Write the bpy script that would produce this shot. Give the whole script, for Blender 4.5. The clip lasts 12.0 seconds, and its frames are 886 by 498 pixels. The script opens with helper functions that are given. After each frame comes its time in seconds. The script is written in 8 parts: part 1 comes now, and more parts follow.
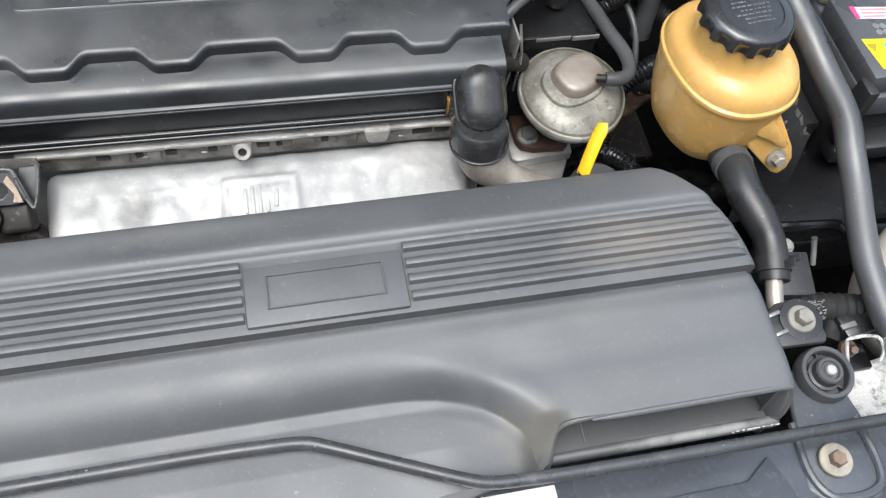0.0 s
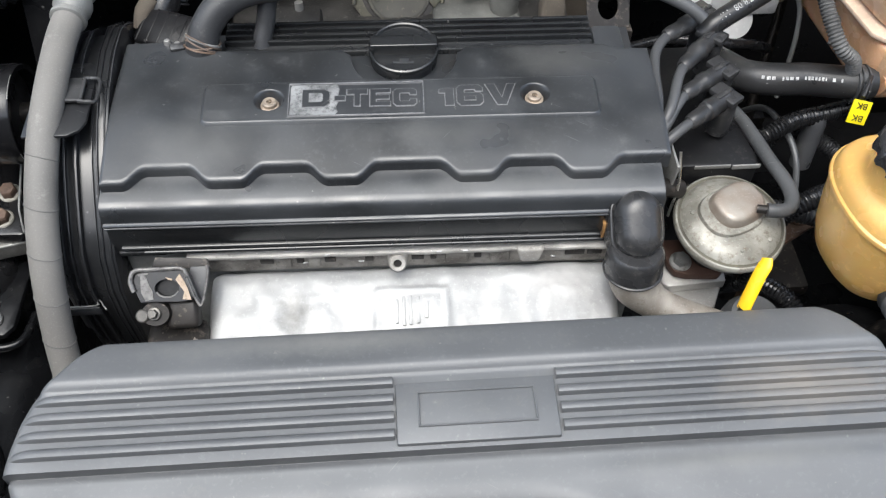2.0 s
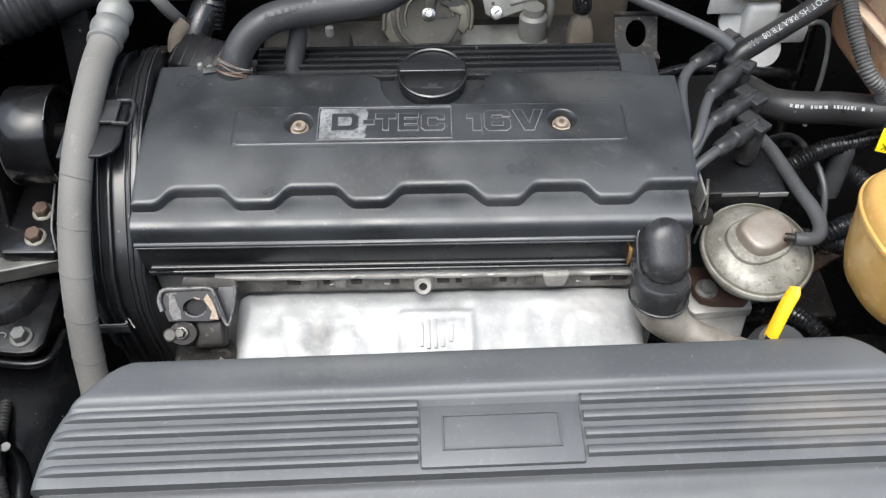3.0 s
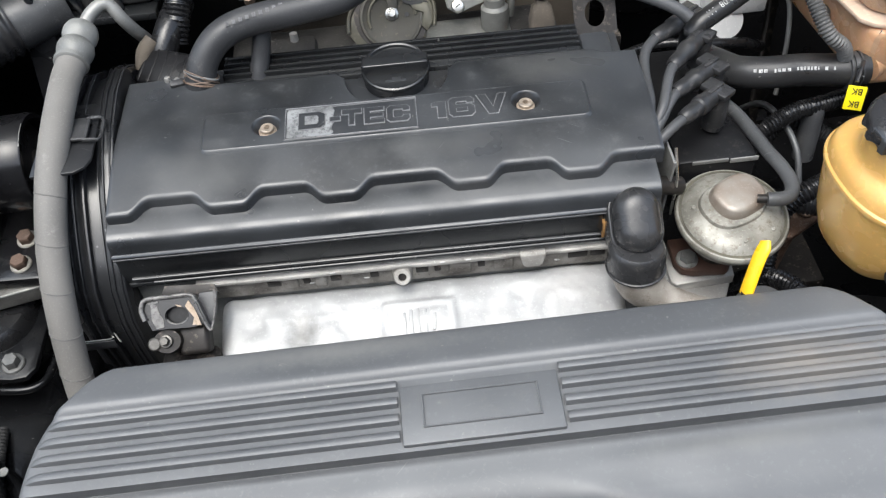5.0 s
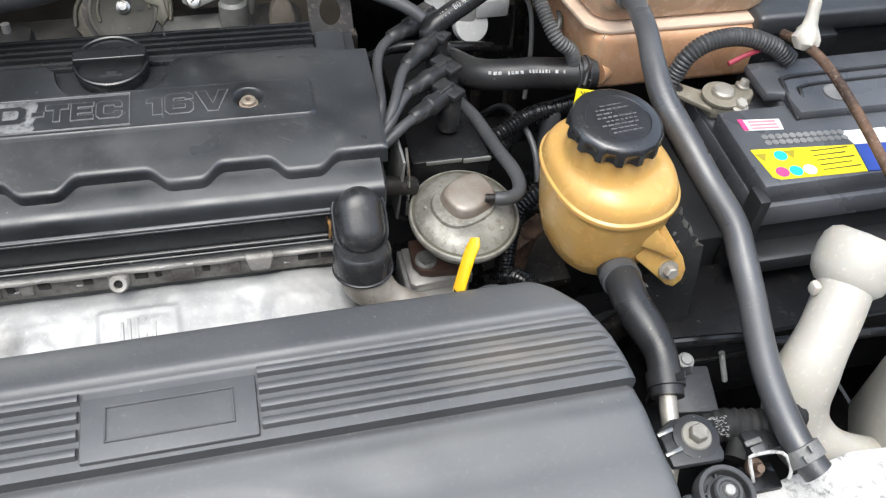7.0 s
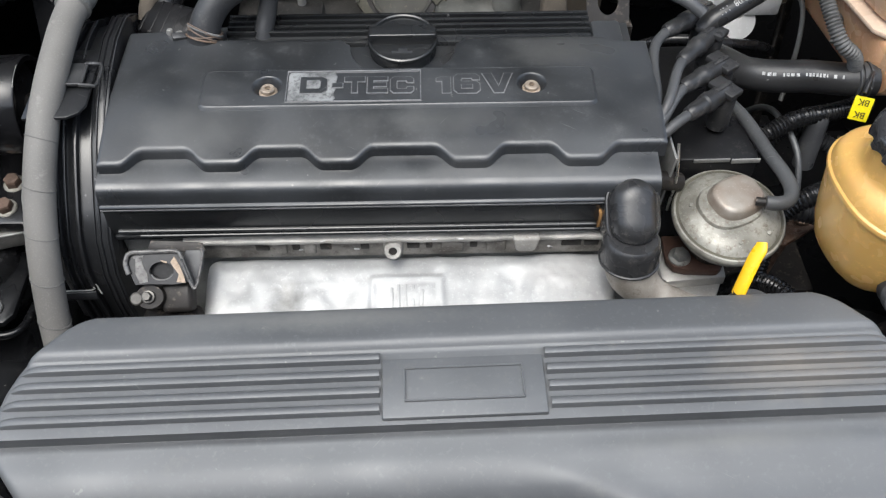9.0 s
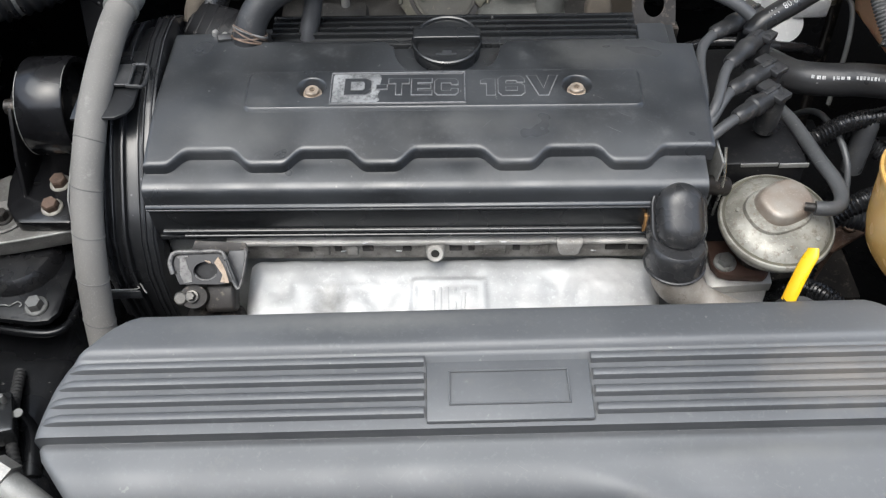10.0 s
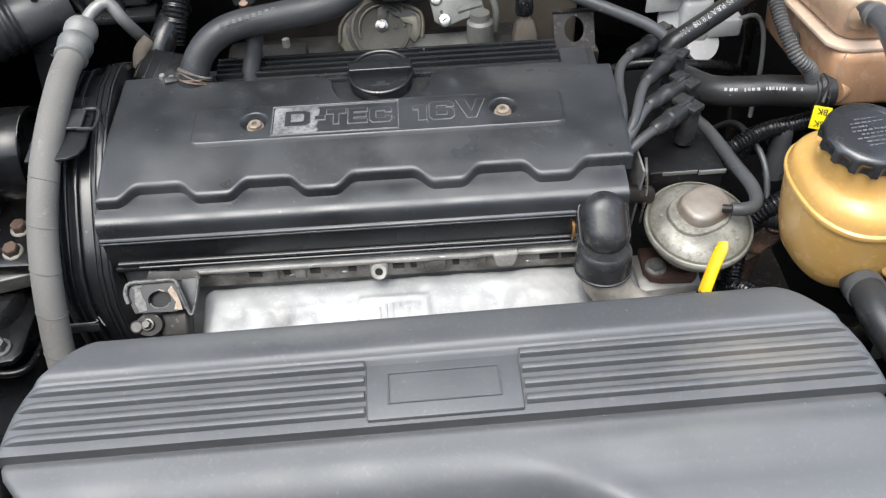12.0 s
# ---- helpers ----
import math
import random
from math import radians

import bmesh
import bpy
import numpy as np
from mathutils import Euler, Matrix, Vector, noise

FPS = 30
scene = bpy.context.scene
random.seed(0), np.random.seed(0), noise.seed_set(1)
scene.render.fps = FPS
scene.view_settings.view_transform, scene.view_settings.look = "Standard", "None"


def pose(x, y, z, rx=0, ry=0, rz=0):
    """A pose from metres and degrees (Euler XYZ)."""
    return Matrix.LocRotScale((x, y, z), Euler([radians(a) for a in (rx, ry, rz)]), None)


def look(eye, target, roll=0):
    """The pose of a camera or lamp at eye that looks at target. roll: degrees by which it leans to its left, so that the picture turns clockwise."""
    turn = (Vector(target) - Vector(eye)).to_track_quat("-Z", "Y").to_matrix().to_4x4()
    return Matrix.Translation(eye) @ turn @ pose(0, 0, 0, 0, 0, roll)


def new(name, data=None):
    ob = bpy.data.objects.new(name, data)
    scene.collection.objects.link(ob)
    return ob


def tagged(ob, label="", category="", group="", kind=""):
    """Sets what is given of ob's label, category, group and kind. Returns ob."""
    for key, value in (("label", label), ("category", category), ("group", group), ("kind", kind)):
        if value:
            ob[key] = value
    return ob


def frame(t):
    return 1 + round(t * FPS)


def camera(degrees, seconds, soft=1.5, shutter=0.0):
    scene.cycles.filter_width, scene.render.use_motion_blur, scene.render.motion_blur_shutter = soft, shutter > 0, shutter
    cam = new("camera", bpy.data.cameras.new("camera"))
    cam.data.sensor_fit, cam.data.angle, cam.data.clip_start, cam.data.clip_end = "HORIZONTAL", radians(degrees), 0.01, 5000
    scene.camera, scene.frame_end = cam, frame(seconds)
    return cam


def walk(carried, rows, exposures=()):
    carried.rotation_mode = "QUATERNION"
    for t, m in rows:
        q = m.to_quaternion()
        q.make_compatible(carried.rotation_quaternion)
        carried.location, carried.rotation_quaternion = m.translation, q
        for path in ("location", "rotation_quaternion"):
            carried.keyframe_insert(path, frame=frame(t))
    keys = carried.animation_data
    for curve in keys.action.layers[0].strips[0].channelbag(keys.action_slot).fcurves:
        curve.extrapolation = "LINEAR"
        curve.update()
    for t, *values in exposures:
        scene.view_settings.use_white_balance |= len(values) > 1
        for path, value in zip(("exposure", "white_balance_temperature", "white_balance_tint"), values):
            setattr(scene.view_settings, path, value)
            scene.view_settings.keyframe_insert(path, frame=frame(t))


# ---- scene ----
cam = camera(52.7, 12.0, soft=1.25)
METRES, EYE, TILT, LEAN, TURN = 0.54, 1.30, -58.0, -4.891, -11.467
PATH = [
    (0, (0.009, 0.014, 1.286), (0.353, 1.011, -0.413), 9.0),
    (0.5, (-0.01, 0.03, 1.298), (0.287, 1.087, -0.373), 7.1),
    (1, (-0.015, 0.026, 1.294), (0.22, 1.144, -0.348), 5.2),
    (1.5, (-0.012, 0.027, 1.294), (0.225, 1.14, -0.351), 5.3),
    (2, (-0.012, 0.029, 1.294), (0.085, 1.243, -0.293), 0.8),
    (2.5, (-0.012, 0.029, 1.291), (0.018, 1.279, -0.27), -1.1),
    (3, (-0.014, 0.027, 1.296), (0.033, 1.286, -0.257), -0.3),
    (3.2, (-0.012, 0.023, 1.293), (0.042, 1.292, -0.252), -0.1),
    (4.8, (0.013, 0.009, 1.289), (0.027, 1.295, -0.243), -6.1),
    (5, (0.01, 0.001, 1.281), (0.04, 1.301, -0.238), -5.6),
    (5.5, (0.019, -0.014, 1.264), (0.12, 1.247, -0.286), -1.7),
    (6, (0.041, -0.015, 1.251), (0.238, 1.212, -0.316), 1.7),
    (6.5, (0.076, -0.009, 1.256), (0.376, 1.23, -0.285), 3.3),
    (6.7, (0.096, -0.006, 1.26), (0.484, 1.255, -0.243), 5.3),
    (8.3, (0.063, -0.006, 1.263), (0.375, 1.241, -0.269), 3.1),
    (8.5, (0.042, -0.004, 1.263), (0.257, 1.236, -0.292), 1.9),
    (9, (0.005, 0.001, 1.27), (0.063, 1.277, -0.269), 0.0),
    (9.5, (-0.015, 0.002, 1.27), (-0.047, 1.294, -0.256), -1.9),
    (10, (-0.004, 0.003, 1.267), (-0.015, 1.287, -0.266), -1.8),
    (10.5, (0.032, -0.035, 1.273), (0.099, 1.292, -0.222), 0.6),
    (10.8, (0.054, -0.084, 1.302), (0.142, 1.333, -0.106), 1.0),
    (11, (0.039, -0.079, 1.283), (0.131, 1.336, -0.127), 1.9),
    (11.5, (0.018, -0.057, 1.272), (0.063, 1.29, -0.206), -1.0),
    (12, (0.025, -0.042, 1.28), (0.066, 1.317, -0.186), -3.3),
]
walk(cam, [(t, look(eye, target, roll)) for t, eye, target, roll in PATH], [(0.0, 1.38, 6300, 6), (0.5, 1.53, 6300, 6), (2.0, 1.53, 6300, 6), (3.0, 1.49, 6300, 6), (5.5, 1.52, 6300, 6), (6.5, 1.36, 6300, 6), (8.5, 1.34, 6300, 6), (9.5, 1.32, 6300, 6), (10.5, 1.45, 6300, 6), (12.0, 1.50, 6300, 6)])

# ---- world and light: a bright overcast day, the bonnet raised over the rear of the bay ----
world = bpy.data.worlds.new("overcast")
scene.world = world
world.use_nodes = True
wn, wl = world.node_tree.nodes, world.node_tree.links
sky = wn.new("ShaderNodeTexSky")
sky.sky_type, sky.sun_disc = "NISHITA", False
sky.sun_elevation, sky.sun_rotation = radians(72), radians(208)
sky.air_density, sky.dust_density, sky.ozone_density = 1.0, 4.0, 1.0
grey = wn.new("ShaderNodeHueSaturation")
grey.inputs["Saturation"].default_value = 0.65
wl.new(sky.outputs[0], grey.inputs["Color"])
wl.new(grey.outputs[0], wn["Background"].inputs["Color"])
wn["Background"].inputs["Strength"].default_value = 0.145
sun = new("sun", bpy.data.lights.new("sun", "SUN"))
sun.data.energy, sun.data.angle, sun.data.color = 0.8, radians(60), (1.0, 1.0, 1.0)
sun.matrix_world = look((-0.4, 0.15, 3.0), (0, 0.3, 0.8))


# ---- materials ----
def mat(name, color, rough=0.5, metal=0.0, dark=None, grain=60.0, stain=9.0, bump=0.12, wear=None, wear_at=0.62, spec=0.5,
        sheen_rough=0.12, coat=0.0, subsurface=0.0, vary=0.35, scratch=None, speck=None, stains_and_shading=()):
    """A surface: colour broken by blotches at one scale and grain at another, gloss that follows both, fine relief,
    worn or dusty patches, and placed patches of stain or painted shading.
    """
    m = bpy.data.materials.new(name)
    m.use_nodes = True
    n, l = m.node_tree.nodes, m.node_tree.links
    b = n["Principled BSDF"]
    b.inputs["Metallic"].default_value = metal
    b.inputs["Specular IOR Level"].default_value = spec
    b.inputs["Coat Weight"].default_value = coat
    if subsurface:
        b.inputs["Subsurface Weight"].default_value = subsurface
        b.inputs["Subsurface Radius"].default_value = (1.0, 0.45, 0.2)
        b.inputs["Subsurface Scale"].default_value = 0.008
    co = n.new("ShaderNodeTexCoord")

    def tex(scale, detail, rough_=0.6):
        t = n.new("ShaderNodeTexNoise")
        t.inputs["Scale"].default_value, t.inputs["Detail"].default_value, t.inputs["Roughness"].default_value = scale, detail, rough_
        l.new(co.outputs["Object"], t.inputs["Vector"])
        return t.outputs["Fac"]

    def ramp(src, lo, hi):
        r = n.new("ShaderNodeMapRange")
        r.inputs["From Min"].default_value, r.inputs["From Max"].default_value = lo, hi
        l.new(src, r.inputs["Value"])
        return r.outputs[0]

    def mixed(fac, a, c):
        x = n.new("ShaderNodeMix")
        x.data_type = "RGBA"
        l.new(fac, x.inputs[0])
        for s, v in ((6, a), (7, c)):
            if isinstance(v, tuple):
                x.inputs[s].default_value = (*v, 1)
            else:
                l.new(v, x.inputs[s])
        return x.outputs[2]

    big, small = tex(stain, 2, 0.45), tex(grain * 10, 4, 0.7)
    d = dark or tuple(c * (1 - vary) for c in color)
    up = tuple(min(1, c * (1 + vary * 0.35)) for c in color)
    c = mixed(ramp(big, 0.35, 0.68), d, up)
    c = mixed(ramp(small, 0.55, 0.8), c, tuple(min(1, v * 1.25 + 0.005) for v in color))
    if speck:
        c = mixed(ramp(tex(grain * 7, 2, 0.5), 0.735, 0.765), c, speck)
    for (sx, sy, sz), (wx, wy, wz), shade in stains_and_shading:
        mp = n.new("ShaderNodeMapping")
        mp.inputs["Location"].default_value, mp.inputs["Scale"].default_value = (-sx / wx, -sy / wy, -sz / wz), (1 / wx, 1 / wy, 1 / wz)
        l.new(co.outputs["Object"], mp.inputs["Vector"])
        ln = n.new("ShaderNodeVectorMath")
        ln.operation = "LENGTH"
        l.new(mp.outputs[0], ln.inputs[0])
        sub = n.new("ShaderNodeMath")
        sub.operation = "MULTIPLY_ADD"
        l.new(tex(stain * 6, 6, 0.7), sub.inputs[0])
        sub.inputs[1].default_value = -1.6
        l.new(ln.outputs["Value"], sub.inputs[2])
        c = mixed(ramp(sub.outputs[0], 0.35, -0.75), c, shade)
    if wear:
        c = mixed(ramp(tex(stain * 5, 7, 0.75), wear_at - 0.03, wear_at + 0.16), c, wear)
    if scratch:
        for turn in (0.5, -0.8):
            mp = n.new("ShaderNodeMapping")
            mp.inputs["Rotation"].default_value = (0, 0, turn)
            l.new(co.outputs["Object"], mp.inputs["Vector"])
            st = n.new("ShaderNodeMapping")
            st.inputs["Scale"].default_value = (45, 1500, 45)
            l.new(mp.outputs[0], st.inputs["Vector"])
            t = n.new("ShaderNodeTexNoise")
            t.inputs["Scale"].default_value, t.inputs["Detail"].default_value = 1.0, 0.0
            l.new(st.outputs[0], t.inputs["Vector"])
            c = mixed(ramp(t.outputs["Fac"], 0.84, 0.92), c, scratch)
    l.new(c, b.inputs["Base Color"])
    r = n.new("ShaderNodeMapRange")
    r.inputs["From Min"].default_value, r.inputs["From Max"].default_value = 0.3, 0.7
    r.inputs["To Min"].default_value, r.inputs["To Max"].default_value = max(0.03, rough - sheen_rough), min(1, rough + sheen_rough)
    l.new(tex(stain * 2.5, 2, 0.4), r.inputs["Value"])
    l.new(r.outputs[0], b.inputs["Roughness"])
    if bump:
        bp = n.new("ShaderNodeBump")
        bp.inputs["Strength"].default_value, bp.inputs["Distance"].default_value = bump, 0.0006
        l.new(small, bp.inputs["Height"])
        l.new(bp.outputs[0], b.inputs["Normal"])
    return m


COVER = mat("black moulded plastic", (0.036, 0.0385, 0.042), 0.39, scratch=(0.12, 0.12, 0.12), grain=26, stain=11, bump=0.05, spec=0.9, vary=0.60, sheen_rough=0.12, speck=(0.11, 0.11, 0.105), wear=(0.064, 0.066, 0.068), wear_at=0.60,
            stains_and_shading=(((0.140, 0.046, 0.094), (0.050, 0.022, 0.02), (0.066, 0.066, 0.064)), ((-0.135, -0.035, 0.086), (0.055, 0.030, 0.03), (0.060, 0.061, 0.061)), ((0.045, -0.030, 0.089), (0.085, 0.014, 0.02), (0.057, 0.058, 0.058)), ((0.10, -0.070, 0.075), (0.09, 0.010, 0.02), (0.062, 0.063, 0.063))))
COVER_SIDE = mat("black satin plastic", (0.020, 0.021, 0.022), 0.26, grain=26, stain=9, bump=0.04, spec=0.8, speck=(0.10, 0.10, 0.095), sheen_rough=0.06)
FRONT = mat("faded charcoal plastic", (0.092, 0.095, 0.098), 0.50, scratch=(0.14, 0.14, 0.14), grain=26, stain=9, bump=0.05, dark=(0.074, 0.077, 0.081), wear=(0.112, 0.111, 0.108), wear_at=0.60, speck=(0.15, 0.15, 0.145), sheen_rough=0.08, spec=0.75,
            # Fourth and fifth patches paint reflection bands; the others are dirt and rub marks.
            stains_and_shading=(((0.205, 0.035, 0.102), (0.060, 0.022, 0.02), (0.155, 0.143, 0.128)), ((0.113, -0.068, 0.060), (0.034, 0.022, 0.03), (0.15, 0.14, 0.12)), ((-0.10, 0.085, 0.095), (0.11, 0.012, 0.02), (0.140, 0.140, 0.135)), ((0.06, -0.035, 0.085), (0.13, 0.014, 0.03), (0.072, 0.075, 0.080)), ((0.16, -0.005, 0.09), (0.07, 0.008, 0.03), (0.120, 0.120, 0.117)), ((0.235, -0.078, 0.032), (0.06, 0.006, 0.01), (0.42, 0.42, 0.41))))
INSET = mat("textured charcoal plastic", (0.095, 0.098, 0.102), 0.55, grain=60, stain=14, bump=0.25, spec=0.9)
RUBBER = mat("black rubber", (0.028, 0.028, 0.029), 0.36, grain=50, stain=14, bump=0.2, wear=(0.085, 0.082, 0.078), wear_at=0.64, speck=(0.17, 0.165, 0.16))
RUBBER_SHINE = mat("glossy black rubber", (0.014, 0.014, 0.015), 0.26, grain=30, stain=20, bump=0.25, wear=(0.06, 0.058, 0.055), wear_at=0.60, speck=(0.16, 0.155, 0.15))
RUBBER_DUST = mat("dusty black rubber", (0.072, 0.074, 0.077), 0.42, grain=50, stain=14, bump=0.25, wear=(0.13, 0.125, 0.12), wear_at=0.62, scratch=(0.20, 0.20, 0.19), speck=(0.20, 0.195, 0.185))
HOSE_GREY = mat("grey braided rubber", (0.198, 0.189, 0.175), 0.75, grain=70, stain=10, bump=0.4, wear=(0.29, 0.28, 0.26), wear_at=0.62)
HOSE_SEAM = mat("darker hose seam", (0.15, 0.146, 0.138), 0.8, grain=70, stain=10, bump=0.3)
STEEL_CLIP = mat("dull strap steel", (0.075, 0.076, 0.078), 0.38, metal=0.4, grain=40, stain=30, bump=0.2, wear=(0.15, 0.15, 0.15), wear_at=0.6)
ROD = mat("greyed rod paint", (0.060, 0.062, 0.066), 0.3, grain=30, stain=20, bump=0.1, wear=(0.13, 0.13, 0.13), wear_at=0.60, speck=(0.3, 0.3, 0.3))
HOSE_DARK = mat("greyed black hose", (0.048, 0.049, 0.052), 0.46, grain=50, stain=14, bump=0.25, wear=(0.10, 0.097, 0.092), wear_at=0.62, speck=(0.15, 0.15, 0.145))
COOLANT_RUBBER = mat("greyed coolant hose rubber", (0.076, 0.078, 0.082), 0.36, spec=0.9, grain=50, stain=14, bump=0.25, dark=(0.048, 0.049, 0.052), wear=(0.14, 0.137, 0.13), wear_at=0.60, speck=(0.22, 0.22, 0.21))
BLACK = mat("black painted steel", (0.009, 0.009, 0.010), 0.23, grain=25, stain=15, bump=0.1, wear=(0.06, 0.058, 0.055), wear_at=0.66)
# Black paint lifted to blue-grey: the sky's reflection is put into the base colour.
SUPPORT = mat("satin black paint with sky sheen", (0.080, 0.087, 0.100), 0.30, grain=20, stain=10, bump=0.08, wear=(0.09, 0.085, 0.08), wear_at=0.68, speck=(0.2, 0.2, 0.2))
RAIL = mat("glossy grimy black rail paint", (0.006, 0.0062, 0.007), 0.26, spec=0.35, grain=20, stain=12, bump=0.35, wear=(0.045, 0.042, 0.038), wear_at=0.64, speck=(0.10, 0.097, 0.092))
BAY = mat("grimy black paint", (0.012, 0.012, 0.013), 0.34, spec=0.22, grain=20, stain=10, bump=0.3, wear=(0.05, 0.046, 0.04), wear_at=0.62, speck=(0.11, 0.105, 0.10))
DARK = mat("dark oily metal", (0.024, 0.021, 0.019), 0.5, metal=0.3, grain=20, stain=22, bump=0.5, wear=(0.17, 0.14, 0.115), wear_at=0.58, speck=(0.25, 0.22, 0.19))
SHIELD = mat("bright aluminised sheet", (0.385, 0.385, 0.38), 0.5, metal=0.25, grain=30, stain=26, bump=0.3, vary=0.16, wear=(0.40, 0.39, 0.37), wear_at=0.62,
             # First patch puts the dent's shade into the colour as a dark spot.
             stains_and_shading=(((-0.098, 0.002, 0.08), (0.016, 0.018, 0.03), (0.20, 0.195, 0.185)), ((0.112, 0.018, 0.085), (0.03, 0.02, 0.03), (0.42, 0.41, 0.40))))
# Stained casting again, darkened so the colour holds the shade below the ledge.
RECESS = mat("grey casting darkened for shade", (0.28, 0.265, 0.24), 0.8, grain=60, stain=50, bump=0.7, dark=(0.10, 0.09, 0.078), wear=(0.06, 0.05, 0.042), wear_at=0.58)
LEDGE = mat("pale stained casting", (0.47, 0.45, 0.415), 0.8, metal=0.0, grain=60, stain=40, bump=0.6, dark=(0.30, 0.285, 0.26), wear=(0.16, 0.135, 0.11), wear_at=0.60, speck=(0.70, 0.69, 0.66))
PIPE_ALU = mat("brown-stained cast aluminium", (0.40, 0.37, 0.33), 0.5, metal=0.45, grain=60, stain=45, bump=0.5, dark=(0.24, 0.21, 0.175), wear=(0.16, 0.13, 0.10), wear_at=0.60)
ALU = mat("cast aluminium", (0.46, 0.45, 0.43), 0.5, metal=0.65, grain=60, stain=30, bump=0.5, wear=(0.24, 0.2, 0.15), wear_at=0.66)
ALU_DULL = mat("dull grey aluminium", (0.30, 0.30, 0.29), 0.6, metal=0.45, grain=60, stain=30, bump=0.5, wear=(0.10, 0.09, 0.07), wear_at=0.6)
ZINC = mat("zinc plated steel", (0.60, 0.59, 0.55), 0.3, metal=0.9, grain=40, stain=40, bump=0.2, wear=(0.32, 0.28, 0.22), wear_at=0.66)
PASSIVE = mat("passivated steel", (0.115, 0.108, 0.08), 0.45, metal=0.3, grain=30, stain=30, bump=0.15, dark=(0.065, 0.06, 0.046), wear=(0.26, 0.22, 0.15), wear_at=0.64)
BRASS = mat("tarnished brass screw", (0.46, 0.38, 0.30), 0.42, metal=0.5, grain=60, stain=60, bump=0.2)
RUST = mat("rusty steel", (0.17, 0.10, 0.065), 0.75, metal=0.3, grain=40, stain=60, bump=0.8, dark=(0.055, 0.035, 0.027), wear=(0.34, 0.28, 0.23), wear_at=0.56)
RUST_BOLT = mat("rust-tinted bolt", (0.27, 0.19, 0.14), 0.5, metal=0.5, grain=60, stain=70, bump=0.5, wear=(0.42, 0.36, 0.29), wear_at=0.58)
AMBER = mat("aged amber plastic", (0.72, 0.430, 0.135), 0.21, grain=15, stain=18, bump=0.05, vary=0.10, subsurface=0.25, wear=(0.80, 0.52, 0.19), wear_at=0.70, coat=0.15)
TANK = mat("stained translucent tank plastic", (0.60, 0.355, 0.205), 0.3, grain=15, stain=12, bump=0.06, vary=0.24, subsurface=0.3, wear=(0.76, 0.50, 0.37), wear_at=0.6)
TANK_TOP = mat("cloudy tank plastic", (0.55, 0.375, 0.250), 0.28, grain=15, stain=10, bump=0.05, vary=0.22, subsurface=0.3, wear=(0.82, 0.66, 0.56), wear_at=0.58)
SEAM = mat("milky plastic seam", (0.66, 0.505, 0.385), 0.35, grain=15, stain=16, bump=0.06, vary=0.15)
WHITE = mat("off-white plastic", (0.54, 0.515, 0.46), 0.4, grain=20, stain=16, bump=0.08, vary=0.14, subsurface=0.15, wear=(0.55, 0.50, 0.42), wear_at=0.68)
WHITE_CLEAN = mat("white plastic", (0.58, 0.58, 0.57), 0.35, grain=20, stain=16, bump=0.05, vary=0.08)
YELLOW = mat("yellow plastic", (0.88, 0.50, 0.01), 0.35, grain=20, stain=30, bump=0.05, vary=0.12)
CAP_YELLOW = mat("deep yellow cap plastic", (0.88, 0.52, 0.02), 0.4, grain=20, stain=30, bump=0.05, vary=0.12)
LABEL_YELLOW = mat("yellow label", (0.90, 0.74, 0.01), 0.4, bump=0.0, vary=0.06)
LABEL_WHITE = mat("white label", (0.78, 0.77, 0.75), 0.45, bump=0.0, vary=0.1)
LABEL_PINK = mat("magenta label", (0.72, 0.06, 0.22), 0.45, bump=0.0, vary=0.1)
LABEL_BLUE = mat("blue label", (0.03, 0.07, 0.35), 0.45, bump=0.0, vary=0.1)
LABEL_CYAN = mat("cyan label print", (0.03, 0.55, 0.72), 0.45, bump=0.0, vary=0.1)
INK = mat("black print", (0.02, 0.02, 0.02), 0.5, bump=0.0)
BATTERY = mat("dark grey battery plastic", (0.098, 0.103, 0.114), 0.32, grain=60, stain=12, bump=0.1, wear=(0.09, 0.09, 0.092), wear_at=0.64, speck=(0.15, 0.15, 0.15))
BATTERY_CASE = mat("black battery plastic", (0.028, 0.029, 0.031), 0.4, grain=40, stain=12, bump=0.1)
LEAD = mat("oxidised lead terminal", (0.52, 0.49, 0.43), 0.45, metal=0.6, grain=60, stain=40, bump=0.4, wear=(0.34, 0.27, 0.18), wear_at=0.62)
SILVER_PRINT = mat("worn silver print", (0.23, 0.235, 0.235), 0.5, grain=60, stain=40, bump=0.2, vary=0.45, wear=(0.05, 0.05, 0.052), wear_at=0.50)
OUTLINE = mat("scuffed grey outline", (0.21, 0.21, 0.215), 0.5, grain=40, stain=60, bump=0.1, wear=(0.05, 0.05, 0.052), wear_at=0.55)
CREAM = mat("cream gasket", (0.40, 0.31, 0.23), 0.7, grain=60, stain=60, bump=0.3, wear=(0.10, 0.07, 0.05), wear_at=0.55)
BROWN = mat("brown heat-stained gasket", (0.085, 0.045, 0.032), 0.6, grain=50, stain=40, bump=0.4)
CHALK = mat("flaking white paint", (0.64, 0.63, 0.61), 0.7, grain=60, stain=17, bump=0.6, wear=(0.02, 0.02, 0.02), wear_at=0.55)
ASPHALT = mat("asphalt", (0.05, 0.05, 0.05), 0.9, grain=8, stain=2, bump=0.6)
TAPE = mat("black cloth tape", (0.018, 0.018, 0.018), 0.7, grain=80, stain=30, bump=0.6)
CONDUIT = mat("grey split conduit", (0.10, 0.10, 0.098), 0.5, grain=40, stain=30, bump=0.2, wear=(0.2, 0.19, 0.17), wear_at=0.62)
PINK = mat("red wire tape", (0.36, 0.045, 0.075), 0.5, bump=0.1)
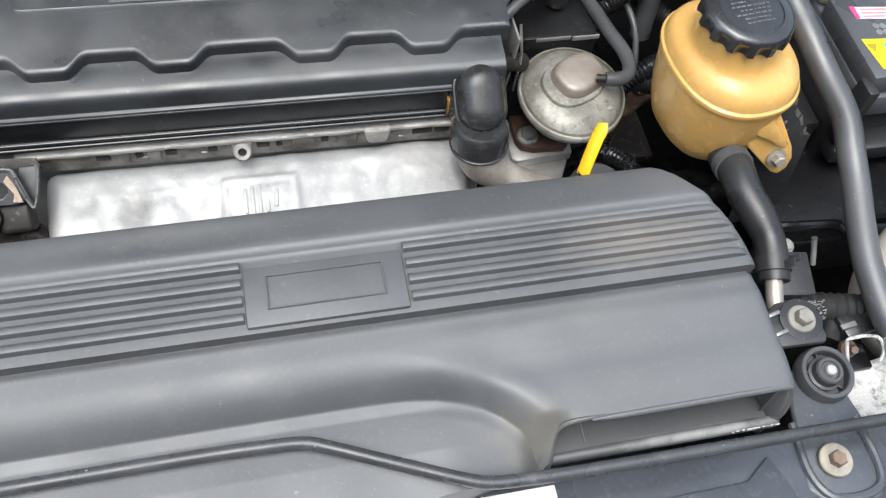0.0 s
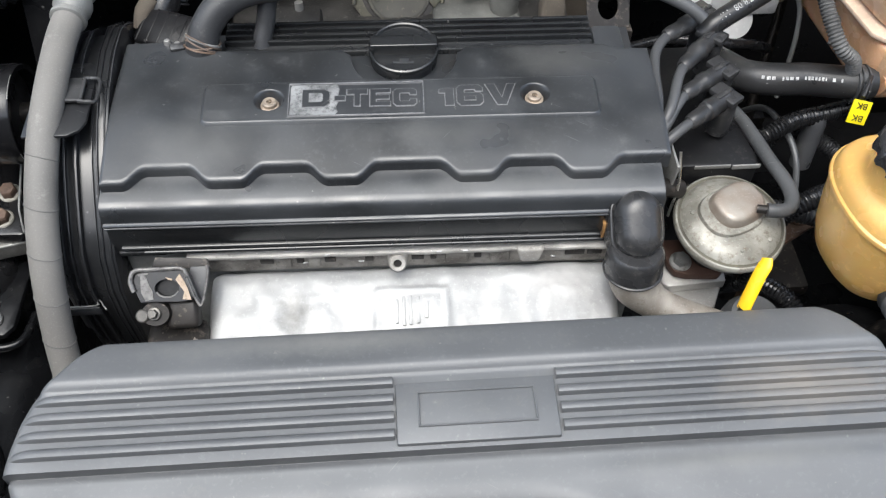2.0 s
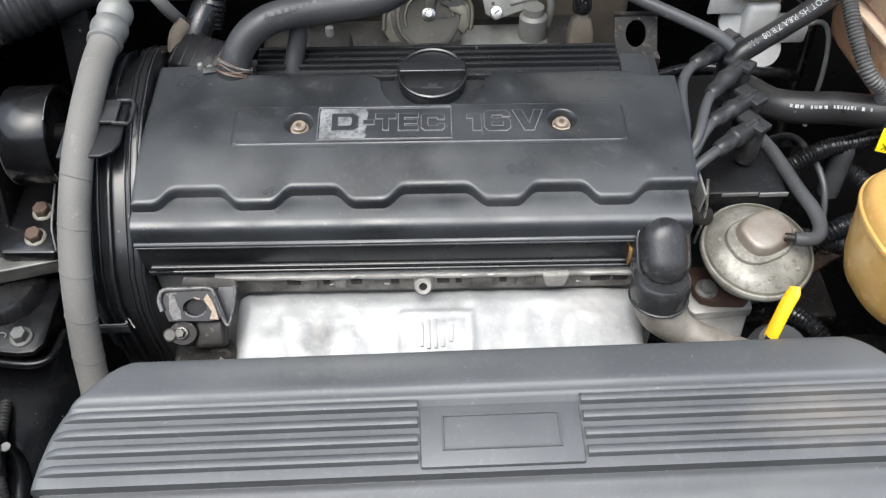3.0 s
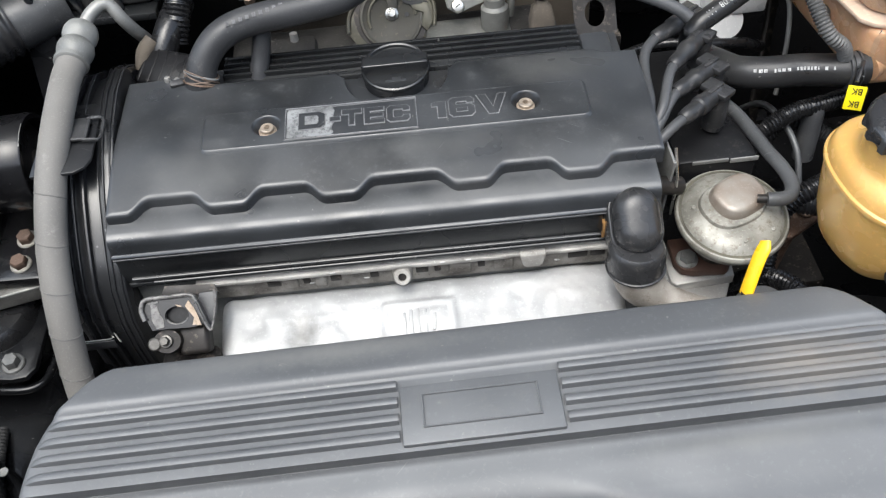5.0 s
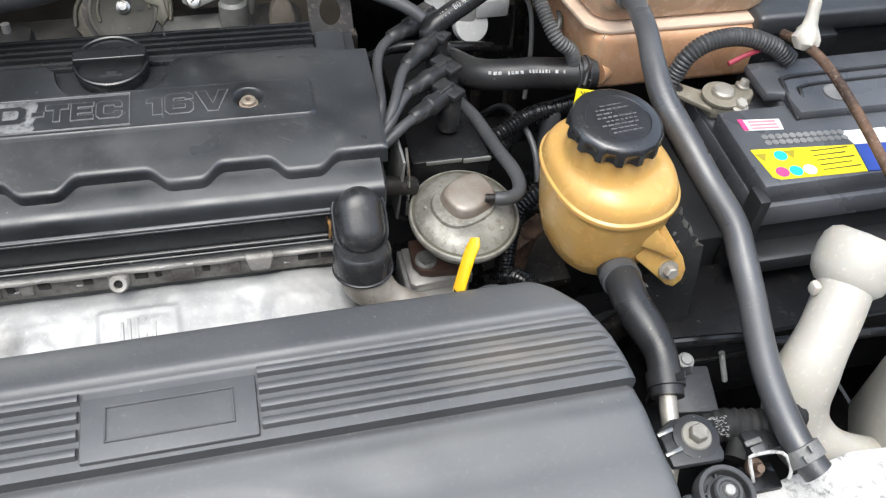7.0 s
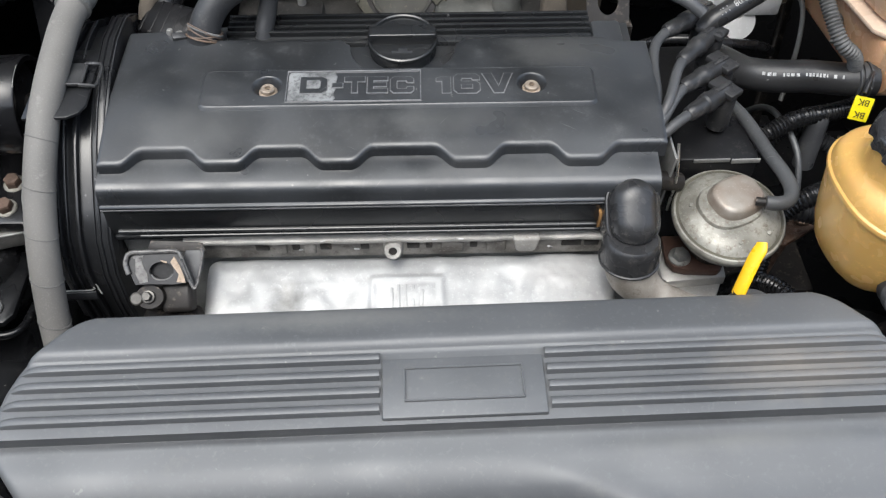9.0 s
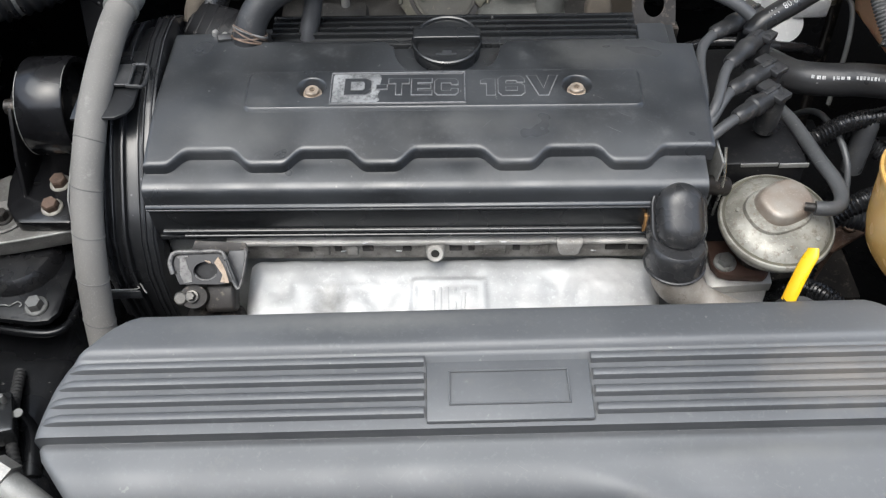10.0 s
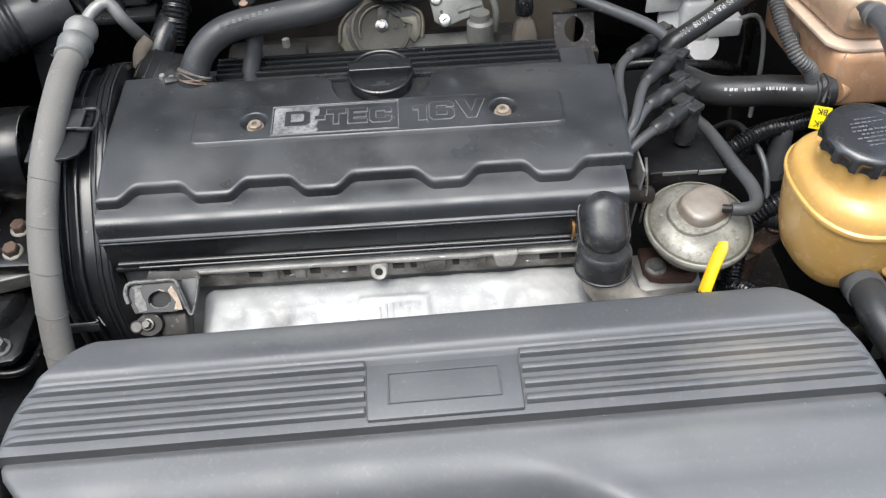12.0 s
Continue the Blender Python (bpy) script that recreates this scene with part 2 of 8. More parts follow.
EGR = mat("weathered zinc canister", (0.33, 0.322, 0.285), 0.46, metal=0.25, grain=40, stain=34, bump=0.3, dark=(0.165, 0.158, 0.135), wear=(0.13, 0.10, 0.072), wear_at=0.54, speck=(0.10, 0.08, 0.06))
BONNET = mat("light silver bonnet paint", (0.30, 0.31, 0.32), 0.45, grain=20, stain=4, bump=0.05)
# Dark tone for the added wall, to keep forward faces dim.
UNSEEN_WALL = mat("dull unseen wall", (0.13, 0.128, 0.122), 0.9, grain=6, stain=2, bump=0.4)
FERRULE = mat("dull crimped aluminium", (0.30, 0.30, 0.285), 0.55, metal=0.4, grain=60, stain=30, bump=0.4, wear=(0.20, 0.195, 0.18), wear_at=0.6)
MILK = mat("milky cream plastic", (0.70, 0.67, 0.54), 0.33, grain=20, stain=12, bump=0.04, vary=0.08, subsurface=0.25)
CAP_BLACK = mat("glossy black cap plastic", (0.034, 0.034, 0.036), 0.27, grain=26, stain=12, bump=0.05, spec=1.0, sheen_rough=0.05, speck=(0.14, 0.14, 0.14))
ELBOW_RUBBER = mat("greyed black rubber", (0.038, 0.038, 0.039), 0.25, grain=40, stain=24, bump=0.15, wear=(0.13, 0.12, 0.11), wear_at=0.60, scratch=(0.16, 0.155, 0.15), speck=(0.16, 0.155, 0.15))
BOSS = mat("rust-tinted zinc boss", (0.29, 0.268, 0.235), 0.45, metal=0.3, grain=50, stain=40, bump=0.3, dark=(0.20, 0.145, 0.11))
GREY_STEEL = mat("dusty black bracket steel", (0.040, 0.041, 0.044), 0.42, grain=30, stain=20, bump=0.25, wear=(0.12, 0.115, 0.105), wear_at=0.62, speck=(0.3, 0.3, 0.29))
TAN_STEEL = mat("tan passivated bolt", (0.42, 0.38, 0.31), 0.45, metal=0.55, grain=60, stain=60, bump=0.3, wear=(0.24, 0.21, 0.17), wear_at=0.6)
BELT = mat("black belt cover plastic", (0.018, 0.0185, 0.020), 0.30, spec=0.7, sheen_rough=0.05, grain=30, stain=9, bump=0.06, wear=(0.06, 0.06, 0.06), wear_at=0.62, speck=(0.12, 0.12, 0.12), scratch=(0.1, 0.1, 0.1))
BOLT_GREY = mat("dull grey bolt steel", (0.17, 0.17, 0.165), 0.45, metal=0.5, grain=40, stain=60, bump=0.3, wear=(0.07, 0.06, 0.05), wear_at=0.6)
WASHER_GREY = mat("dusty grey zinc bolt", (0.30, 0.285, 0.25), 0.55, metal=0.3, grain=60, stain=60, bump=0.3, wear=(0.17, 0.155, 0.13), wear_at=0.6)
BEIGE = mat("dusty beige casting", (0.12, 0.10, 0.078), 0.8, grain=40, stain=20, bump=0.5)


# ---- building helpers ----
def thing(name, at, label, category, group="", kind=""):
    """An Empty at the base of a thing, to hold its parts."""
    e = new(name)
    e.empty_display_size = 0.02
    e.location = at
    return tagged(e, label, category, group, kind)


def part(name, bm, material, parent, label="", smooth=35):
    """Links a bmesh as one mesh object under a thing or a part."""
    bmesh.ops.recalc_face_normals(bm, faces=bm.faces)
    me = bpy.data.meshes.new(name)
    bm.to_mesh(me)
    bm.free()
    me.materials.append(material)
    for p in me.polygons:
        p.use_smooth = True
    me.set_sharp_from_angle(angle=radians(smooth))
    ob = new(name, me)
    if parent is not None:
        base = Vector((0, 0, 0))
        q = parent
        while q is not None:
            base += q.location
            q = q.parent
        me.transform(Matrix.Translation(-base))
        ob.parent = parent
    if label:
        tagged(ob, label)
    return ob


def box(lo, hi, bevel=0.0, seg=2, bm=None):
    """A box from corner to corner with rounded edges."""
    bm = bm or bmesh.new()
    t = bmesh.new()
    bmesh.ops.create_cube(t, size=1.0)
    lo, hi = Vector(lo), Vector(hi)
    for v in t.verts:
        v.co = Vector(((lo[i] + hi[i]) / 2 + v.co[i] * (hi[i] - lo[i]) for i in range(3)))
    if bevel:
        bmesh.ops.bevel(t, geom=list(t.edges), offset=bevel, segments=seg, profile=0.5, affect="EDGES")
    return join(bm, t)


def join(bm, t):
    me = bpy.data.meshes.new("temporary")
    t.to_mesh(me)
    t.free()
    bm.from_mesh(me)
    bpy.data.meshes.remove(me)
    return bm


def turned(bm, m):
    bmesh.ops.transform(bm, matrix=m, verts=bm.verts)
    return bm


def prism(outline, lo, hi, axis="z", bevel=0.0, seg=2, bm=None):
    """A flat outline drawn through along an axis; outline in the other two axes, in order."""
    bm = bm or bmesh.new()
    t = bmesh.new()

    def at(u, v, w):
        return {"z": (u, v, w), "x": (w, u, v), "y": (u, w, v)}[axis]
    a = [t.verts.new(at(u, v, lo)) for u, v in outline]
    b = [t.verts.new(at(u, v, hi)) for u, v in outline]
    k = len(outline)
    t.faces.new(a), t.faces.new(list(reversed(b)))
    for i in range(k):
        t.faces.new((a[i], b[i], b[(i + 1) % k], a[(i + 1) % k]))
    bmesh.ops.recalc_face_normals(t, faces=t.faces)
    if bevel:
        e = [e for e in t.edges if len(e.link_faces) == 2 and e.calc_face_angle() > 0.5]
        bmesh.ops.bevel(t, geom=e, offset=bevel, segments=seg, profile=0.5, affect="EDGES")
    return join(bm, t)


def smooth_path(points, step=0.004):
    """Points along a smooth line through those given."""
    p = [Vector(q) for q in points]
    p = [2 * p[0] - p[1], *p, 2 * p[-1] - p[-2]]
    out = []
    for i in range(1, len(p) - 2):
        a, b, c, d = p[i - 1], p[i], p[i + 1], p[i + 2]
        k = max(2, int((c - b).length / step))
        for j in range(k):
            s = j / k
            out.append(0.5 * (2 * b + (c - a) * s + (2 * a - 5 * b + 4 * c - d) * s * s + (3 * b - a - 3 * c + d) * s ** 3))
    out.append(p[-2])
    return out


def tube(points, radius, sides=16, step=0.004, bm=None, smooth=True, flat=1.0, hollow=True):
    """A hose along a line; radius may be a function of the length run, from its start."""
    bm = bm or bmesh.new()
    line = smooth_path(points, step) if smooth else [Vector(q) for q in points]
    r = radius if callable(radius) else (lambda s: radius)
    t0 = (line[1] - line[0]).normalized()
    side = t0.orthogonal().normalized()
    run, rings = 0.0, []
    for i, p in enumerate(line):
        t = (line[min(i + 1, len(line) - 1)] - line[max(i - 1, 0)]).normalized()
        side = (side - t * side.dot(t)).normalized()
        up = t.cross(side)
        if i:
            run += (p - line[i - 1]).length
        rr = r(run)
        rings.append([bm.verts.new(p + side * rr * math.cos(2 * math.pi * k / sides) + up * rr * flat * math.sin(2 * math.pi * k / sides)) for k in range(sides)])
    for a, b in zip(rings, rings[1:]):
        for k in range(sides):
            bm.faces.new((a[k], a[(k + 1) % sides], b[(k + 1) % sides], b[k]))
    for ring, inward in ((rings[0], 1), (rings[-1], -1)):
        bm.faces.new(ring)
    return bm


def corrugated(r, pitch, depth):
    return lambda s: r - depth * (0.5 - 0.5 * math.cos(2 * math.pi * s / pitch))


def lathe(profile, m=None, sides=32, bm=None, squash=None):
    """A turned shape: profile of (radius, height), about z, set by the matrix m."""
    bm = bm or bmesh.new()
    t = bmesh.new()
    rings = []
    for r, z in profile:
        if r < 1e-6:
            rings.append([t.verts.new((0, 0, z))])
        else:
            rings.append([t.verts.new((r * math.cos(2 * math.pi * k / sides), r * math.sin(2 * math.pi * k / sides), z)) for k in range(sides)])
    for a, b in zip(rings, rings[1:]):
        for k in range(sides):
            k2 = (k + 1) % sides
            if len(a) == 1 and len(b) > 1:
                t.faces.new((a[0], b[k], b[k2]))
            elif len(b) == 1 and len(a) > 1:
                t.faces.new((a[k], a[k2], b[0]))
            elif len(a) > 1:
                t.faces.new((a[k], a[k2], b[k2], b[k]))
    for ring in (rings[0], rings[-1]):
        if len(ring) > 1:
            t.faces.new(ring)
    if squash:
        bmesh.ops.scale(t, vec=squash, verts=t.verts)
    if m is not None:
        turned(t, m)
    return join(bm, t)


def facing(at, way, spin=0.0):
    """A pose at a point with z along the way given."""
    return Matrix.Translation(at) @ Vector(way).to_track_quat("Z", "Y").to_matrix().to_4x4() @ pose(0, 0, 0, 0, 0, spin)


def bolt_meshes(at, way, r, h, washer=1.45, spin=10):
    m = facing(at, way, spin)
    head = lathe([(r, 0), (r, h * 0.82), (r * 0.86, h), (0, h)], m, 6)
    w = lathe([(r * washer, -0.0006), (r * washer, h * 0.16), (r * (washer - 0.12), h * 0.26), (r * 0.9, h * 0.3)], m, 24)
    return head, w


def bolt(at, way, r, h, material, parent, washer=1.45, spin=10, washer_material=None, name="bolt"):
    head, w = bolt_meshes(at, way, r, h, washer, spin)
    b = part(name, head, material, parent, smooth=25)
    part("washer", w, washer_material or material, b)
    return b


def clamp(a, b, r, material, parent, name="hose_clamp", tabs=True, spin=40):
    """A spring band round a hose from a towards b, with two ears."""
    a, b = Vector(a), Vector(b)
    m = facing(a, b - a, spin)
    w = (b - a).length
    band = lathe([(r, 0), (r + 0.0014, 0.0004), (r + 0.0014, w - 0.0004), (r, w)], m, 28)
    c = part(name, band, material, parent)
    if tabs:
        t = box((r, -0.004, w * 0.1), (r + 0.009, -0.0026, w * 0.55), 0.0004)
        box((r, 0.0026, w * 0.45), (r + 0.009, 0.004, w * 0.9), 0.0004, bm=t)
        part("ear", turned(t, m), material, c)
    return c


def lettering(text, size, m, stretch=1.0, offset=0.0, depth=0.0003, align="LEFT"):
    """The words as a mesh, in the built-in font, flat on the pose m."""
    cu = bpy.data.curves.new("lettering", "FONT")
    cu.body, cu.size, cu.extrude, cu.offset, cu.align_x = text, size, depth, offset, align
    cu.resolution_u = 3
    ob = bpy.data.objects.new("lettering", cu)
    scene.collection.objects.link(ob)
    bpy.context.view_layer.update()
    me = bpy.data.meshes.new_from_object(ob.evaluated_get(bpy.context.evaluated_depsgraph_get()))
    bpy.data.objects.remove(ob)
    bm = bmesh.new()
    bm.from_mesh(me)
    bpy.data.meshes.remove(me)
    bmesh.ops.scale(bm, vec=(stretch, 1, 1), verts=bm.verts)
    return turned(bm, m)


def ease(v, lo, hi):
    s = min(1.0, max(0.0, (v - lo) / (hi - lo)))
    return s * s * (3 - 2 * s)


def along(table, v):
    """Straight-line reading of a table of (v, value) rows."""
    if v <= table[0][0]:
        return table[0][1]
    for (a, p), (b, q) in zip(table, table[1:]):
        if v <= b:
            return p + (q - p) * (v - a) / (b - a)
    return table[-1][1]


def sheet(us, vs, at, keep=None, skirt=0.0):
    """A surface over two rows of numbers; its rim is drawn down by the skirt to give it an edge."""
    bm = bmesh.new()
    g = [[bm.verts.new(at(u, v)) for v in vs] for u in us]
    for i in range(len(us) - 1):
        for j in range(len(vs) - 1):
            if keep is None or keep((us[i] + us[i + 1]) / 2, (vs[j] + vs[j + 1]) / 2):
                bm.faces.new((g[i][j], g[i + 1][j], g[i + 1][j + 1], g[i][j + 1]))
    bmesh.ops.delete(bm, geom=[v for v in bm.verts if not v.link_faces], context="VERTS")
    if skirt:
        rim = [e for e in bm.edges if len(e.link_faces) == 1]
        e = bmesh.ops.extrude_edge_only(bm, edges=rim)
        bmesh.ops.translate(bm, vec=(0, 0, -skirt), verts=[v for v in e["geom"] if isinstance(v, bmesh.types.BMVert)])
    return bm


def spread(lo, hi, n):
    return [lo + (hi - lo) * i / n for i in range(n + 1)]


def wrapped(bm, points, r, start, turn, step=-1):
    """Lays a flat mesh round a hose: its x runs along the line from the length start, its y round the hose from the turn (radians from the top)."""
    path = smooth_path(points, 0.002)
    runs = [0.0]
    for p, q in zip(path, path[1:]):
        runs.append(runs[-1] + (q - p).length)
    for v in bm.verts:
        s = min(runs[-1] - 1e-4, max(0.0, start + step * v.co.x))
        i = max(k for k in range(len(runs) - 1) if runs[k] <= s)
        f = (s - runs[i]) / (runs[i + 1] - runs[i])
        t = (path[i + 1] - path[i]).normalized()
        side = t.cross(Vector((0, 0, 1))).normalized()
        a = turn + v.co.y / r
        v.co = path[i].lerp(path[i + 1], f) + (side.cross(t) * math.cos(a) + side * math.sin(a)) * (r + 0.0001 + v.co.z)
    return bm


def swing(e, degrees, pivot):
    """Turns a finished thing about an upright line through the pivot."""
    p = Vector(pivot)
    m = Matrix.Rotation(radians(degrees), 3, "Z")
    e.location = p + m @ (e.location - p)
    e.rotation_euler = (0, 0, radians(degrees))
    return e


def stacked(rings, m=None, bm=None, cap=True):
    """A moulded shape from rings of points, each (outline, height), joined in order and closed at the top."""
    bm = bm or bmesh.new()
    loops = [[bm.verts.new((m or Matrix.Identity(4)) @ Vector((u, v, h))) for u, v in outline] for outline, h in rings]
    k = len(loops[0])
    for p, q in zip(loops, loops[1:]):
        for i in range(k):
            bm.faces.new((p[i], p[(i + 1) % k], q[(i + 1) % k], q[i]))
    if cap:
        bm.faces.new(loops[-1])
    return bm


def stadium(r, length, k=20, lift=0.0):
    """The outline of a capsule lying along v, from v = 0 to its length."""
    return ([(r * math.cos(math.pi + math.pi * i / k), lift + r * math.sin(math.pi + math.pi * i / k)) for i in range(k + 1)] +
            [(r * math.cos(math.pi * i / k), lift + length + r * math.sin(math.pi * i / k)) for i in range(k + 1)])


def squarish(a, b, power, k=48, turn=0.0):
    """A rounded-square outline with half-widths a and b."""
    out = []
    for i in range(k):
        w = 2 * math.pi * i / k
        c, d = math.cos(w), math.sin(w)
        u, v = a * math.copysign(abs(c) ** (2 / power), c), b * math.copysign(abs(d) ** (2 / power), d)
        out.append((u * math.cos(turn) - v * math.sin(turn), u * math.sin(turn) + v * math.cos(turn)))
    return out


def grown(outline, w):
    """An outline pushed out by w, corner by corner."""
    k = len(outline)
    area = sum(outline[i][0] * outline[(i + 1) % k][1] - outline[(i + 1) % k][0] * outline[i][1] for i in range(k))
    way = 1 if area > 0 else -1
    out = []
    for i in range(k):
        p, q, r = Vector(outline[i - 1]), Vector(outline[i]), Vector(outline[(i + 1) % k])
        a, b = (q - p).normalized(), (r - q).normalized()
        na, nb = Vector((a.y, -a.x)) * way, Vector((b.y, -b.x)) * way
        n = na + nb
        out.append(tuple(q + n * (w / max(0.35, n.length_squared / 2))))
    return out


# ---- the setting: ground, car body round the bay, raised bonnet ----
def setting(name, bm, material, label, category):
    return tagged(part(name, bm, material, None), label, category, kind="structure")


setting("ground", box((-60, -60, -0.2), (60, 60, 0.0)), ASPHALT, "grey asphalt ground under the car", "ground")
setting("undertray", box((-0.62, 0.02, 0.28), (0.80, 1.05, 0.30), 0.004), BAY, "grimy black undertray deep below the engine", "undertray")
setting("wall_rear", box((-0.75, 1.02, 0.28), (0.90, 1.06, 1.00), 0.006), BAY, "black bulkhead behind the engine", "bulkhead")
setting("wall_left", prism([(-0.62, 0.3), (-0.62, 0.86), (-0.56, 0.90), (-0.75, 0.94), (-0.75, 0.3)], 0.02, 1.04, "y", 0.006), BAY, "black inner wing with grime", "inner wing")
setting("wall_right", prism([(0.80, 0.3), (0.80, 0.86), (0.76, 0.90), (0.95, 0.94), (0.95, 0.3)], 0.02, 1.04, "y", 0.006), BAY, "black inner wing beside the battery", "inner wing")
bonnet = sheet(spread(-0.72, 0.78, 24), spread(0, 1, 16), lambda x, s: (x, 1.06 - 0.38 * s, 0.99 + 0.92 * s + 0.03 * math.sin(math.pi * s) - 0.05 * (x / 0.75) ** 2), skirt=0.02)
setting("bonnet", bonnet, BONNET, "raised silver-painted bonnet over the rear of the bay", "bonnet")
# Added out of view: blocks low sky so that forward faces darken.
setting("wall_sky_block", box((-9, -2.7, 0), (9, -2.4, 3.0), 0.01), UNSEEN_WALL, "unseen dull wall added behind the camera to block sky light", "wall")

# radiator support across the front
front = thing("radiator_support", (0.1, 0.1, 0.60), "black painted radiator support panel along the front", "panel", kind="structure")
part("crossmember", box((-0.62, 0.03, 0.60), (0.80, 0.150, 0.722), 0.006), SUPPORT, front)
part("flange", box((-0.30, 0.118, 0.722), (0.40, 0.160, 0.734), 0.003), SUPPORT, front)
part("upper_face", box((-0.62, 0.02, 0.722), (0.80, 0.124, 0.728), 0.002), SUPPORT, front)


# ---- cylinder head and lower engine ----
head = thing("cylinder_head", (-0.02, 0.54, 0.45), "grey aluminium cylinder head below the black valve cover", "engine")
part("block", box((-0.228, 0.466, 0.32), (0.190, 0.640, 0.735), 0.006), ALU_DULL, head)
ledge = prism([(0.4572, 0.7314), (0.4552, 0.7318), (0.4548, 0.7350), (0.4554, 0.7362), (0.476, 0.7370), (0.476, 0.7314)], -0.176, 0.162, "x", 0.0006)
bmesh.ops.bisect_plane(ledge, geom=ledge.verts[:] + ledge.edges[:] + ledge.faces[:], plane_co=(0, 0, 0), plane_no=(1, 0, 0))
for k in range(40):
    bmesh.ops.bisect_plane(ledge, geom=ledge.verts[:] + ledge.edges[:] + ledge.faces[:], plane_co=(-0.172 + 0.0083 * k, 0, 0), plane_no=(1, 0, 0))
for v in ledge.verts:
    v.co.y += 0.0012 * noise.noise(Vector((v.co.x * 70, v.co.z * 60, 1)))
part("ledge", ledge, LEDGE, head, "pale stained aluminium ledge")
part("recess", box((-0.178, 0.4592, 0.712), (0.160, 0.476, 0.7316), 0.001), RECESS, head, "grey recess under the ledge with shade in its colour")
# Dark blocks stand in for the shade in gaps between the ribs.
for x, w in ((-0.121, 0.011), (-0.092, 0.006), (-0.070, 0.009), (-0.038, 0.007), (-0.001, 0.010), (0.014, 0.005), (0.049, 0.006), (0.122, 0.016), (0.140, 0.012)):
    part("gap_block", box((x, 0.4580, 0.7215), (x + w, 0.4600, 0.7285), 0.0008), DARK, head, "dark block standing for a shaded gap")
for x, w in ((-0.109, 0.013), (-0.083, 0.010), (0.026, 0.018), (0.062, 0.016)):
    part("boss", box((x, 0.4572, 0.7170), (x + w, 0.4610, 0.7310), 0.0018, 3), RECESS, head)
for x, z in ((0.0210, 0.7362), (0.0415, 0.7364), (-0.0665, 0.7362), (-0.0850, 0.7222), (-0.0410, 0.7220), (0.1130, 0.7210)):
    flake = box((-0.0022, -0.0006, -0.0007), (0.0022, 0.0006, 0.0007), 0.0004, 1)
    part("paint_flake", turned(flake, pose(x, 0.4545 if z > 0.73 else 0.4580, z, 0, 20 * math.sin(x * 300), 0)), CHALK, head)
lug = lathe([(0.0034, -0.003), (0.0068, -0.003), (0.0072, 0.003), (0.0060, 0.005), (0.0034, 0.005), (0.0032, -0.004)], facing((-0.012, 0.4540, 0.7245), (0, -0.8, 0.6)), 24)
part("lug", lug, LEDGE, head, "pale aluminium lug with a hole")
part("lug_foot", box((-0.0200, 0.4556, 0.7160), (-0.0040, 0.472, 0.7368), 0.0035, 3), LEDGE, head)
part("lug_hole", lathe([(0.0034, 0), (0.0034, 0.0004), (0, 0.0004)], facing((-0.012, 0.4526, 0.7256), (0, -0.8, 0.6)), 18), DARK, head)
part("lug", prism([(0.0820, 0.7375), (0.1040, 0.7375), (0.1010, 0.7235), (0.0985, 0.7215), (0.0875, 0.7215), (0.0850, 0.7235)], 0.4520, 0.4680, "y", 0.0022, 3), LEDGE, head)


# ---- valve cover ----
ZT = [(0.455, 0.8000), (0.465, 0.8022), (0.4725, 0.8040), (0.482, 0.8062), (0.492, 0.8086), (0.502, 0.8109), (0.512, 0.8129), (0.522, 0.8145), (0.534, 0.8156), (0.548, 0.8162), (0.60, 0.8165), (0.63, 0.8150)]


def plate_z(y):
    return along(ZT, y)


WAVE = [(-0.24, 0), (-0.2085, 0), (-0.1980, 1), (-0.1612, 1), (-0.1500, 0), (-0.1212, 0), (-0.1112, 1), (-0.0752, 1), (-0.0641, 0), (-0.0370, 0), (-0.0264, 1),
        (0.0241, 1), (0.0357, 0), (0.0627, 0), (0.0731, 1), (0.1107, 1), (0.1195, 0), (0.1465, 0), (0.1580, 1), (0.21, 1)]


def wave_y(x):
    return 0.4734 + 0.0122 * (along(WAVE, x) * 2 + along(WAVE, x - 0.0022) + along(WAVE, x + 0.0022) + along(WAVE, x - 0.0032) + along(WAVE, x + 0.0032)) / 6


def back_y(x):
    d = abs(x + 0.002)
    edge = along([(-0.23, 0.617), (-0.170, 0.620), (-0.163, 0.606), (-0.10, 0.604), (0.05, 0.604), (0.16, 0.604), (0.172, 0.598), (0.20, 0.597)], x)
    if d < 0.043:
        edge = min(edge, 0.597 - math.sqrt(0.043 ** 2 - d * d))
    elif d < 0.052:
        edge -= 0.007 * (1 - ease(d, 0.043, 0.052))
    return edge


PX0, PX1, PY0, PY1 = -0.1570, 0.1475, 0.5205, 0.5635
cover = thing("valve_cover", (-0.02, 0.54, 0.722), "black plastic sixteen-valve engine valve cover with raised lettering", "valve cover")
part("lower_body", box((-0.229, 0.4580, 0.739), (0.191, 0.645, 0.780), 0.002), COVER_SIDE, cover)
section = [(0.4578, 0.7722), (0.4556, 0.7728), (0.4549, 0.7737), (0.4553, 0.7745), (0.4566, 0.7750), (0.4556, 0.7756), (0.4548, 0.7766), (0.4552, 0.7775), (0.4576, 0.7782), (0.4580, 0.7850), (0.4586, 0.7885), (0.4600, 0.7910), (0.4622, 0.7926), (0.4655, 0.7940), (0.4790, 0.7964),
           (0.4890, 0.7980), (0.5050, 0.8020), (0.5300, 0.8085), (0.6030, 0.8085), (0.6080, 0.7990), (0.6450, 0.7990), (0.6450, 0.7725)]
part("shoulder", prism(section, -0.2285, 0.1905, "x", 0.0003, 1), COVER, cover, "rounded black shoulder")
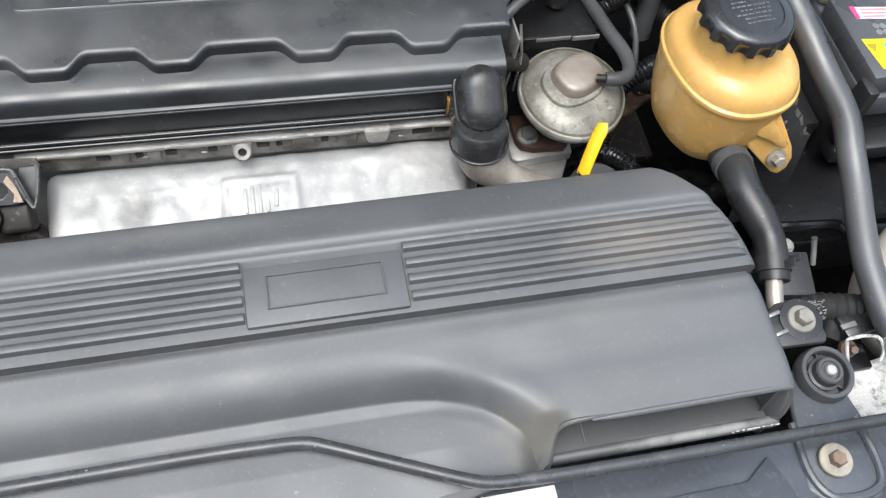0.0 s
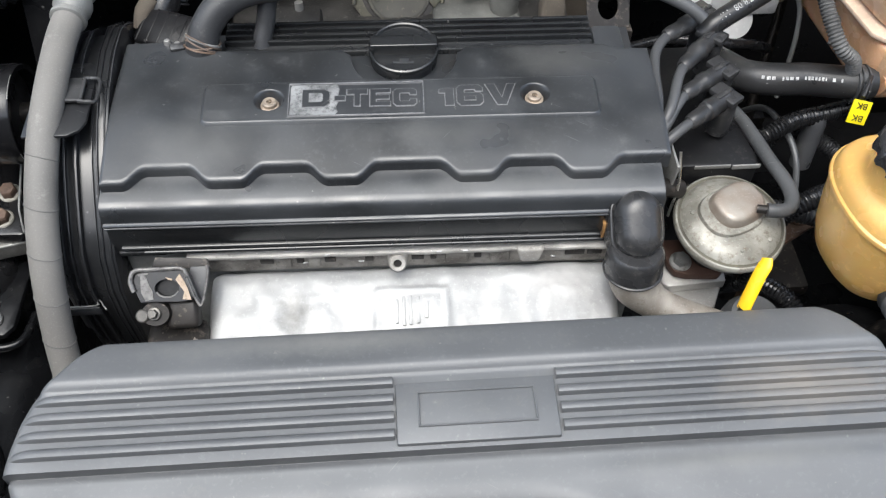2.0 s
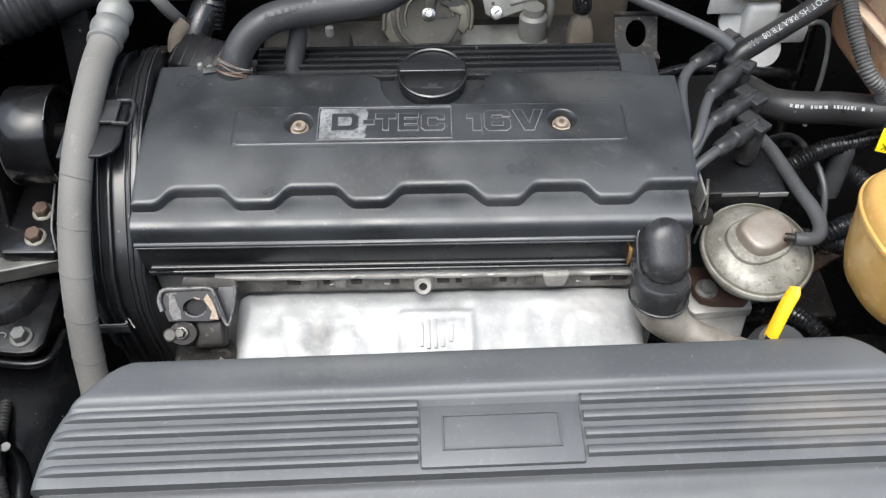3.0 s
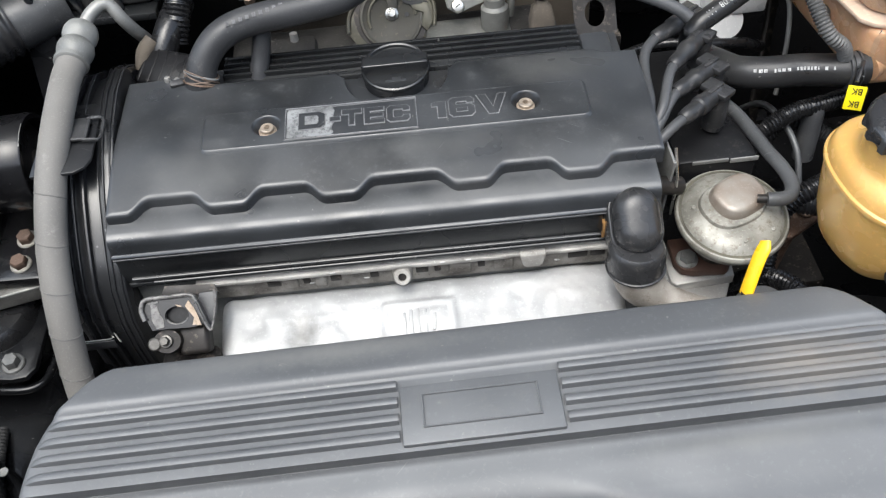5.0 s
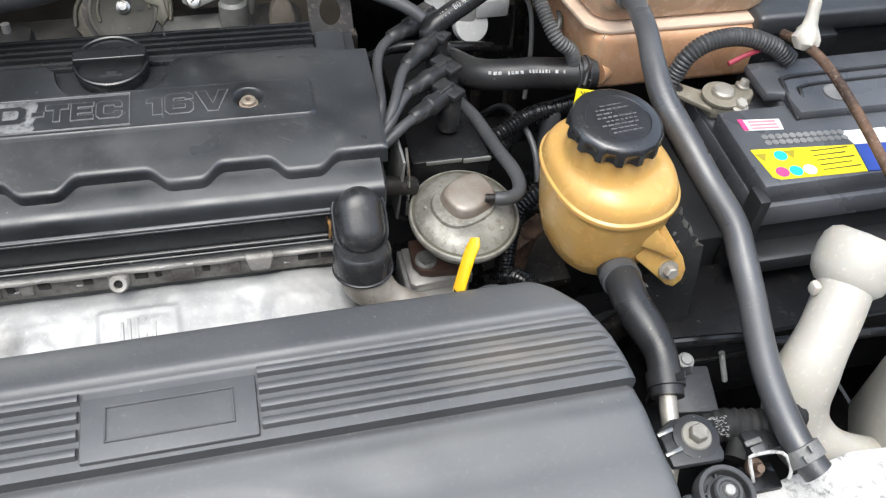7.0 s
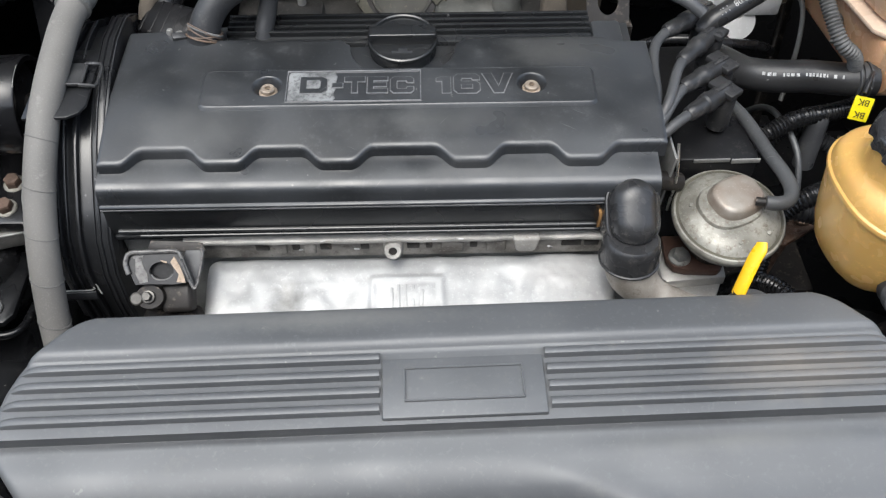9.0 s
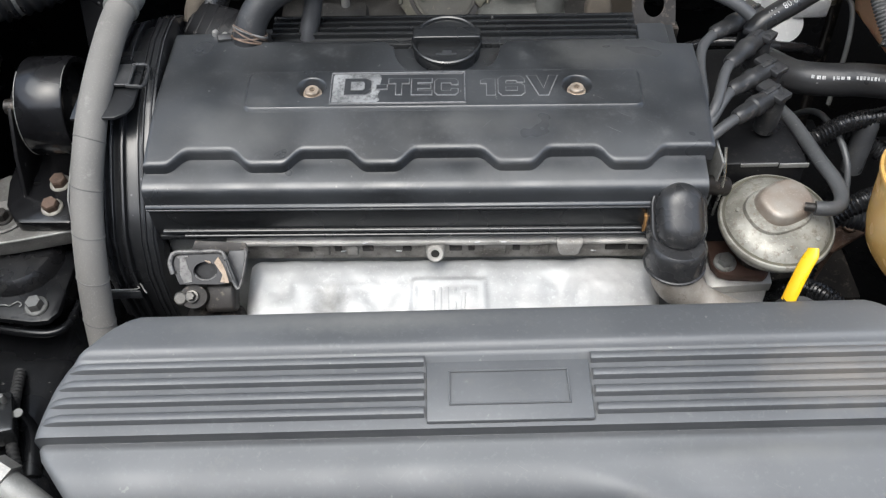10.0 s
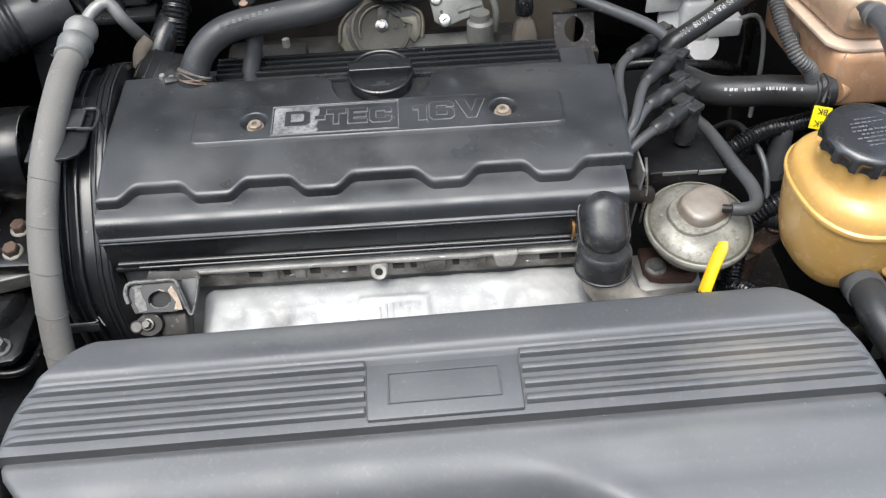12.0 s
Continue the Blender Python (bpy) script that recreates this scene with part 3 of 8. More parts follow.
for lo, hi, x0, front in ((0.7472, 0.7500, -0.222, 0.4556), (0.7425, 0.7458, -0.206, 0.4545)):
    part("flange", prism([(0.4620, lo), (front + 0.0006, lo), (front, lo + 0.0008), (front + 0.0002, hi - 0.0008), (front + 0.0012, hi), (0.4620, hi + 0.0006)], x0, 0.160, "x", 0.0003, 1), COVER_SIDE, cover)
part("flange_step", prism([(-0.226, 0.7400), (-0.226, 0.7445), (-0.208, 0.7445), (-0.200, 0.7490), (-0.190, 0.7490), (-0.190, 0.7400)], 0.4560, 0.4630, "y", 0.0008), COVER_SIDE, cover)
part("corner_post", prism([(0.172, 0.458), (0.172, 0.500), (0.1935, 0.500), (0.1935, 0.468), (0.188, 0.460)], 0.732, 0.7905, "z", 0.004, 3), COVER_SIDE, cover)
crust = box((0.1472, 0.4535, 0.750), (0.1502, 0.4600, 0.766), 0.001)
bmesh.ops.subdivide_edges(crust, edges=list(crust.edges), cuts=2)
for v in crust.verts:
    v.co += Vector((0.0022, 0.0016, 0.002)) * noise.noise(v.co * 260)
part("sealant", crust, mat("dried orange sealant", (0.34, 0.18, 0.06), 0.8, stain=60, bump=0.8), cover, "crusty orange sealant")

us = sorted(set([round(v, 4) for v in spread(-0.2270, 0.1965, 240)]))
fr = [0, 0.002, 0.005, 0.009, 0.014, 0.020, 0.027, 0.036, 0.055, 0.075, 0.10, 0.13, 0.16, 0.20, 0.25, 0.30, 0.36, 0.42, 0.48, 0.54, 0.60, 0.66, 0.72, 0.78, 0.84, 0.89, 0.93, 0.96, 0.98, 0.992, 1.0]


def top_at(x, s):
    a, b = wave_y(x), back_y(x)
    y = a + (b - a) * s
    edge = min(y - a, (b - y) * 1.5, (x + 0.2270) * 1.2 + 0.001, (0.1965 - x) * 1.2 + 0.001)
    r = 0.0036
    z = plate_z(y)
    if edge < r:
        z -= r * (1 - math.sqrt(max(0.0, 1 - (1 - edge / r) ** 2)))
    return (x, y, z)


def off_panel(x, s):
    y = wave_y(x) + (back_y(x) - wave_y(x)) * s
    return not (PX0 + 0.004 < x < PX1 - 0.004 and PY0 + 0.004 < y < PY1 - 0.004)


plate = part("top_plate", sheet(us, fr, top_at, off_panel, 0.011), COVER, cover, "black plate with a stepped front edge")

SCREWS = [(-0.1065, 0.5432), (0.0985, 0.5432)]


def panel_at(x, y):
    e = min(x - PX0, PX1 - x, y - PY0, PY1 - y)
    # rounded corners
    cx = max(PX0 + 0.006 - x, x - PX1 + 0.006, 0)
    cy = max(PY0 + 0.006 - y, y - PY1 + 0.006, 0)
    if cx and cy:
        e = min(e, 0.006 - math.hypot(cx, cy))
    z = plate_z(y) - 0.0012 + 0.0038 * ease(e, -0.0026, 0.0020) - 0.0002 * ease(e, 0.0018, 0.0028)
    for sx, sy in SCREWS:
        d = math.hypot(x - sx, y - sy)
        z -= 0.0075 * ease(-d, -0.0118, -0.0066)
    inner = min(x + 0.0912, 0.0122 - x, y - 0.5252, 0.5590 - y)
    z += 0.0006 * ease(inner, -0.0008, 0.0000) - 0.0010 * ease(inner, 0.0002, 0.0012)
    return (x, y, z)


panel = part("badge_panel", sheet(spread(PX0 - 0.002, PX1 + 0.002, 320), spread(PY0 - 0.002, PY1 + 0.002, 110), panel_at), COVER, cover, "raised panel with worn lettering")


def raised(outline, up, depth):
    """A flat shape laid on the sloping panel, its top standing up over it."""
    bm = prism(outline, up - depth, up, "z")
    for v in bm.verts:
        v.co.z += plate_z(v.co.y) + 0.0018
    return bm


BLOCK = {
    "T": [(0, 1), (0, 0.72), (0.37, 0.72), (0.37, 0), (0.63, 0), (0.63, 0.72), (1, 0.72), (1, 1)],
    "E": [(0, 0), (0, 1), (1, 1), (1, 0.78), (0.28, 0.78), (0.28, 0.61), (0.94, 0.61), (0.94, 0.40), (0.28, 0.40), (0.28, 0.22), (1, 0.22), (1, 0)],
    "C": [(0.14, 0), (0, 0.16), (0, 0.84), (0.14, 1), (0.88, 1), (1, 0.86), (1, 0.66), (0.74, 0.66), (0.70, 0.78), (0.30, 0.78), (0.26, 0.70), (0.26, 0.30), (0.30, 0.22), (0.70, 0.22), (0.74, 0.34), (1, 0.34), (1, 0.14), (0.88, 0)],
    "D": [(0, 0), (0, 1), (0.82, 1), (1, 0.82), (1, 0.18), (0.82, 0)],
    "1": [(0.42, 0), (0.42, 0.74), (0, 0.74), (0, 0.92), (0.30, 1), (1, 1), (1, 0)],
    "6": [(0.14, 0), (0, 0.16), (0, 0.84), (0.14, 1), (0.86, 1), (1, 0.86), (1, 0.70), (0.74, 0.70), (0.70, 0.79), (0.32, 0.79), (0.27, 0.70), (0.27, 0.60), (0.88, 0.60), (1, 0.48), (1, 0.14), (0.86, 0)],
    "V": [(0, 1), (0.30, 1), (0.52, 0.30), (0.74, 1), (1, 1), (0.66, 0), (0.36, 0)],
    "-": [(0, 0), (0, 1), (1, 1), (1, 0)],
}
patch = [(-0.0905, 0.5268), (-0.0560, 0.5262), (-0.0535, 0.5290), (-0.0550, 0.5340), (-0.0530, 0.5400), (-0.0500, 0.5440), (-0.0535, 0.5465), (-0.0525, 0.5530), (-0.0545, 0.5584), (-0.0890, 0.5580), (-0.0908, 0.5540), (-0.0898, 0.5420), (-0.0910, 0.5330)]
part("silver_patch", raised(patch, 0.0006, 0.0004), SILVER_PRINT, panel, "worn silver letter background")
for sign, x0, x1, y0, y1 in (("D", -0.0808, -0.0602, 0.5342, 0.5522), ("-", -0.0560, -0.0482, 0.5404, 0.5446), ("T", -0.0465, -0.0312, 0.5342, 0.5515), ("E", -0.0288, -0.0135, 0.5338, 0.5512), ("C", -0.0110, 0.0066, 0.5335, 0.5508),
                             ("1", 0.0245, 0.0352, 0.5325, 0.5500), ("6", 0.0380, 0.0578, 0.5320, 0.5530), ("V", 0.0606, 0.0835, 0.5320, 0.5535)):
    shape = [(x0 + (x1 - x0) * u, y0 + (y1 - y0) * v) for u, v in BLOCK[sign]]
    part("letter_outline", raised(grown(shape, 0.00065), 0.0010, 0.0008), OUTLINE, panel, "scuffed grey letter edges")
    part("letter", raised(shape, 0.0013, 0.0012), COVER, panel, "black letter")
    if sign in "D6":
        hole = ((0.24, 0.24), (0.24, 0.76), (0.70, 0.76), (0.76, 0.66), (0.76, 0.34), (0.70, 0.24)) if sign == "D" else ((0.27, 0.20), (0.27, 0.42), (0.74, 0.42), (0.74, 0.20))
        hole = [(x0 + (x1 - x0) * u, y0 + (y1 - y0) * v) for u, v in hole]
        part("letter_outline", raised(hole, 0.0016, 0.0004), SILVER_PRINT if sign == "D" else OUTLINE, panel)
        if sign == "6":
            part("letter", raised(grown(hole, -0.0005), 0.0019, 0.0004), COVER, panel)
rim_line = [(-0.0912, 0.5252), (0.0122, 0.5252), (0.0122, 0.5590), (-0.0912, 0.5590)]
for (ax, ay), (bx, by) in zip(rim_line, rim_line[1:] + rim_line[:1]):
    part("scuffed_rim", tube([(ax, ay, plate_z(ay) + 0.0030), ((ax + bx) / 2, (ay + by) / 2, plate_z((ay + by) / 2) + 0.0030), (bx, by, plate_z(by) + 0.0030)], 0.00042, 6, 0.01), OUTLINE, panel)
for sx, sy in SCREWS:
    s = part("screw", lathe([(0.0072, 0), (0.0072, 0.0012), (0.0055, 0.0016), (0.0055, 0.0042), (0.0048, 0.0050), (0.0024, 0.0050), (0.0022, 0.0026), (0, 0.0026)], pose(sx, sy, plate_z(sy) - 0.0044), 28), BRASS, cover, "brass-coloured socket screw")
    part("socket", lathe([(0.0020, 0), (0.0020, 0.0004), (0, 0.0004)], pose(sx, sy, plate_z(sy) - 0.0022), 6), DARK, s)

# ribbed strip behind the plate
strip = thing("ribbed_intake_cover", (0, 0.635, 0.76), "black ribbed plastic strip behind the valve cover", "engine cover")
part("body", box((-0.150, 0.612, 0.765), (0.157, 0.652, 0.806), 0.003), COVER_SIDE, strip)
for k in range(4):
    part("rib", box((-0.150, 0.621 + 0.0075 * k, 0.805), (0.156, 0.6245 + 0.0075 * k, 0.8105), 0.001), COVER_SIDE, strip)
part("end_block", box((0.157, 0.604, 0.77), (0.183, 0.640, 0.806), 0.004), COVER, strip)

# oil filler cap
oil = thing("oil_filler_cap", (-0.002, 0.592, 0.80), "black plastic oil filler cap with a raised grip bar", "cap")
part("collar", lathe([(0.030, -0.02), (0.036, -0.02), (0.0365, 0.000), (0.0355, 0.003), (0.0335, 0.002), (0.032, -0.004)], pose(-0.002, 0.592, 0.803), 40), COVER_SIDE, oil)
CAPM = pose(-0.002, 0.5975, 0.8130, 5, 0, 0)
cap = part("cap", lathe([(0.0255, -0.012), (0.0268, -0.010), (0.0276, 0.004), (0.0284, 0.0056), (0.0285, 0.0080), (0.0280, 0.0094), (0.0268, 0.0100), (0.0256, 0.0094), (0.0248, 0.0074), (0.0, 0.0066)], CAPM, 56), COVER_SIDE, oil)
half = math.sqrt(0.0272 ** 2 - 0.0060 ** 2)
grip = prism([(-half, -0.0060), (half, -0.0060), (0.0270, -0.002), (0.0272, 0.002), (half, 0.0060), (-half, 0.0060), (-0.0272, 0.002), (-0.0270, -0.002)], 0.0060, 0.0168, "z", 0.0012, 3)
part("grip", turned(grip, CAPM), COVER_SIDE, oil)
oil_mark = box((-0.009, -0.0012, 0), (0.008, 0.0012, 0.0005), 0.0002)
box((-0.0035, 0.001, 0), (0.004, 0.0042, 0.0005), 0.0002, bm=oil_mark)
part("oil_can_mark", turned(oil_mark, pose(-0.002, 0.5825, 0.8184, 5, 0, 0)), COVER, cap)


# the engine stands slightly askew to the front cover
for e in (head, cover, strip, oil):
    swing(e, -1.3, (-0.02, 0.54, 0))


# ---- timing belt cover at the end of the engine ----
belt = thing("timing_belt_cover", (-0.25, 0.55, 0.60), "ridged black plastic timing belt cover", "belt cover")
ARCH = [(0.655, 0.62), (0.674, 0.70), (0.674, 0.770), (0.660, 0.805), (0.635, 0.820), (0.600, 0.824), (0.565, 0.819), (0.535, 0.808), (0.510, 0.794), (0.490, 0.778), (0.4722, 0.7615), (0.4565, 0.7445), (0.4460, 0.7180), (0.4445, 0.685), (0.450, 0.62)]


def arch(grow):
    c = Vector((0.565, 0.72))
    return [tuple(c + (Vector(p) - c) * (1 + grow / (Vector(p) - c).length)) for p in ARCH]


part("inner_flange", prism(arch(0.001), -0.2415, -0.2288, "x", 0.0015), BELT, belt)
part("body", prism(arch(-0.007), -0.2720, -0.2410, "x", 0.003, 3), BELT, belt)
for x, grow, w in ((-0.2308, 0.0026, 0.0016), (-0.2362, 0.0028, 0.0016), (-0.2404, 0.0022, 0.0011), (-0.2530, -0.0010, 0.0034), (-0.2625, -0.0030, 0.0020), (-0.2680, -0.0025, 0.0030)):
    part("ridge", prism(arch(grow), x - w, x, "x", 0.0009, 2), BELT, belt)
part("outer_shell", prism(arch(-0.020), -0.2860, -0.2715, "x", 0.004, 3), BELT, belt)
part("tab", prism([(-0.285, 0.512), (-0.252, 0.512), (-0.2440, 0.517), (-0.2400, 0.526), (-0.2405, 0.585), (-0.247, 0.592), (-0.285, 0.592)], 0.8190, 0.8220, "z", 0.0010), BELT, belt)
clip = part("spring_clip", box((-0.282, 0.5440, 0.8245), (-0.2450, 0.5700, 0.8265), 0.0008), STEEL_CLIP, belt, "dull black steel strap")
part("loop", tube([(-0.2480, 0.5440, 0.8258), (-0.2390, 0.5425, 0.8262), (-0.2352, 0.5455, 0.8245), (-0.2352, 0.5660, 0.8245), (-0.2390, 0.5690, 0.8262), (-0.2480, 0.5690, 0.8258)], 0.0015, 8), STEEL_CLIP, clip)
part("slot_bar", box((-0.2475, 0.5455, 0.8248), (-0.2450, 0.5690, 0.8272), 0.0006), STEEL_CLIP, clip)
part("strap_edge", tube([(-0.282, 0.5448, 0.8266), (-0.262, 0.5446, 0.8268), (-0.2455, 0.5446, 0.8266)], 0.0009, 6), STEEL_CLIP, clip)
for x, grow, i0, i1 in ((-0.2530, -0.0006, 4, 8), (-0.2680, -0.0021, 7, 12), (-0.2292, 0.0012, 3, 7)):
    run = arch(grow)[i0:i1]
    part("scuffed_edge", tube([(x, py, pz) for py, pz in run], 0.0005, 6), GREY_STEEL, belt, "scuffed pale edge")
part("bracket_lip", box((-0.290, 0.4425, 0.6890), (-0.2525, 0.4440, 0.6985), 0.0004), GREY_STEEL, belt, "thin metal lip")
part("lip_edge", tube([(-0.290, 0.4441, 0.6995), (-0.2554, 0.4439, 0.6998), (-0.2545, 0.4465, 0.7005), (-0.2526, 0.4485, 0.7010), (-0.2495, 0.4440, 0.6995), (-0.2464, 0.4403, 0.6990)], 0.0006, 6), FERRULE, belt, "bright edge of the lip with a hooked end")
part("side_rail", tube([(-0.232, 0.470, 0.640), (-0.234, 0.468, 0.690), (-0.2355, 0.476, 0.725), (-0.2355, 0.480, 0.745)], 0.004, 10), BELT, belt)


# ---- grey front engine cover with ribs, badge plate and air duct ----
fcov = thing("front_engine_cover", (0.03, 0.25, 0.70), "faded charcoal plastic engine front cover with ribs and air duct", "engine cover")
CX = 0.030
BACK = [(0.2575, 0.2800), (0.265, 0.2796), (0.275, 0.2788), (0.290, 0.2764), (0.303, 0.2722), (0.309, 0.2692), (0.315, 0.2645), (0.326, 0.2572), (0.335, 0.2510), (0.343, 0.2425), (0.349, 0.2330)]
HALF_RIGHT = [(0.10, 0.286), (0.165, 0.288), (0.181, 0.2878), (0.20, 0.2868), (0.230, 0.2840), (0.2480, 0.2822), (0.2566, 0.2808), *BACK]
HALF_LEFT = [(0.13, 0.180), (0.16, 0.202), (0.18, 0.2180), (0.20, 0.2370), (0.215, 0.2500), (0.226, 0.2590), (0.242, 0.2715), (0.2500, 0.2780), (0.2566, 0.2805), *BACK]
FZ = [(0.120, 0.7480), (0.150, 0.7605), (0.181, 0.7745), (0.195, 0.7785), (0.210, 0.7825), (0.225, 0.7858), (0.2400, 0.7882), (0.2530, 0.7898), (0.2560, 0.7903), (0.2568, 0.7915), (0.2574, 0.7995), (0.2582, 0.8014),
      (0.3090, 0.8014), (0.3100, 0.8024), (0.3125, 0.8048), (0.3155, 0.8055), (0.3300, 0.8026), (0.3400, 0.7998), (0.3450, 0.7972), (0.3475, 0.7930), (0.3485, 0.7880)]
CREASE = [(-0.35, 0.2145), (0.045, 0.2145), (0.070, 0.2138), (0.088, 0.2115), (0.103, 0.2075), (0.116, 0.2020), (0.127, 0.1950), (0.136, 0.1870), (0.143, 0.1785), (0.1480, 0.1690), (0.1505, 0.1580), (0.1510, 0.10)]


def beyond_crease(x, y):
    """How far past the crease line a place lies, towards the sunken panel."""
    best, p = 9.0, Vector((x, y))
    for (ax, ay), (bx, by) in zip(CREASE, CREASE[1:]):
        a, d = Vector((ax, ay)), Vector((bx - ax, by - ay))
        s = min(1.0, max(0.0, (p - a).dot(d) / d.length_squared))
        best = min(best, (p - a - d * s).length)
    return best if x < 0.151 and y < along(CREASE, x) else -best


def front_z(x, y):
    z = along(FZ, y)
    z += 0.0010 * math.sin((y - 0.2325) / 0.050 * math.pi * 2) * ease(x, 0.06, 0.16) * ease(0.2530 - y, 0.0, 0.012)
    if y < 0.252:
        z += 0.0007 * noise.noise(Vector((x * 9, y * 16, 2.5))) * ease(0.2500 - y, 0.0, 0.010)
        d = beyond_crease(x, y)
        k = ease(x, 0.045, 0.115)
        if x < 0.20:
            away = 1 - ease(x, 0.156, 0.172)
            w = 0.030 - 0.014 * k
            z -= 0.0155 * (min(1.0, max(0.0, (d + w) / w)) ** 2.4) * (1.0 if x < 0.1515 else away)
            z += 0.0007 * k * math.exp(-((d + 0.0175) / 0.0085) ** 2) * away
            if x < 0.151 and d > 0:
                z += 0.26 * max(0.0, 0.207 - y) * ease(d, 0.0, 0.010) * (1 - ease(x, 0.085, 0.148))
        if 0.115 < x < 0.182 and y < 0.200:
            z -= 0.0165 * ease(0.174 - x, 0.0, 0.020) ** 1.5 * ease(0.190 - y, 0.0, 0.016) * ease(x, 0.130, 0.153) ** 1.5
    return z


FRONT_EDGE = [(-0.35, 0.1500), (0.04, 0.1500), (0.10, 0.1560), (0.150, 0.1650), (0.1535, 0.1675), (0.1555, 0.1725), (0.1570, 0.1780), (0.1590, 0.1820), (0.1630, 0.1833), (0.1800, 0.1830), (0.20, 0.1820), (0.40, 0.1812)]


# the rib deck stands over a shallow undercut
UNDERCUT = {0.2568: (0.2578, 0.7896), 0.2571: (0.2586, 0.7898), 0.2574: (0.2584, 0.7935), 0.2578: (0.2575, 0.7990), 0.2582: (0.2574, 0.8008)}
# rows: 0 to 1 run from the free front edge to 0.250, larger ones are 1 + depth
VS = spread(0.0, 0.06, 6) + spread(0.07, 0.97, 96) + [1.0] + [1 + v for v in ([0.2530, 0.2560, 0.2568, 0.2571, 0.2574, 0.2578, 0.2582, 0.2620] + spread(0.265, 0.306, 16) +
     [0.3090, 0.3100, 0.3110, 0.3130, 0.3155, 0.320, 0.325, 0.330, 0.335, 0.340, 0.3430, 0.3450, 0.3465, 0.3475, 0.3485])]
SS = sorted(set([-1.0, -0.9985, -0.996, -0.992, -0.987, -0.98] + [round(v, 4) for v in spread(-0.97, 0.97, 190)] + [round(v, 4) for v in spread(0.30, 0.56, 80)] + [0.98, 0.987, 0.992, 0.996, 0.9985, 1.0]))


def front_at(s, v):
    half = HALF_RIGHT if s > 0 else HALF_LEFT
    y = v - 1 if v > 1 else 0.20
    for _ in range(6 if v <= 1 else 1):
        w = along(half, y)
        x = CX + w * s
        if v <= 1:
            e0 = along(FRONT_EDGE, x)
            y = e0 + (0.250 - e0) * v
    e = w * (1 - abs(s))
    z = front_z(x, y)
    if round(y, 4) in UNDERCUT:
        y, z = UNDERCUT[round(y, 4)]
    if e < 0.006:
        z -= 0.006 * (1 - math.sqrt(max(0.0, 1 - (1 - e / 0.006) ** 2)))
    return (x, y, z)


fbody = sheet(SS, VS, front_at)
rim = [e for e in fbody.edges if len(e.link_faces) == 1]
ex = bmesh.ops.extrude_edge_only(fbody, edges=rim)
for v in [v for v in ex["geom"] if isinstance(v, bmesh.types.BMVert)]:
    v.co.z -= 0.050 if (v.co.y > 0.185 or v.co.x < 0.1535) else (0.0040 if v.co.x < 0.308 else 0.050)
part("body", fbody, FRONT, fcov, "faded charcoal shell", smooth=50)
for side in (-1, 1):
    for k in range(4):
        yf = 0.2640 + 0.0118 * k
        rows = [(yf - 0.0001, 0.8000), (yf + 0.0002, 0.8042), (yf + 0.0008, 0.8056), (yf + 0.0022, 0.8061), (yf + 0.0042, 0.8060), (yf + 0.0058, 0.8050), (yf + 0.0072, 0.8030), (yf + 0.0082, 0.8008)]
        level = dict(rows)

        def rib_at(s, y, level=level, side=side):
            w = along(BACK, y)
            near = (0.0505 if side < 0 else 0.0515)
            e = (w - near) * (1 - s)
            x = CX + side * (near + (w - near) * s)
            z = level[y]
            if e < 0.018:
                z -= 0.0125 * (1 - math.sqrt(max(0.0, 1 - (1 - e / 0.018) ** 2)))
            return (x, y, z)

        rib = sheet([0.0, 0.002] + spread(0.02, 0.94, 20) + [0.955, 0.965, 0.975, 0.983, 0.990, 0.995, 0.998, 1.0], [r[0] for r in rows], rib_at)
        part("rib", rib, FRONT, fcov)
bp = part("badge_plate", prism([(-0.0190, 0.2600), (0.0795, 0.2600), (0.0800, 0.3010), (-0.0190, 0.3010)], 0.8000, 0.8042, "z", 0.0012), FRONT, fcov, "flat plate with a sunken blank panel")
frame_bm = bmesh.new()
for lo, hi in (((-0.0058, 0.2703, 0.8034), (0.0668, 0.2715, 0.8057)), ((-0.0058, 0.2928, 0.8034), (0.0668, 0.2940, 0.8057)), ((-0.0058, 0.2715, 0.8034), (-0.0046, 0.2928, 0.8057)), ((0.0656, 0.2715, 0.8034), (0.0668, 0.2928, 0.8057))):
    box(lo, hi, 0.0004, 1, bm=frame_bm)
part("frame", frame_bm, FRONT, bp)
part("blank_panel", box((-0.0046, 0.2715, 0.8034), (0.0656, 0.2928, 0.8040)), INSET, bp, "blank textured panel")
# duct mouth
lower = sheet(spread(0.1535, 0.3190, 40), spread(0, 1, 16), lambda x, s: (x, 0.174 + 0.070 * s, 0.7355 - 0.004 * ease(x, 0.15, 0.33) - 0.016 * s ** 1.1), skirt=0.005)
part("duct_floor", lower, FRONT, fcov, "floor of the open air duct falling away inside")
part("duct_sill", box((0.1535, 0.1695, 0.7260), (0.3190, 0.1765, 0.7362), 0.0034, 4), FRONT, fcov)
part("duct_side", prism([(0.1725, 0.705), (0.1735, 0.752), (0.1795, 0.7700), (0.195, 0.7700), (0.235, 0.760), (0.245, 0.690)], 0.3125, 0.3160, "x", 0.0012), FRONT, fcov)
part("duct_side", prism([(0.1690, 0.705), (0.1690, 0.7380), (0.1760, 0.7450), (0.200, 0.752), (0.245, 0.690)], 0.1530, 0.1565, "x", 0.0014), FRONT, fcov)
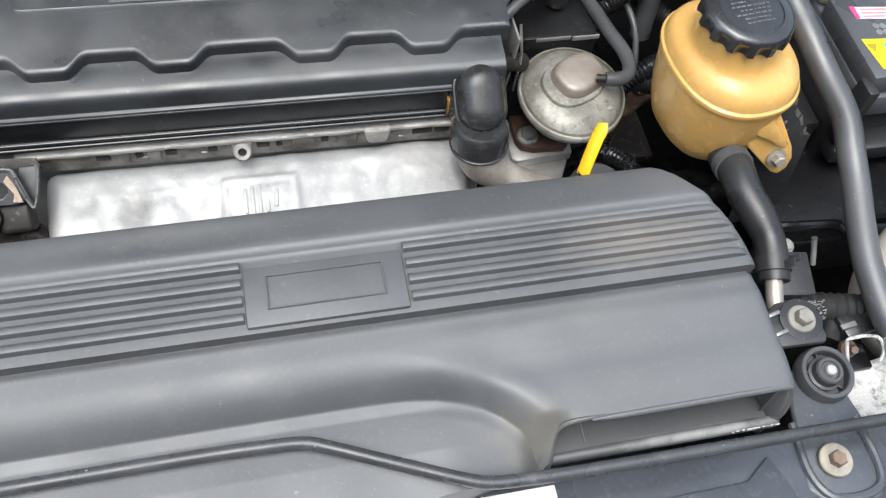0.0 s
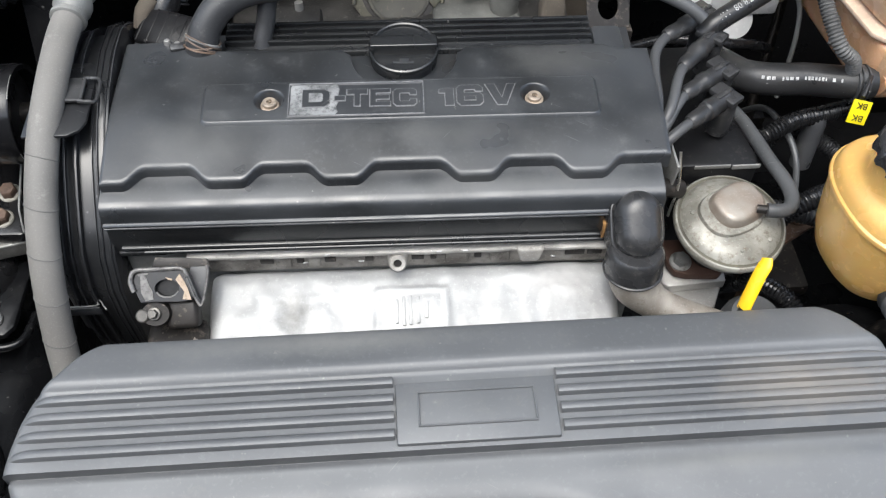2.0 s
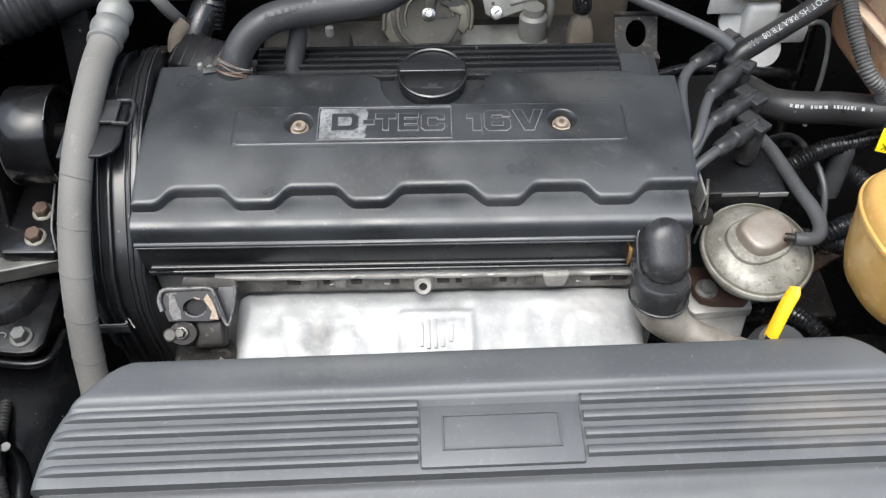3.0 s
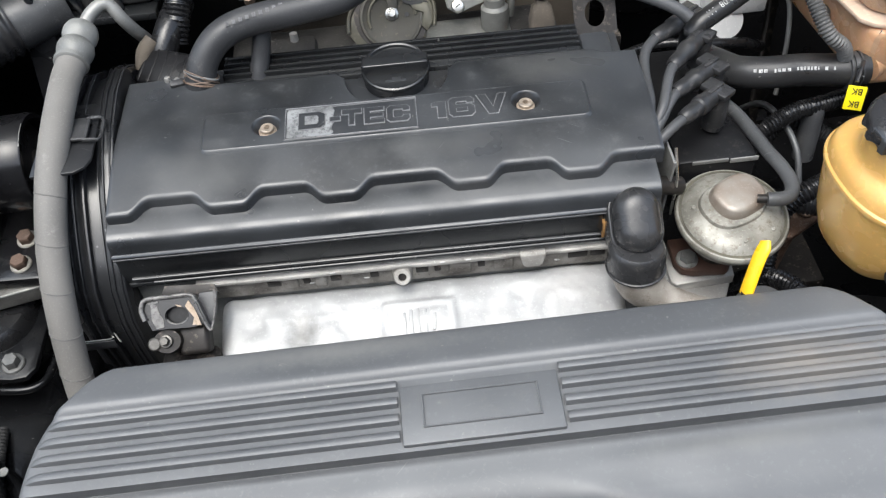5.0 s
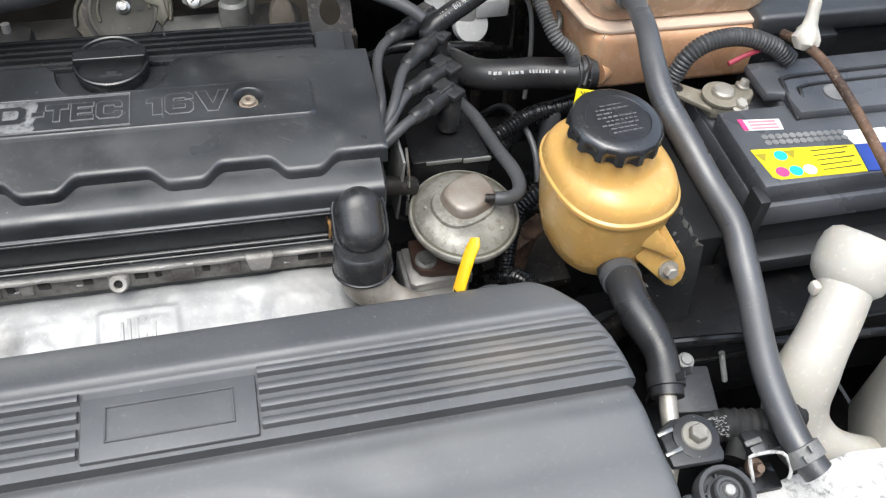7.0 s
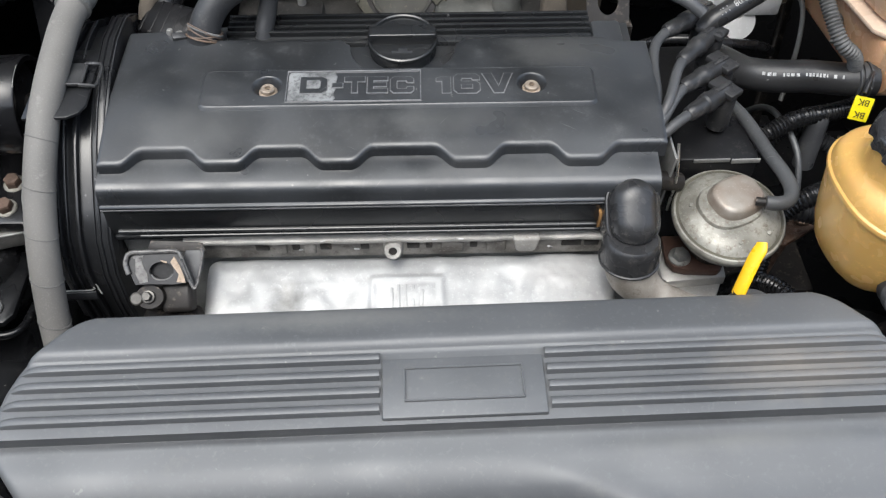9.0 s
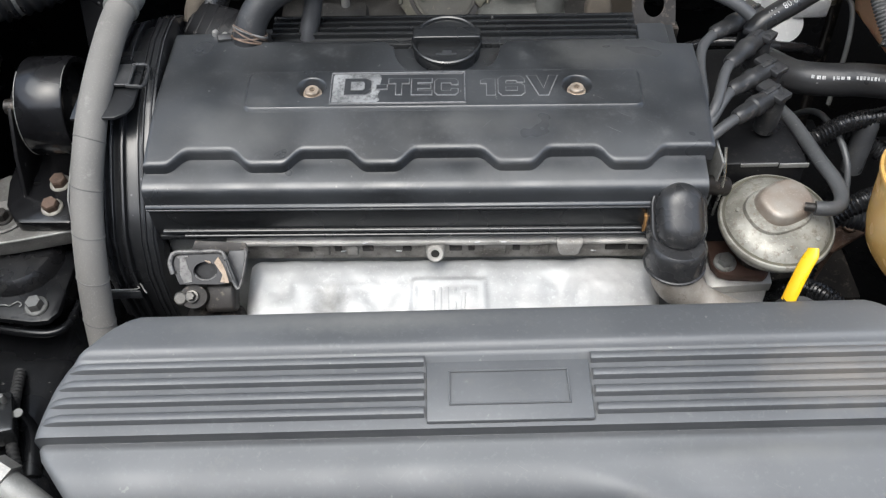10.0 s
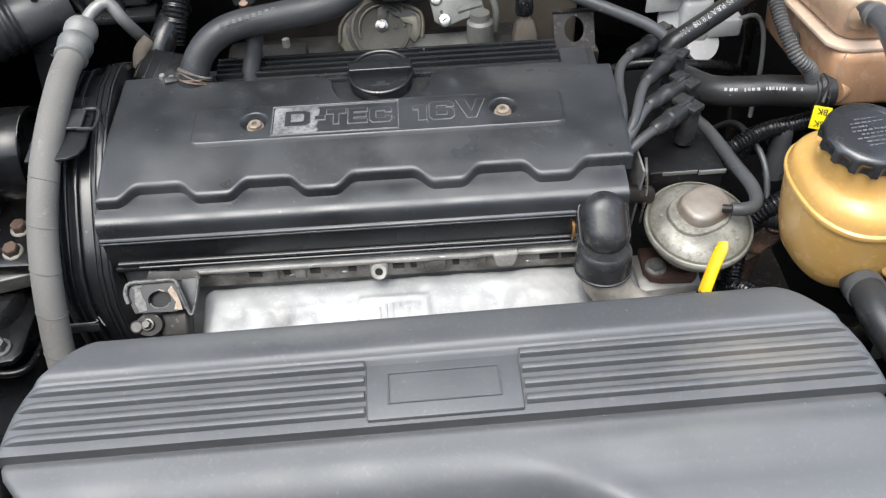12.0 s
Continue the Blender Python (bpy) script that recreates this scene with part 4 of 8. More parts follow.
part("duct_lip", tube([(0.1800, 0.1812, 0.7722), (0.20, 0.1810, 0.7732), (0.26, 0.1812, 0.7732), (0.3080, 0.1815, 0.7726), (0.3150, 0.1806, 0.7690), (0.3172, 0.1778, 0.7590), (0.3176, 0.1750, 0.7480), (0.3165, 0.1735, 0.7360)], lambda s: 0.0008 + 0.0014 * ease(s, 0.0, 0.02), 10), FRONT, fcov)
part("duct_lip", tube([(0.1910, 0.1828, 0.7732), (0.1728, 0.1830, 0.7715), (0.1658, 0.1834, 0.7690), (0.1609, 0.1832, 0.7640), (0.1586, 0.1815, 0.7580), (0.1568, 0.1762, 0.7490), (0.1555, 0.1700, 0.7400), (0.1548, 0.168, 0.732)], lambda v: 0.0010 + 0.0012 * ease(v, 0.0, 0.03), 10), FRONT, fcov)
part("seam", tube([(0.1850, 0.1945, 0.7312), (0.1840, 0.1870, 0.7332), (0.1830, 0.1790, 0.7350)], 0.0005, 6), ALU, fcov, "pale moulding seam")
rnd = random.Random(31)
for k in range(11):
    u = 0.2850 + 0.0030 * k + rnd.uniform(-0.001, 0.001)
    w = rnd.uniform(0.0008, 0.0020)
    part("scuff", box((u - w, 0.1688 + rnd.uniform(0, 0.0004), 0.7345 - rnd.uniform(0.0005, 0.0020)), (u + w, 0.1700, 0.7352 + rnd.uniform(-0.0006, 0.0004)), 0.0003, 1), CHALK, fcov, "rubbed white scuff")


# ---- exhaust heat shield ----
shield = thing("exhaust_heat_shield", (0.0, 0.42, 0.62), "bright white-silver aluminised exhaust heat shield, dented", "heat shield")
SHZ = [(0.300, 0.600), (0.345, 0.645), (0.370, 0.6690), (0.390, 0.6840), (0.405, 0.6930), (0.420, 0.7000), (0.435, 0.7050), (0.448, 0.7075), (0.456, 0.7075), (0.460, 0.7050), (0.4625, 0.7000), (0.463, 0.690)]


def shield_at(x, y):
    z = along(SHZ, y)
    e = min(x + 0.1665, 0.164 - x)
    if e < 0.014:
        z -= 0.014 * (1 - math.sqrt(max(0.0, 1 - (1 - e / 0.014) ** 2)))
    z -= 0.0060 * math.exp(-(((x + 0.098) / 0.012) ** 2 + ((y - 0.422) / 0.015) ** 2))
    z -= 0.0022 * math.exp(-(((x + 0.135) / 0.010) ** 2 + ((y - 0.432) / 0.010) ** 2))
    z -= 0.0040 * math.exp(-(((x - 0.085) / 0.010) ** 2)) * ease(0.452 - y, 0.0, 0.02)
    z += 0.0024 * math.sin(x * 62 + 1.2) * ease(0.45 - y, 0.0, 0.03)
    z += 0.0011 * noise.noise(Vector((x * 60, y * 60, 3))) + 0.0005 * noise.noise(Vector((x * 170, y * 170, 8)))
    z += 0.0012 * ease(abs(x - 0.115), 0.026, 0.010)
    fx, fy = max(-0.034 - x, x - 0.026), max(0.400 - y, y - 0.4395)
    f = max(fx, fy)
    z += 0.0013 * (ease(f, -0.0055, -0.0035) * (1 - ease(f, -0.001, 0.001)))
    return (x, y, z)


sh = part("panel", sheet(spread(-0.1665, 0.164, 170), spread(0.330, 0.4628, 66), shield_at, skirt=0.004), SHIELD, shield, "", 60)
for k, (x, ln) in enumerate(((-0.016, 0.020), (-0.0105, 0.024), (-0.005, 0.024), (0.001, 0.022), (0.008, 0.014))):
    part("emblem_bar", turned(box((-0.0014, -ln / 2, -0.0016), (0.0013, ln / 2, 0.0005), 0.0005), pose(x, 0.4205, along(SHZ, 0.4205) + 0.0006 + 0.0020 * math.sin(x * 62 + 1.2) * 0.9, 18, 0, -6 if k == 4 else 0)), SHIELD, sh)


shield.location.y += 0.0020
swing(shield, -1.3, (0.0, 0.44, 0))


# ---- lifting hook beside the shield ----
WORN = mat("worn grey metal", (0.16, 0.155, 0.15), 0.5, metal=0.4, grain=40, stain=60, bump=0.4, wear=(0.03, 0.028, 0.026), wear_at=0.52)
OILY_BOLT = mat("oily grey bolt", (0.105, 0.10, 0.092), 0.4, metal=0.5, grain=40, stain=60, bump=0.3, wear=(0.03, 0.027, 0.024), wear_at=0.55)
hook = thing("lifting_bracket", (-0.19, 0.44, 0.70), "dark steel lifting bracket with peeling cream paint", "bracket")
HM = facing((-0.186, 0.430, 0.740), (0, -0.62, 0.78))
hole_ring = [(-0.0022 + 0.0092 * math.cos(a), -0.0014 + 0.0072 * math.sin(a)) for a in (2 * math.pi * k / 28 for k in range(28))]
face_ring = [(-0.0222, -0.0109), (-0.0248, -0.0040), (-0.0274, 0.0036), (-0.0262, 0.0085), (-0.0235, 0.0120), (-0.0070, 0.0120), (0.0095, 0.0118), (0.0116, 0.0080), (0.0140, -0.0020), (0.0162, -0.0110), (0.0062, -0.0116), (-0.0101, -0.0108)]
outer_ring = []
for k in range(28):
    a = 2 * math.pi * k / 28
    way = Vector((math.cos(a), math.sin(a)))
    best = 0.05
    for (px, py), (qx, qy) in zip(face_ring, face_ring[1:] + face_ring[:1]):
        p, d = Vector((px + 0.0022, py + 0.0014)), Vector((qx - px, qy - py))
        det = way.x * -d.y + way.y * d.x
        if abs(det) > 1e-9:
            run, along_edge = (p.x * -d.y + p.y * d.x) / det, (way.x * p.y - way.y * p.x) / det
            if run > 0 and -1e-6 <= along_edge <= 1 + 1e-6:
                best = min(best, run)
    outer_ring.append((-0.0022 + way.x * best, -0.0014 + way.y * best))
hk = bmesh.new()
rows = [[hk.verts.new(HM @ Vector((u, v, h))) for u, v in ring] for ring, h in ((hole_ring, 0.0012), (outer_ring, 0.0012), (outer_ring, -0.0012), (hole_ring, -0.0012))]
for i in range(4):
    for k in range(28):
        hk.faces.new((rows[i][k], rows[i][(k + 1) % 28], rows[(i + 1) % 4][(k + 1) % 28], rows[(i + 1) % 4][k]))
part("plate", hk, BLACK, hook, "oily black plate with a round hole")
part("rolled_rim", turned(tube([(-0.0262, -0.0030, 0.003), (-0.0284, 0.0044, 0.003), (-0.0274, 0.0096, 0.003), (-0.0238, 0.0132, 0.003), (-0.0071, 0.0134, 0.003), (0.0085, 0.0134, 0.003), (0.0122, 0.0105, 0.003), (0.0136, 0.0070, 0.003)], 0.0019, 10), HM), WORN, hook, "worn bright rim")
part("channel_edge", turned(tube([(0.0136, 0.0060, 0.004), (0.0165, -0.0031, 0.004), (0.0205, -0.0120, 0.004), (0.0225, -0.0152, 0.004), (0.0245, -0.0135, 0.004), (0.0262, -0.0070, 0.004), (0.0280, 0.0007, 0.004), (0.0295, 0.0100, 0.004), (0.0285, 0.0150, 0.004)], 0.0011, 8), HM), WORN, hook, "bright edge of the folded channel")
part("channel", turned(prism([(0.0136, 0.0080), (0.0165, -0.0031), (0.0225, -0.0150), (0.0275, 0.0007), (0.0290, 0.0140), (0.0150, 0.0140)], -0.0060, -0.0040, "z", 0.0005), HM), GREY_STEEL, hook, "dark folded channel")
part("channel_side", turned(prism([(0.0136, 0.0080), (0.0148, 0.0085), (0.0232, -0.0145), (0.0222, -0.0155)], -0.0060, 0.0035, "z", 0.0004), HM), GREY_STEEL, hook)
# Pale arc imitates the crescent highlight inside the hole.
part("hole_highlight", turned(tube([(-0.0022 + 0.0090 * math.cos(a), -0.0014 + 0.0070 * math.sin(a), -0.0005) for a in (3.5 + 0.2 * k for k in range(13))], 0.0011, 8), HM), WORN, hook)
part("behind_hole", lathe([(0.0100, -0.006), (0.0100, -0.005), (0, -0.005)], HM @ pose(-0.0022, -0.0014, 0), 24), BAY, hook)
for flakes, m in (([(0.0047, 0.0052), (0.0077, 0.0094), (0.0111, 0.0035), (0.0137, -0.0030), (0.0158, -0.0108), (0.0091, -0.0100), (0.0108, -0.0043), (0.0074, 0.0008)], CREAM), ([(-0.0030, 0.0072), (0.0018, 0.0060), (0.0022, 0.0045), (-0.0010, 0.0054)], CREAM),
                  ([(-0.0214, 0.0098), (-0.0172, 0.0082), (-0.0150, 0.0010), (-0.0128, -0.0030), (-0.0124, -0.0092), (-0.0185, -0.0100), (-0.0215, -0.0030)], WORN), ([(-0.0240, 0.0105), (-0.0150, 0.0112), (-0.0155, 0.0098), (-0.0225, 0.0088)], WORN)):
    part("paint_flake", turned(prism(flakes, 0.0012, 0.0017, "z"), HM), m, hook, "peeling cream paint" if m is CREAM else "worn grey patch")
part("rear_plate", turned(prism([(-0.0150, 0.0150), (-0.0118, 0.0225), (0.0088, 0.0212), (0.0270, 0.0195), (0.0300, 0.0120), (-0.0098, 0.0140)], -0.0085, -0.0065, "z", 0.0005), HM), DARK, hook, "dark rusty plate behind the bracket")
part("stem", lathe([(0.0, 0.0), (0.0105, 0.0), (0.0115, -0.004), (0.0120, -0.030), (0.0, -0.030)], HM @ pose(-0.0130, -0.0205, -0.0035) @ Matrix.Diagonal((1, 0.85, 1, 1)), 28), DARK, hook, "round oily stem")
part("stem_block", turned(box((-0.0060, -0.0330, -0.0260), (0.0180, -0.0100, -0.0080), 0.004, 3), HM), DARK, hook)
bolt(HM @ Vector((-0.0135, -0.0204, -0.0030)), (0, -0.55, 0.83), 0.0036, 0.0070, OILY_BOLT, hook, 1.45)
part("spacer", lathe([(0.0052, 0), (0.0052, 0.002), (0.004, 0.003), (0.0, 0.003)], HM @ pose(-0.0225, -0.0215, -0.0045), 20), OILY_BOLT, hook)
mani = thing("exhaust_flange", (-0.19, 0.40, 0.64), "dark rusty exhaust casting below the lifting bracket", "casting")
part("body", box((-0.212, 0.36, 0.60), (-0.165, 0.43, 0.700), 0.008, 3), DARK, mani)


# ---- rubber breather elbow ----
elb = thing("breather_elbow", (0.164, 0.425, 0.725), "glossy black rubber breather elbow on an aluminium pipe", "rubber elbow")
EN = facing((0.1672, 0.4362, 0.7680), (0, -0.62, 0.78))
part("dome", stacked([(stadium(r, 0.0150), h) for r, h in ((0.0180, 0.0), (0.0181, 0.0020), (0.0178, 0.0050), (0.0170, 0.0085), (0.0156, 0.0116), (0.0136, 0.0140), (0.0110, 0.0158), (0.0080, 0.0168), (0.0045, 0.0174), (0.0012, 0.0176))], EN), ELBOW_RUBBER, elb, "domed glossy rubber top")
part("lip", stacked([(stadium(r, 0.0155), h) for r, h in ((0.0190, -0.0060), (0.0202, -0.0050), (0.0208, -0.0020), (0.0208, -0.0004), (0.0202, 0.0008), (0.0192, 0.0012), (0.0180, 0.0004))], EN), ELBOW_RUBBER, elb, "moulded rubber lip")
part("neck", stacked([(stadium(r, 0.0150), h) for r, h in ((0.0205, -0.0240), (0.0210, -0.0100), (0.0204, -0.0040))], EN), ELBOW_RUBBER, elb)
part("collar", lathe([(0.0180, -0.0190), (0.0208, -0.0180), (0.0220, -0.0160), (0.0224, -0.0130), (0.0222, -0.0060), (0.0219, 0.0000), (0.0210, 0.0040), (0.0190, 0.0060)], facing((0.1662, 0.4265, 0.7560), (0.0, 0.10, 1)), 40), ELBOW_RUBBER, elb, "worn rubber collar")
part("rolled_edge", lathe([(0.0222, -0.0012), (0.0232, -0.0004), (0.0232, 0.0008), (0.0222, 0.0014)], facing((0.1662, 0.4247, 0.7400), (0.0, 0.10, 1)), 40), ELBOW_RUBBER, elb)
part("aluminium_pipe", tube([(0.165, 0.424, 0.742), (0.170, 0.418, 0.728), (0.184, 0.409, 0.716), (0.206, 0.402, 0.706), (0.245, 0.394, 0.692)], lambda v: 0.0190 - 0.0055 * ease(v, 0.012, 0.04), 24), PIPE_ALU, elb, "dull cast aluminium pipe")
part("weld_seam", tube([(0.176, 0.4005, 0.7245), (0.192, 0.3960, 0.7180), (0.215, 0.3895, 0.7085), (0.240, 0.3830, 0.7000)], 0.0013, 8), PIPE_ALU, elb)


# ---- vacuum EGR canister ----
egr = thing("vacuum_canister", (0.258, 0.472, 0.66), "round weathered zinc vacuum canister above a brown flange", "vacuum valve")
EM = facing((0.2592, 0.4755, 0.7270), (0.02, -0.14, 1))
part("rim", lathe([(0.040, -0.006), (0.0452, -0.0045), (0.0462, -0.0015), (0.0460, 0.0010), (0.0450, 0.0024), (0.0436, 0.0026), (0.0428, 0.0014)], EM, 56), EGR, egr, "rolled zinc rim")
part("bottom", lathe([(0.0, -0.030), (0.018, -0.030), (0.024, -0.022), (0.040, -0.014), (0.0440, -0.003), (0.0440, 0.001)], EM, 40), EGR, egr)
part("dome", lathe([(0.0432, 0.0010), (0.0420, 0.0022), (0.0400, 0.0044), (0.0375, 0.0064), (0.0350, 0.0078), (0.0325, 0.0088), (0.0312, 0.0096), (0.0290, 0.0104), (0.0250, 0.0112), (0.0200, 0.0118), (0.0, 0.0122)], EM, 56), EGR, egr, "weathered zinc dish")
part("rim_groove", lathe([(0.0424, 0.0016), (0.0436, 0.0016), (0.0436, 0.0029), (0.0424, 0.0029)], EM, 56), PASSIVE, egr)
part("collar", stacked([(squarish(a, b, 2.5, 48, 0.25), h) for a, b, h in ((0.0275, 0.0225, 0.0090), (0.0268, 0.0218, 0.0122), (0.0258, 0.0208, 0.0136), (0.0235, 0.0190, 0.0142))], EM @ pose(-0.001, 0.0035, 0)), EGR, egr, "stepped collar round the boss")
part("boss", stacked([(squarish(a, b, 2.7, 48, 0.30), h) for a, b, h in ((0.0228, 0.0190, 0.0130), (0.0218, 0.0182, 0.0170), (0.0207, 0.0172, 0.0205), (0.0192, 0.0158, 0.0224), (0.0168, 0.0135, 0.0233), (0.010, 0.008, 0.0237))], EM @ pose(0.0040, 0.0065, 0)), BOSS, egr, "rust-tinted raised boss", 50)
for u, v in ((-0.031, 0.010), (-0.004, -0.031), (0.022, -0.026)):
    part("rivet", lathe([(0.0021, 0), (0.0021, 0.0012), (0.0014, 0.0016), (0, 0.0012)], EM @ pose(u, v, 0.0082), 12), EGR, egr)
part("nipple", tube([(0.274, 0.470, 0.7500), (0.285, 0.4655, 0.7525)], 0.0035, 12), DARK, egr)
flange = thing("canister_flange", (0.24, 0.47, 0.60), "brown flange and aluminium casting under the canister", "flange")
part("gasket_plate", prism([(0.2185, 0.500), (0.2180, 0.474), (0.2225, 0.4650), (0.2320, 0.4615), (0.2590, 0.4595), (0.2640, 0.4640), (0.270, 0.500)], 0.668, 0.676, "z", 0.0015), BROWN, flange, "brown heat-stained plate")
part("casting", prism([(0.212, 0.500), (0.2125, 0.4600), (0.2170, 0.4560), (0.2680, 0.4590), (0.272, 0.500)], 0.6560, 0.667, "z", 0.0020), ALU, flange, "bright machined aluminium block")
web = prism([(0.2175, 0.4580), (0.2660, 0.4605), (0.2555, 0.4400), (0.2480, 0.4330), (0.2200, 0.4480)], 0.636, 0.6580, "z", 0.0020)
part("casting_web", web, ALU, flange, "sloping aluminium web")
part("side_fin", prism([(0.2085, 0.500), (0.2085, 0.4420), (0.2125, 0.4400), (0.2135, 0.500)], 0.628, 0.6640, "z", 0.0012), ALU_DULL, flange)
part("neck", lathe([(0.016, 0), (0.016, 0.03), (0.014, 0.032)], facing((0.256, 0.482, 0.672), (0, -0.1, 1)), 20), DARK, flange)
bolt((0.2290, 0.4745, 0.677), (0, -0.1, 1), 0.0070, 0.0075, ALU_DULL, flange, 1.35)
part("link_pipe", tube([(0.186, 0.496, 0.752), (0.205, 0.500, 0.746), (0.222, 0.505, 0.738)], 0.008, 14), DARK, flange)

vac = thing("vacuum_hose", (0.29, 0.52, 0.74), "thin black rubber vacuum hose bending into the canister", "hose")
part("hose", tube([(0.2800, 0.4660, 0.7525), (0.290, 0.4645, 0.7525), (0.2995, 0.4680, 0.7520), (0.3050, 0.480, 0.7515), (0.3045, 0.498, 0.7510), (0.299, 0.520, 0.7510), (0.294, 0.545, 0.7510), (0.289, 0.572, 0.7490), (0.282, 0.600, 0.744), (0.275, 0.64, 0.735)], 0.0058, 16), RUBBER_DUST, vac)

dip = thing("dipstick_handle", (0.224, 0.358, 0.70), "bright yellow plastic dipstick handle", "dipstick")
dpath = [(0.2340, 0.3735, 0.8160), (0.2330, 0.3705, 0.8135), (0.2295, 0.3665, 0.8080), (0.2255, 0.3610, 0.8000), (0.2220, 0.3560, 0.7920), (0.2200, 0.3530, 0.7860)]
part("handle", tube(dpath, lambda v: 0.0040 + 0.0014 * ease(v, 0.0, 0.006), 16, 0.0015, flat=0.5), YELLOW, dip)
part("tube", tube([(0.2205, 0.3540, 0.7880), (0.222, 0.352, 0.770), (0.225, 0.352, 0.73), (0.225, 0.36, 0.68)], 0.0038, 10), DARK, dip)
sens = thing("sensor_housing", (0.27, 0.42, 0.66), "dusty black rounded housing beside the dipstick", "housing")
part("body", lathe([(0.0, 0.0), (0.024, 0.0), (0.025, 0.03), (0.021, 0.040), (0.0, 0.044)], facing((0.268, 0.412, 0.652), (0.1, -0.2, 1)), 28), RUBBER_DUST, sens)


# ---- power steering reservoir ----
res = thing("power_steering_reservoir", (0.348, 0.412, 0.74), "aged amber plastic power steering reservoir with black cap", "fluid reservoir")
RIN = (0.3485, 0.4225)


def oval(grow, power=2.35, a=0.0462, b=0.0560):
    """The reservoir's rounded oblong outline."""
    return [(RIN[0] + u, RIN[1] + v) for u, v in squarish(a * grow, b * grow, power, 64, 0.12)]


part("body", stacked([(oval(g), z) for g, z in ((0.20, 0.7335), (0.42, 0.7342), (0.66, 0.7385), (0.80, 0.7475), (0.885, 0.7620), (0.945, 0.7840), (0.985, 0.8050), (0.995, 0.8140))]), AMBER, res)
part("flange", stacked([(oval(g), z) for g, z in ((0.990, 0.8100), (1.022, 0.8108), (1.032, 0.8128), (1.024, 0.8148), (0.990, 0.8160))], cap=False), AMBER, res)
rings = []
for r, z, mix in ((0.990, 0.8150, 0), (0.980, 0.8180, 0), (0.968, 0.8215, 0.01), (0.950, 0.8250, 0.04), (0.925, 0.8280, 0.12), (0.890, 0.8305, 0.26), (0.850, 0.8325, 0.42), (0.815, 0.8348, 0.58), (0.785, 0.8380, 0.74), (0.755, 0.8420, 0.87), (0.725, 0.8470, 0.96), (0.690, 0.8530, 1), (0.680, 0.8620, 1)):
    outer = oval(r, 2.35 - 0.35 * mix)
    neck = [(0.3410 + 0.0288 * math.cos(2 * math.pi * i / 64 + 0.12), 0.4170 + 0.0288 * math.sin(2 * math.pi * i / 64 + 0.12)) for i in range(64)]
    rings.append(([(p[0] + (q[0] - p[0]) * mix, p[1] + (q[1] - p[1]) * mix) for p, q in zip(outer, neck)], z))
part("shoulder", stacked(rings), AMBER, res)
cm = pose(0.3405, 0.4170, 0.8560, 3, 3, 0)
skirt = bmesh.new()
rings = []
for r, z in ((0.0318, -0.0005), (0.0336, 0.0005), (0.0336, 0.0040), (0.0335, 0.0065), (0.0332, 0.0085), (0.0328, 0.0100), (0.0321, 0.0114), (0.0304, 0.0135), (0.0288, 0.0143), (0.0232, 0.0148), (0.0226, 0.0140), (0.0, 0.0140)):
    ring = []
    for k in range(196):
        a = 2 * math.pi * k / 196
        rr = r
        if -0.001 <= z < 0.0115:
            ph = (a * 14 / (2 * math.pi)) % 1 - 0.5
            rr -= 0.0036 * math.sqrt(max(0.0, 1 - (ph / 0.33) ** 2)) * (1 - ease(z, 0.0060, 0.0112))
        ring.append(skirt.verts.new((rr * math.cos(a), rr * math.sin(a), z)) if r else None)
    rings.append(ring)
for a, b in zip(rings, rings[1:]):
    for k in range(196):
        if b[0] is None:
            continue
        skirt.faces.new((a[k], a[(k + 1) % 196], b[(k + 1) % 196], b[k]))
skirt.faces.new(rings[-2]), skirt.faces.new(list(reversed(rings[0])))
rcap = part("cap", turned(skirt, cm), CAP_BLACK, res, "scalloped black screw cap with faded print")
for k, (w, off) in enumerate(((0.018, 0.001), (0.026, 0.0), (0.012, -0.008), (0.030, 0.0), (0.024, 0.002), (0.028, -0.001), (0.020, 0.0), (0.022, 0.001))):
    y = 0.0135 - 0.0037 * k
    rnd = random.Random(k)
    bars = bmesh.new()
    x = -w / 2 + off
    while x < w / 2 + off:
        ln = rnd.uniform(0.0018, 0.0045)
        box((x, y - 0.0006, 0.0139), (min(x + ln, w / 2 + off), y + 0.0006, 0.0143), bm=bars)
        x += ln + 0.0012
    part("print_line", turned(bars, cm @ pose(0, 0, 0, 0, 0, 8)), mat("faded grey print", (0.14, 0.14, 0.145), 0.6, bump=0.0, stain=90, wear=(0.02, 0.02, 0.02), wear_at=0.55) if k == 0 else bpy.data.materials["faded grey print"], rcap)
ear = prism([(0.3640, 0.800), (0.3735, 0.8060), (0.4000, 0.7640), (0.4045, 0.7520), (0.4030, 0.7410), (0.3970, 0.7355), (0.3900, 0.7390), (0.3610, 0.7690), (0.3560, 0.785)], -0.0020, 0.0020, "y", 0.0012, 3)
EARM = pose(0, 0.3720, 0.7600, -10, 0, 0) @ pose(0, 0, -0.7600)
part("mounting_ear", turned(ear, EARM), AMBER, res)
gusset = prism([(0.3610, 0.7960), (0.3700, 0.8000), (0.3930, 0.7700), (0.3880, 0.7680), (0.3720, 0.7790), (0.3600, 0.7850)], -0.0075, 0.0, "y", 0.0020, 2)
part("gusset", turned(gusset, EARM), AMBER, res)
rb = part("bolt", lathe([(0.0050, -0.002), (0.0050, 0.0065), (0.0042, 0.0075), (0, 0.0075)], facing((0.3885, 0.3675, 0.7565), (0, -1, 0.35)), 6), LEAD, res, "zinc plated bolt", 25)
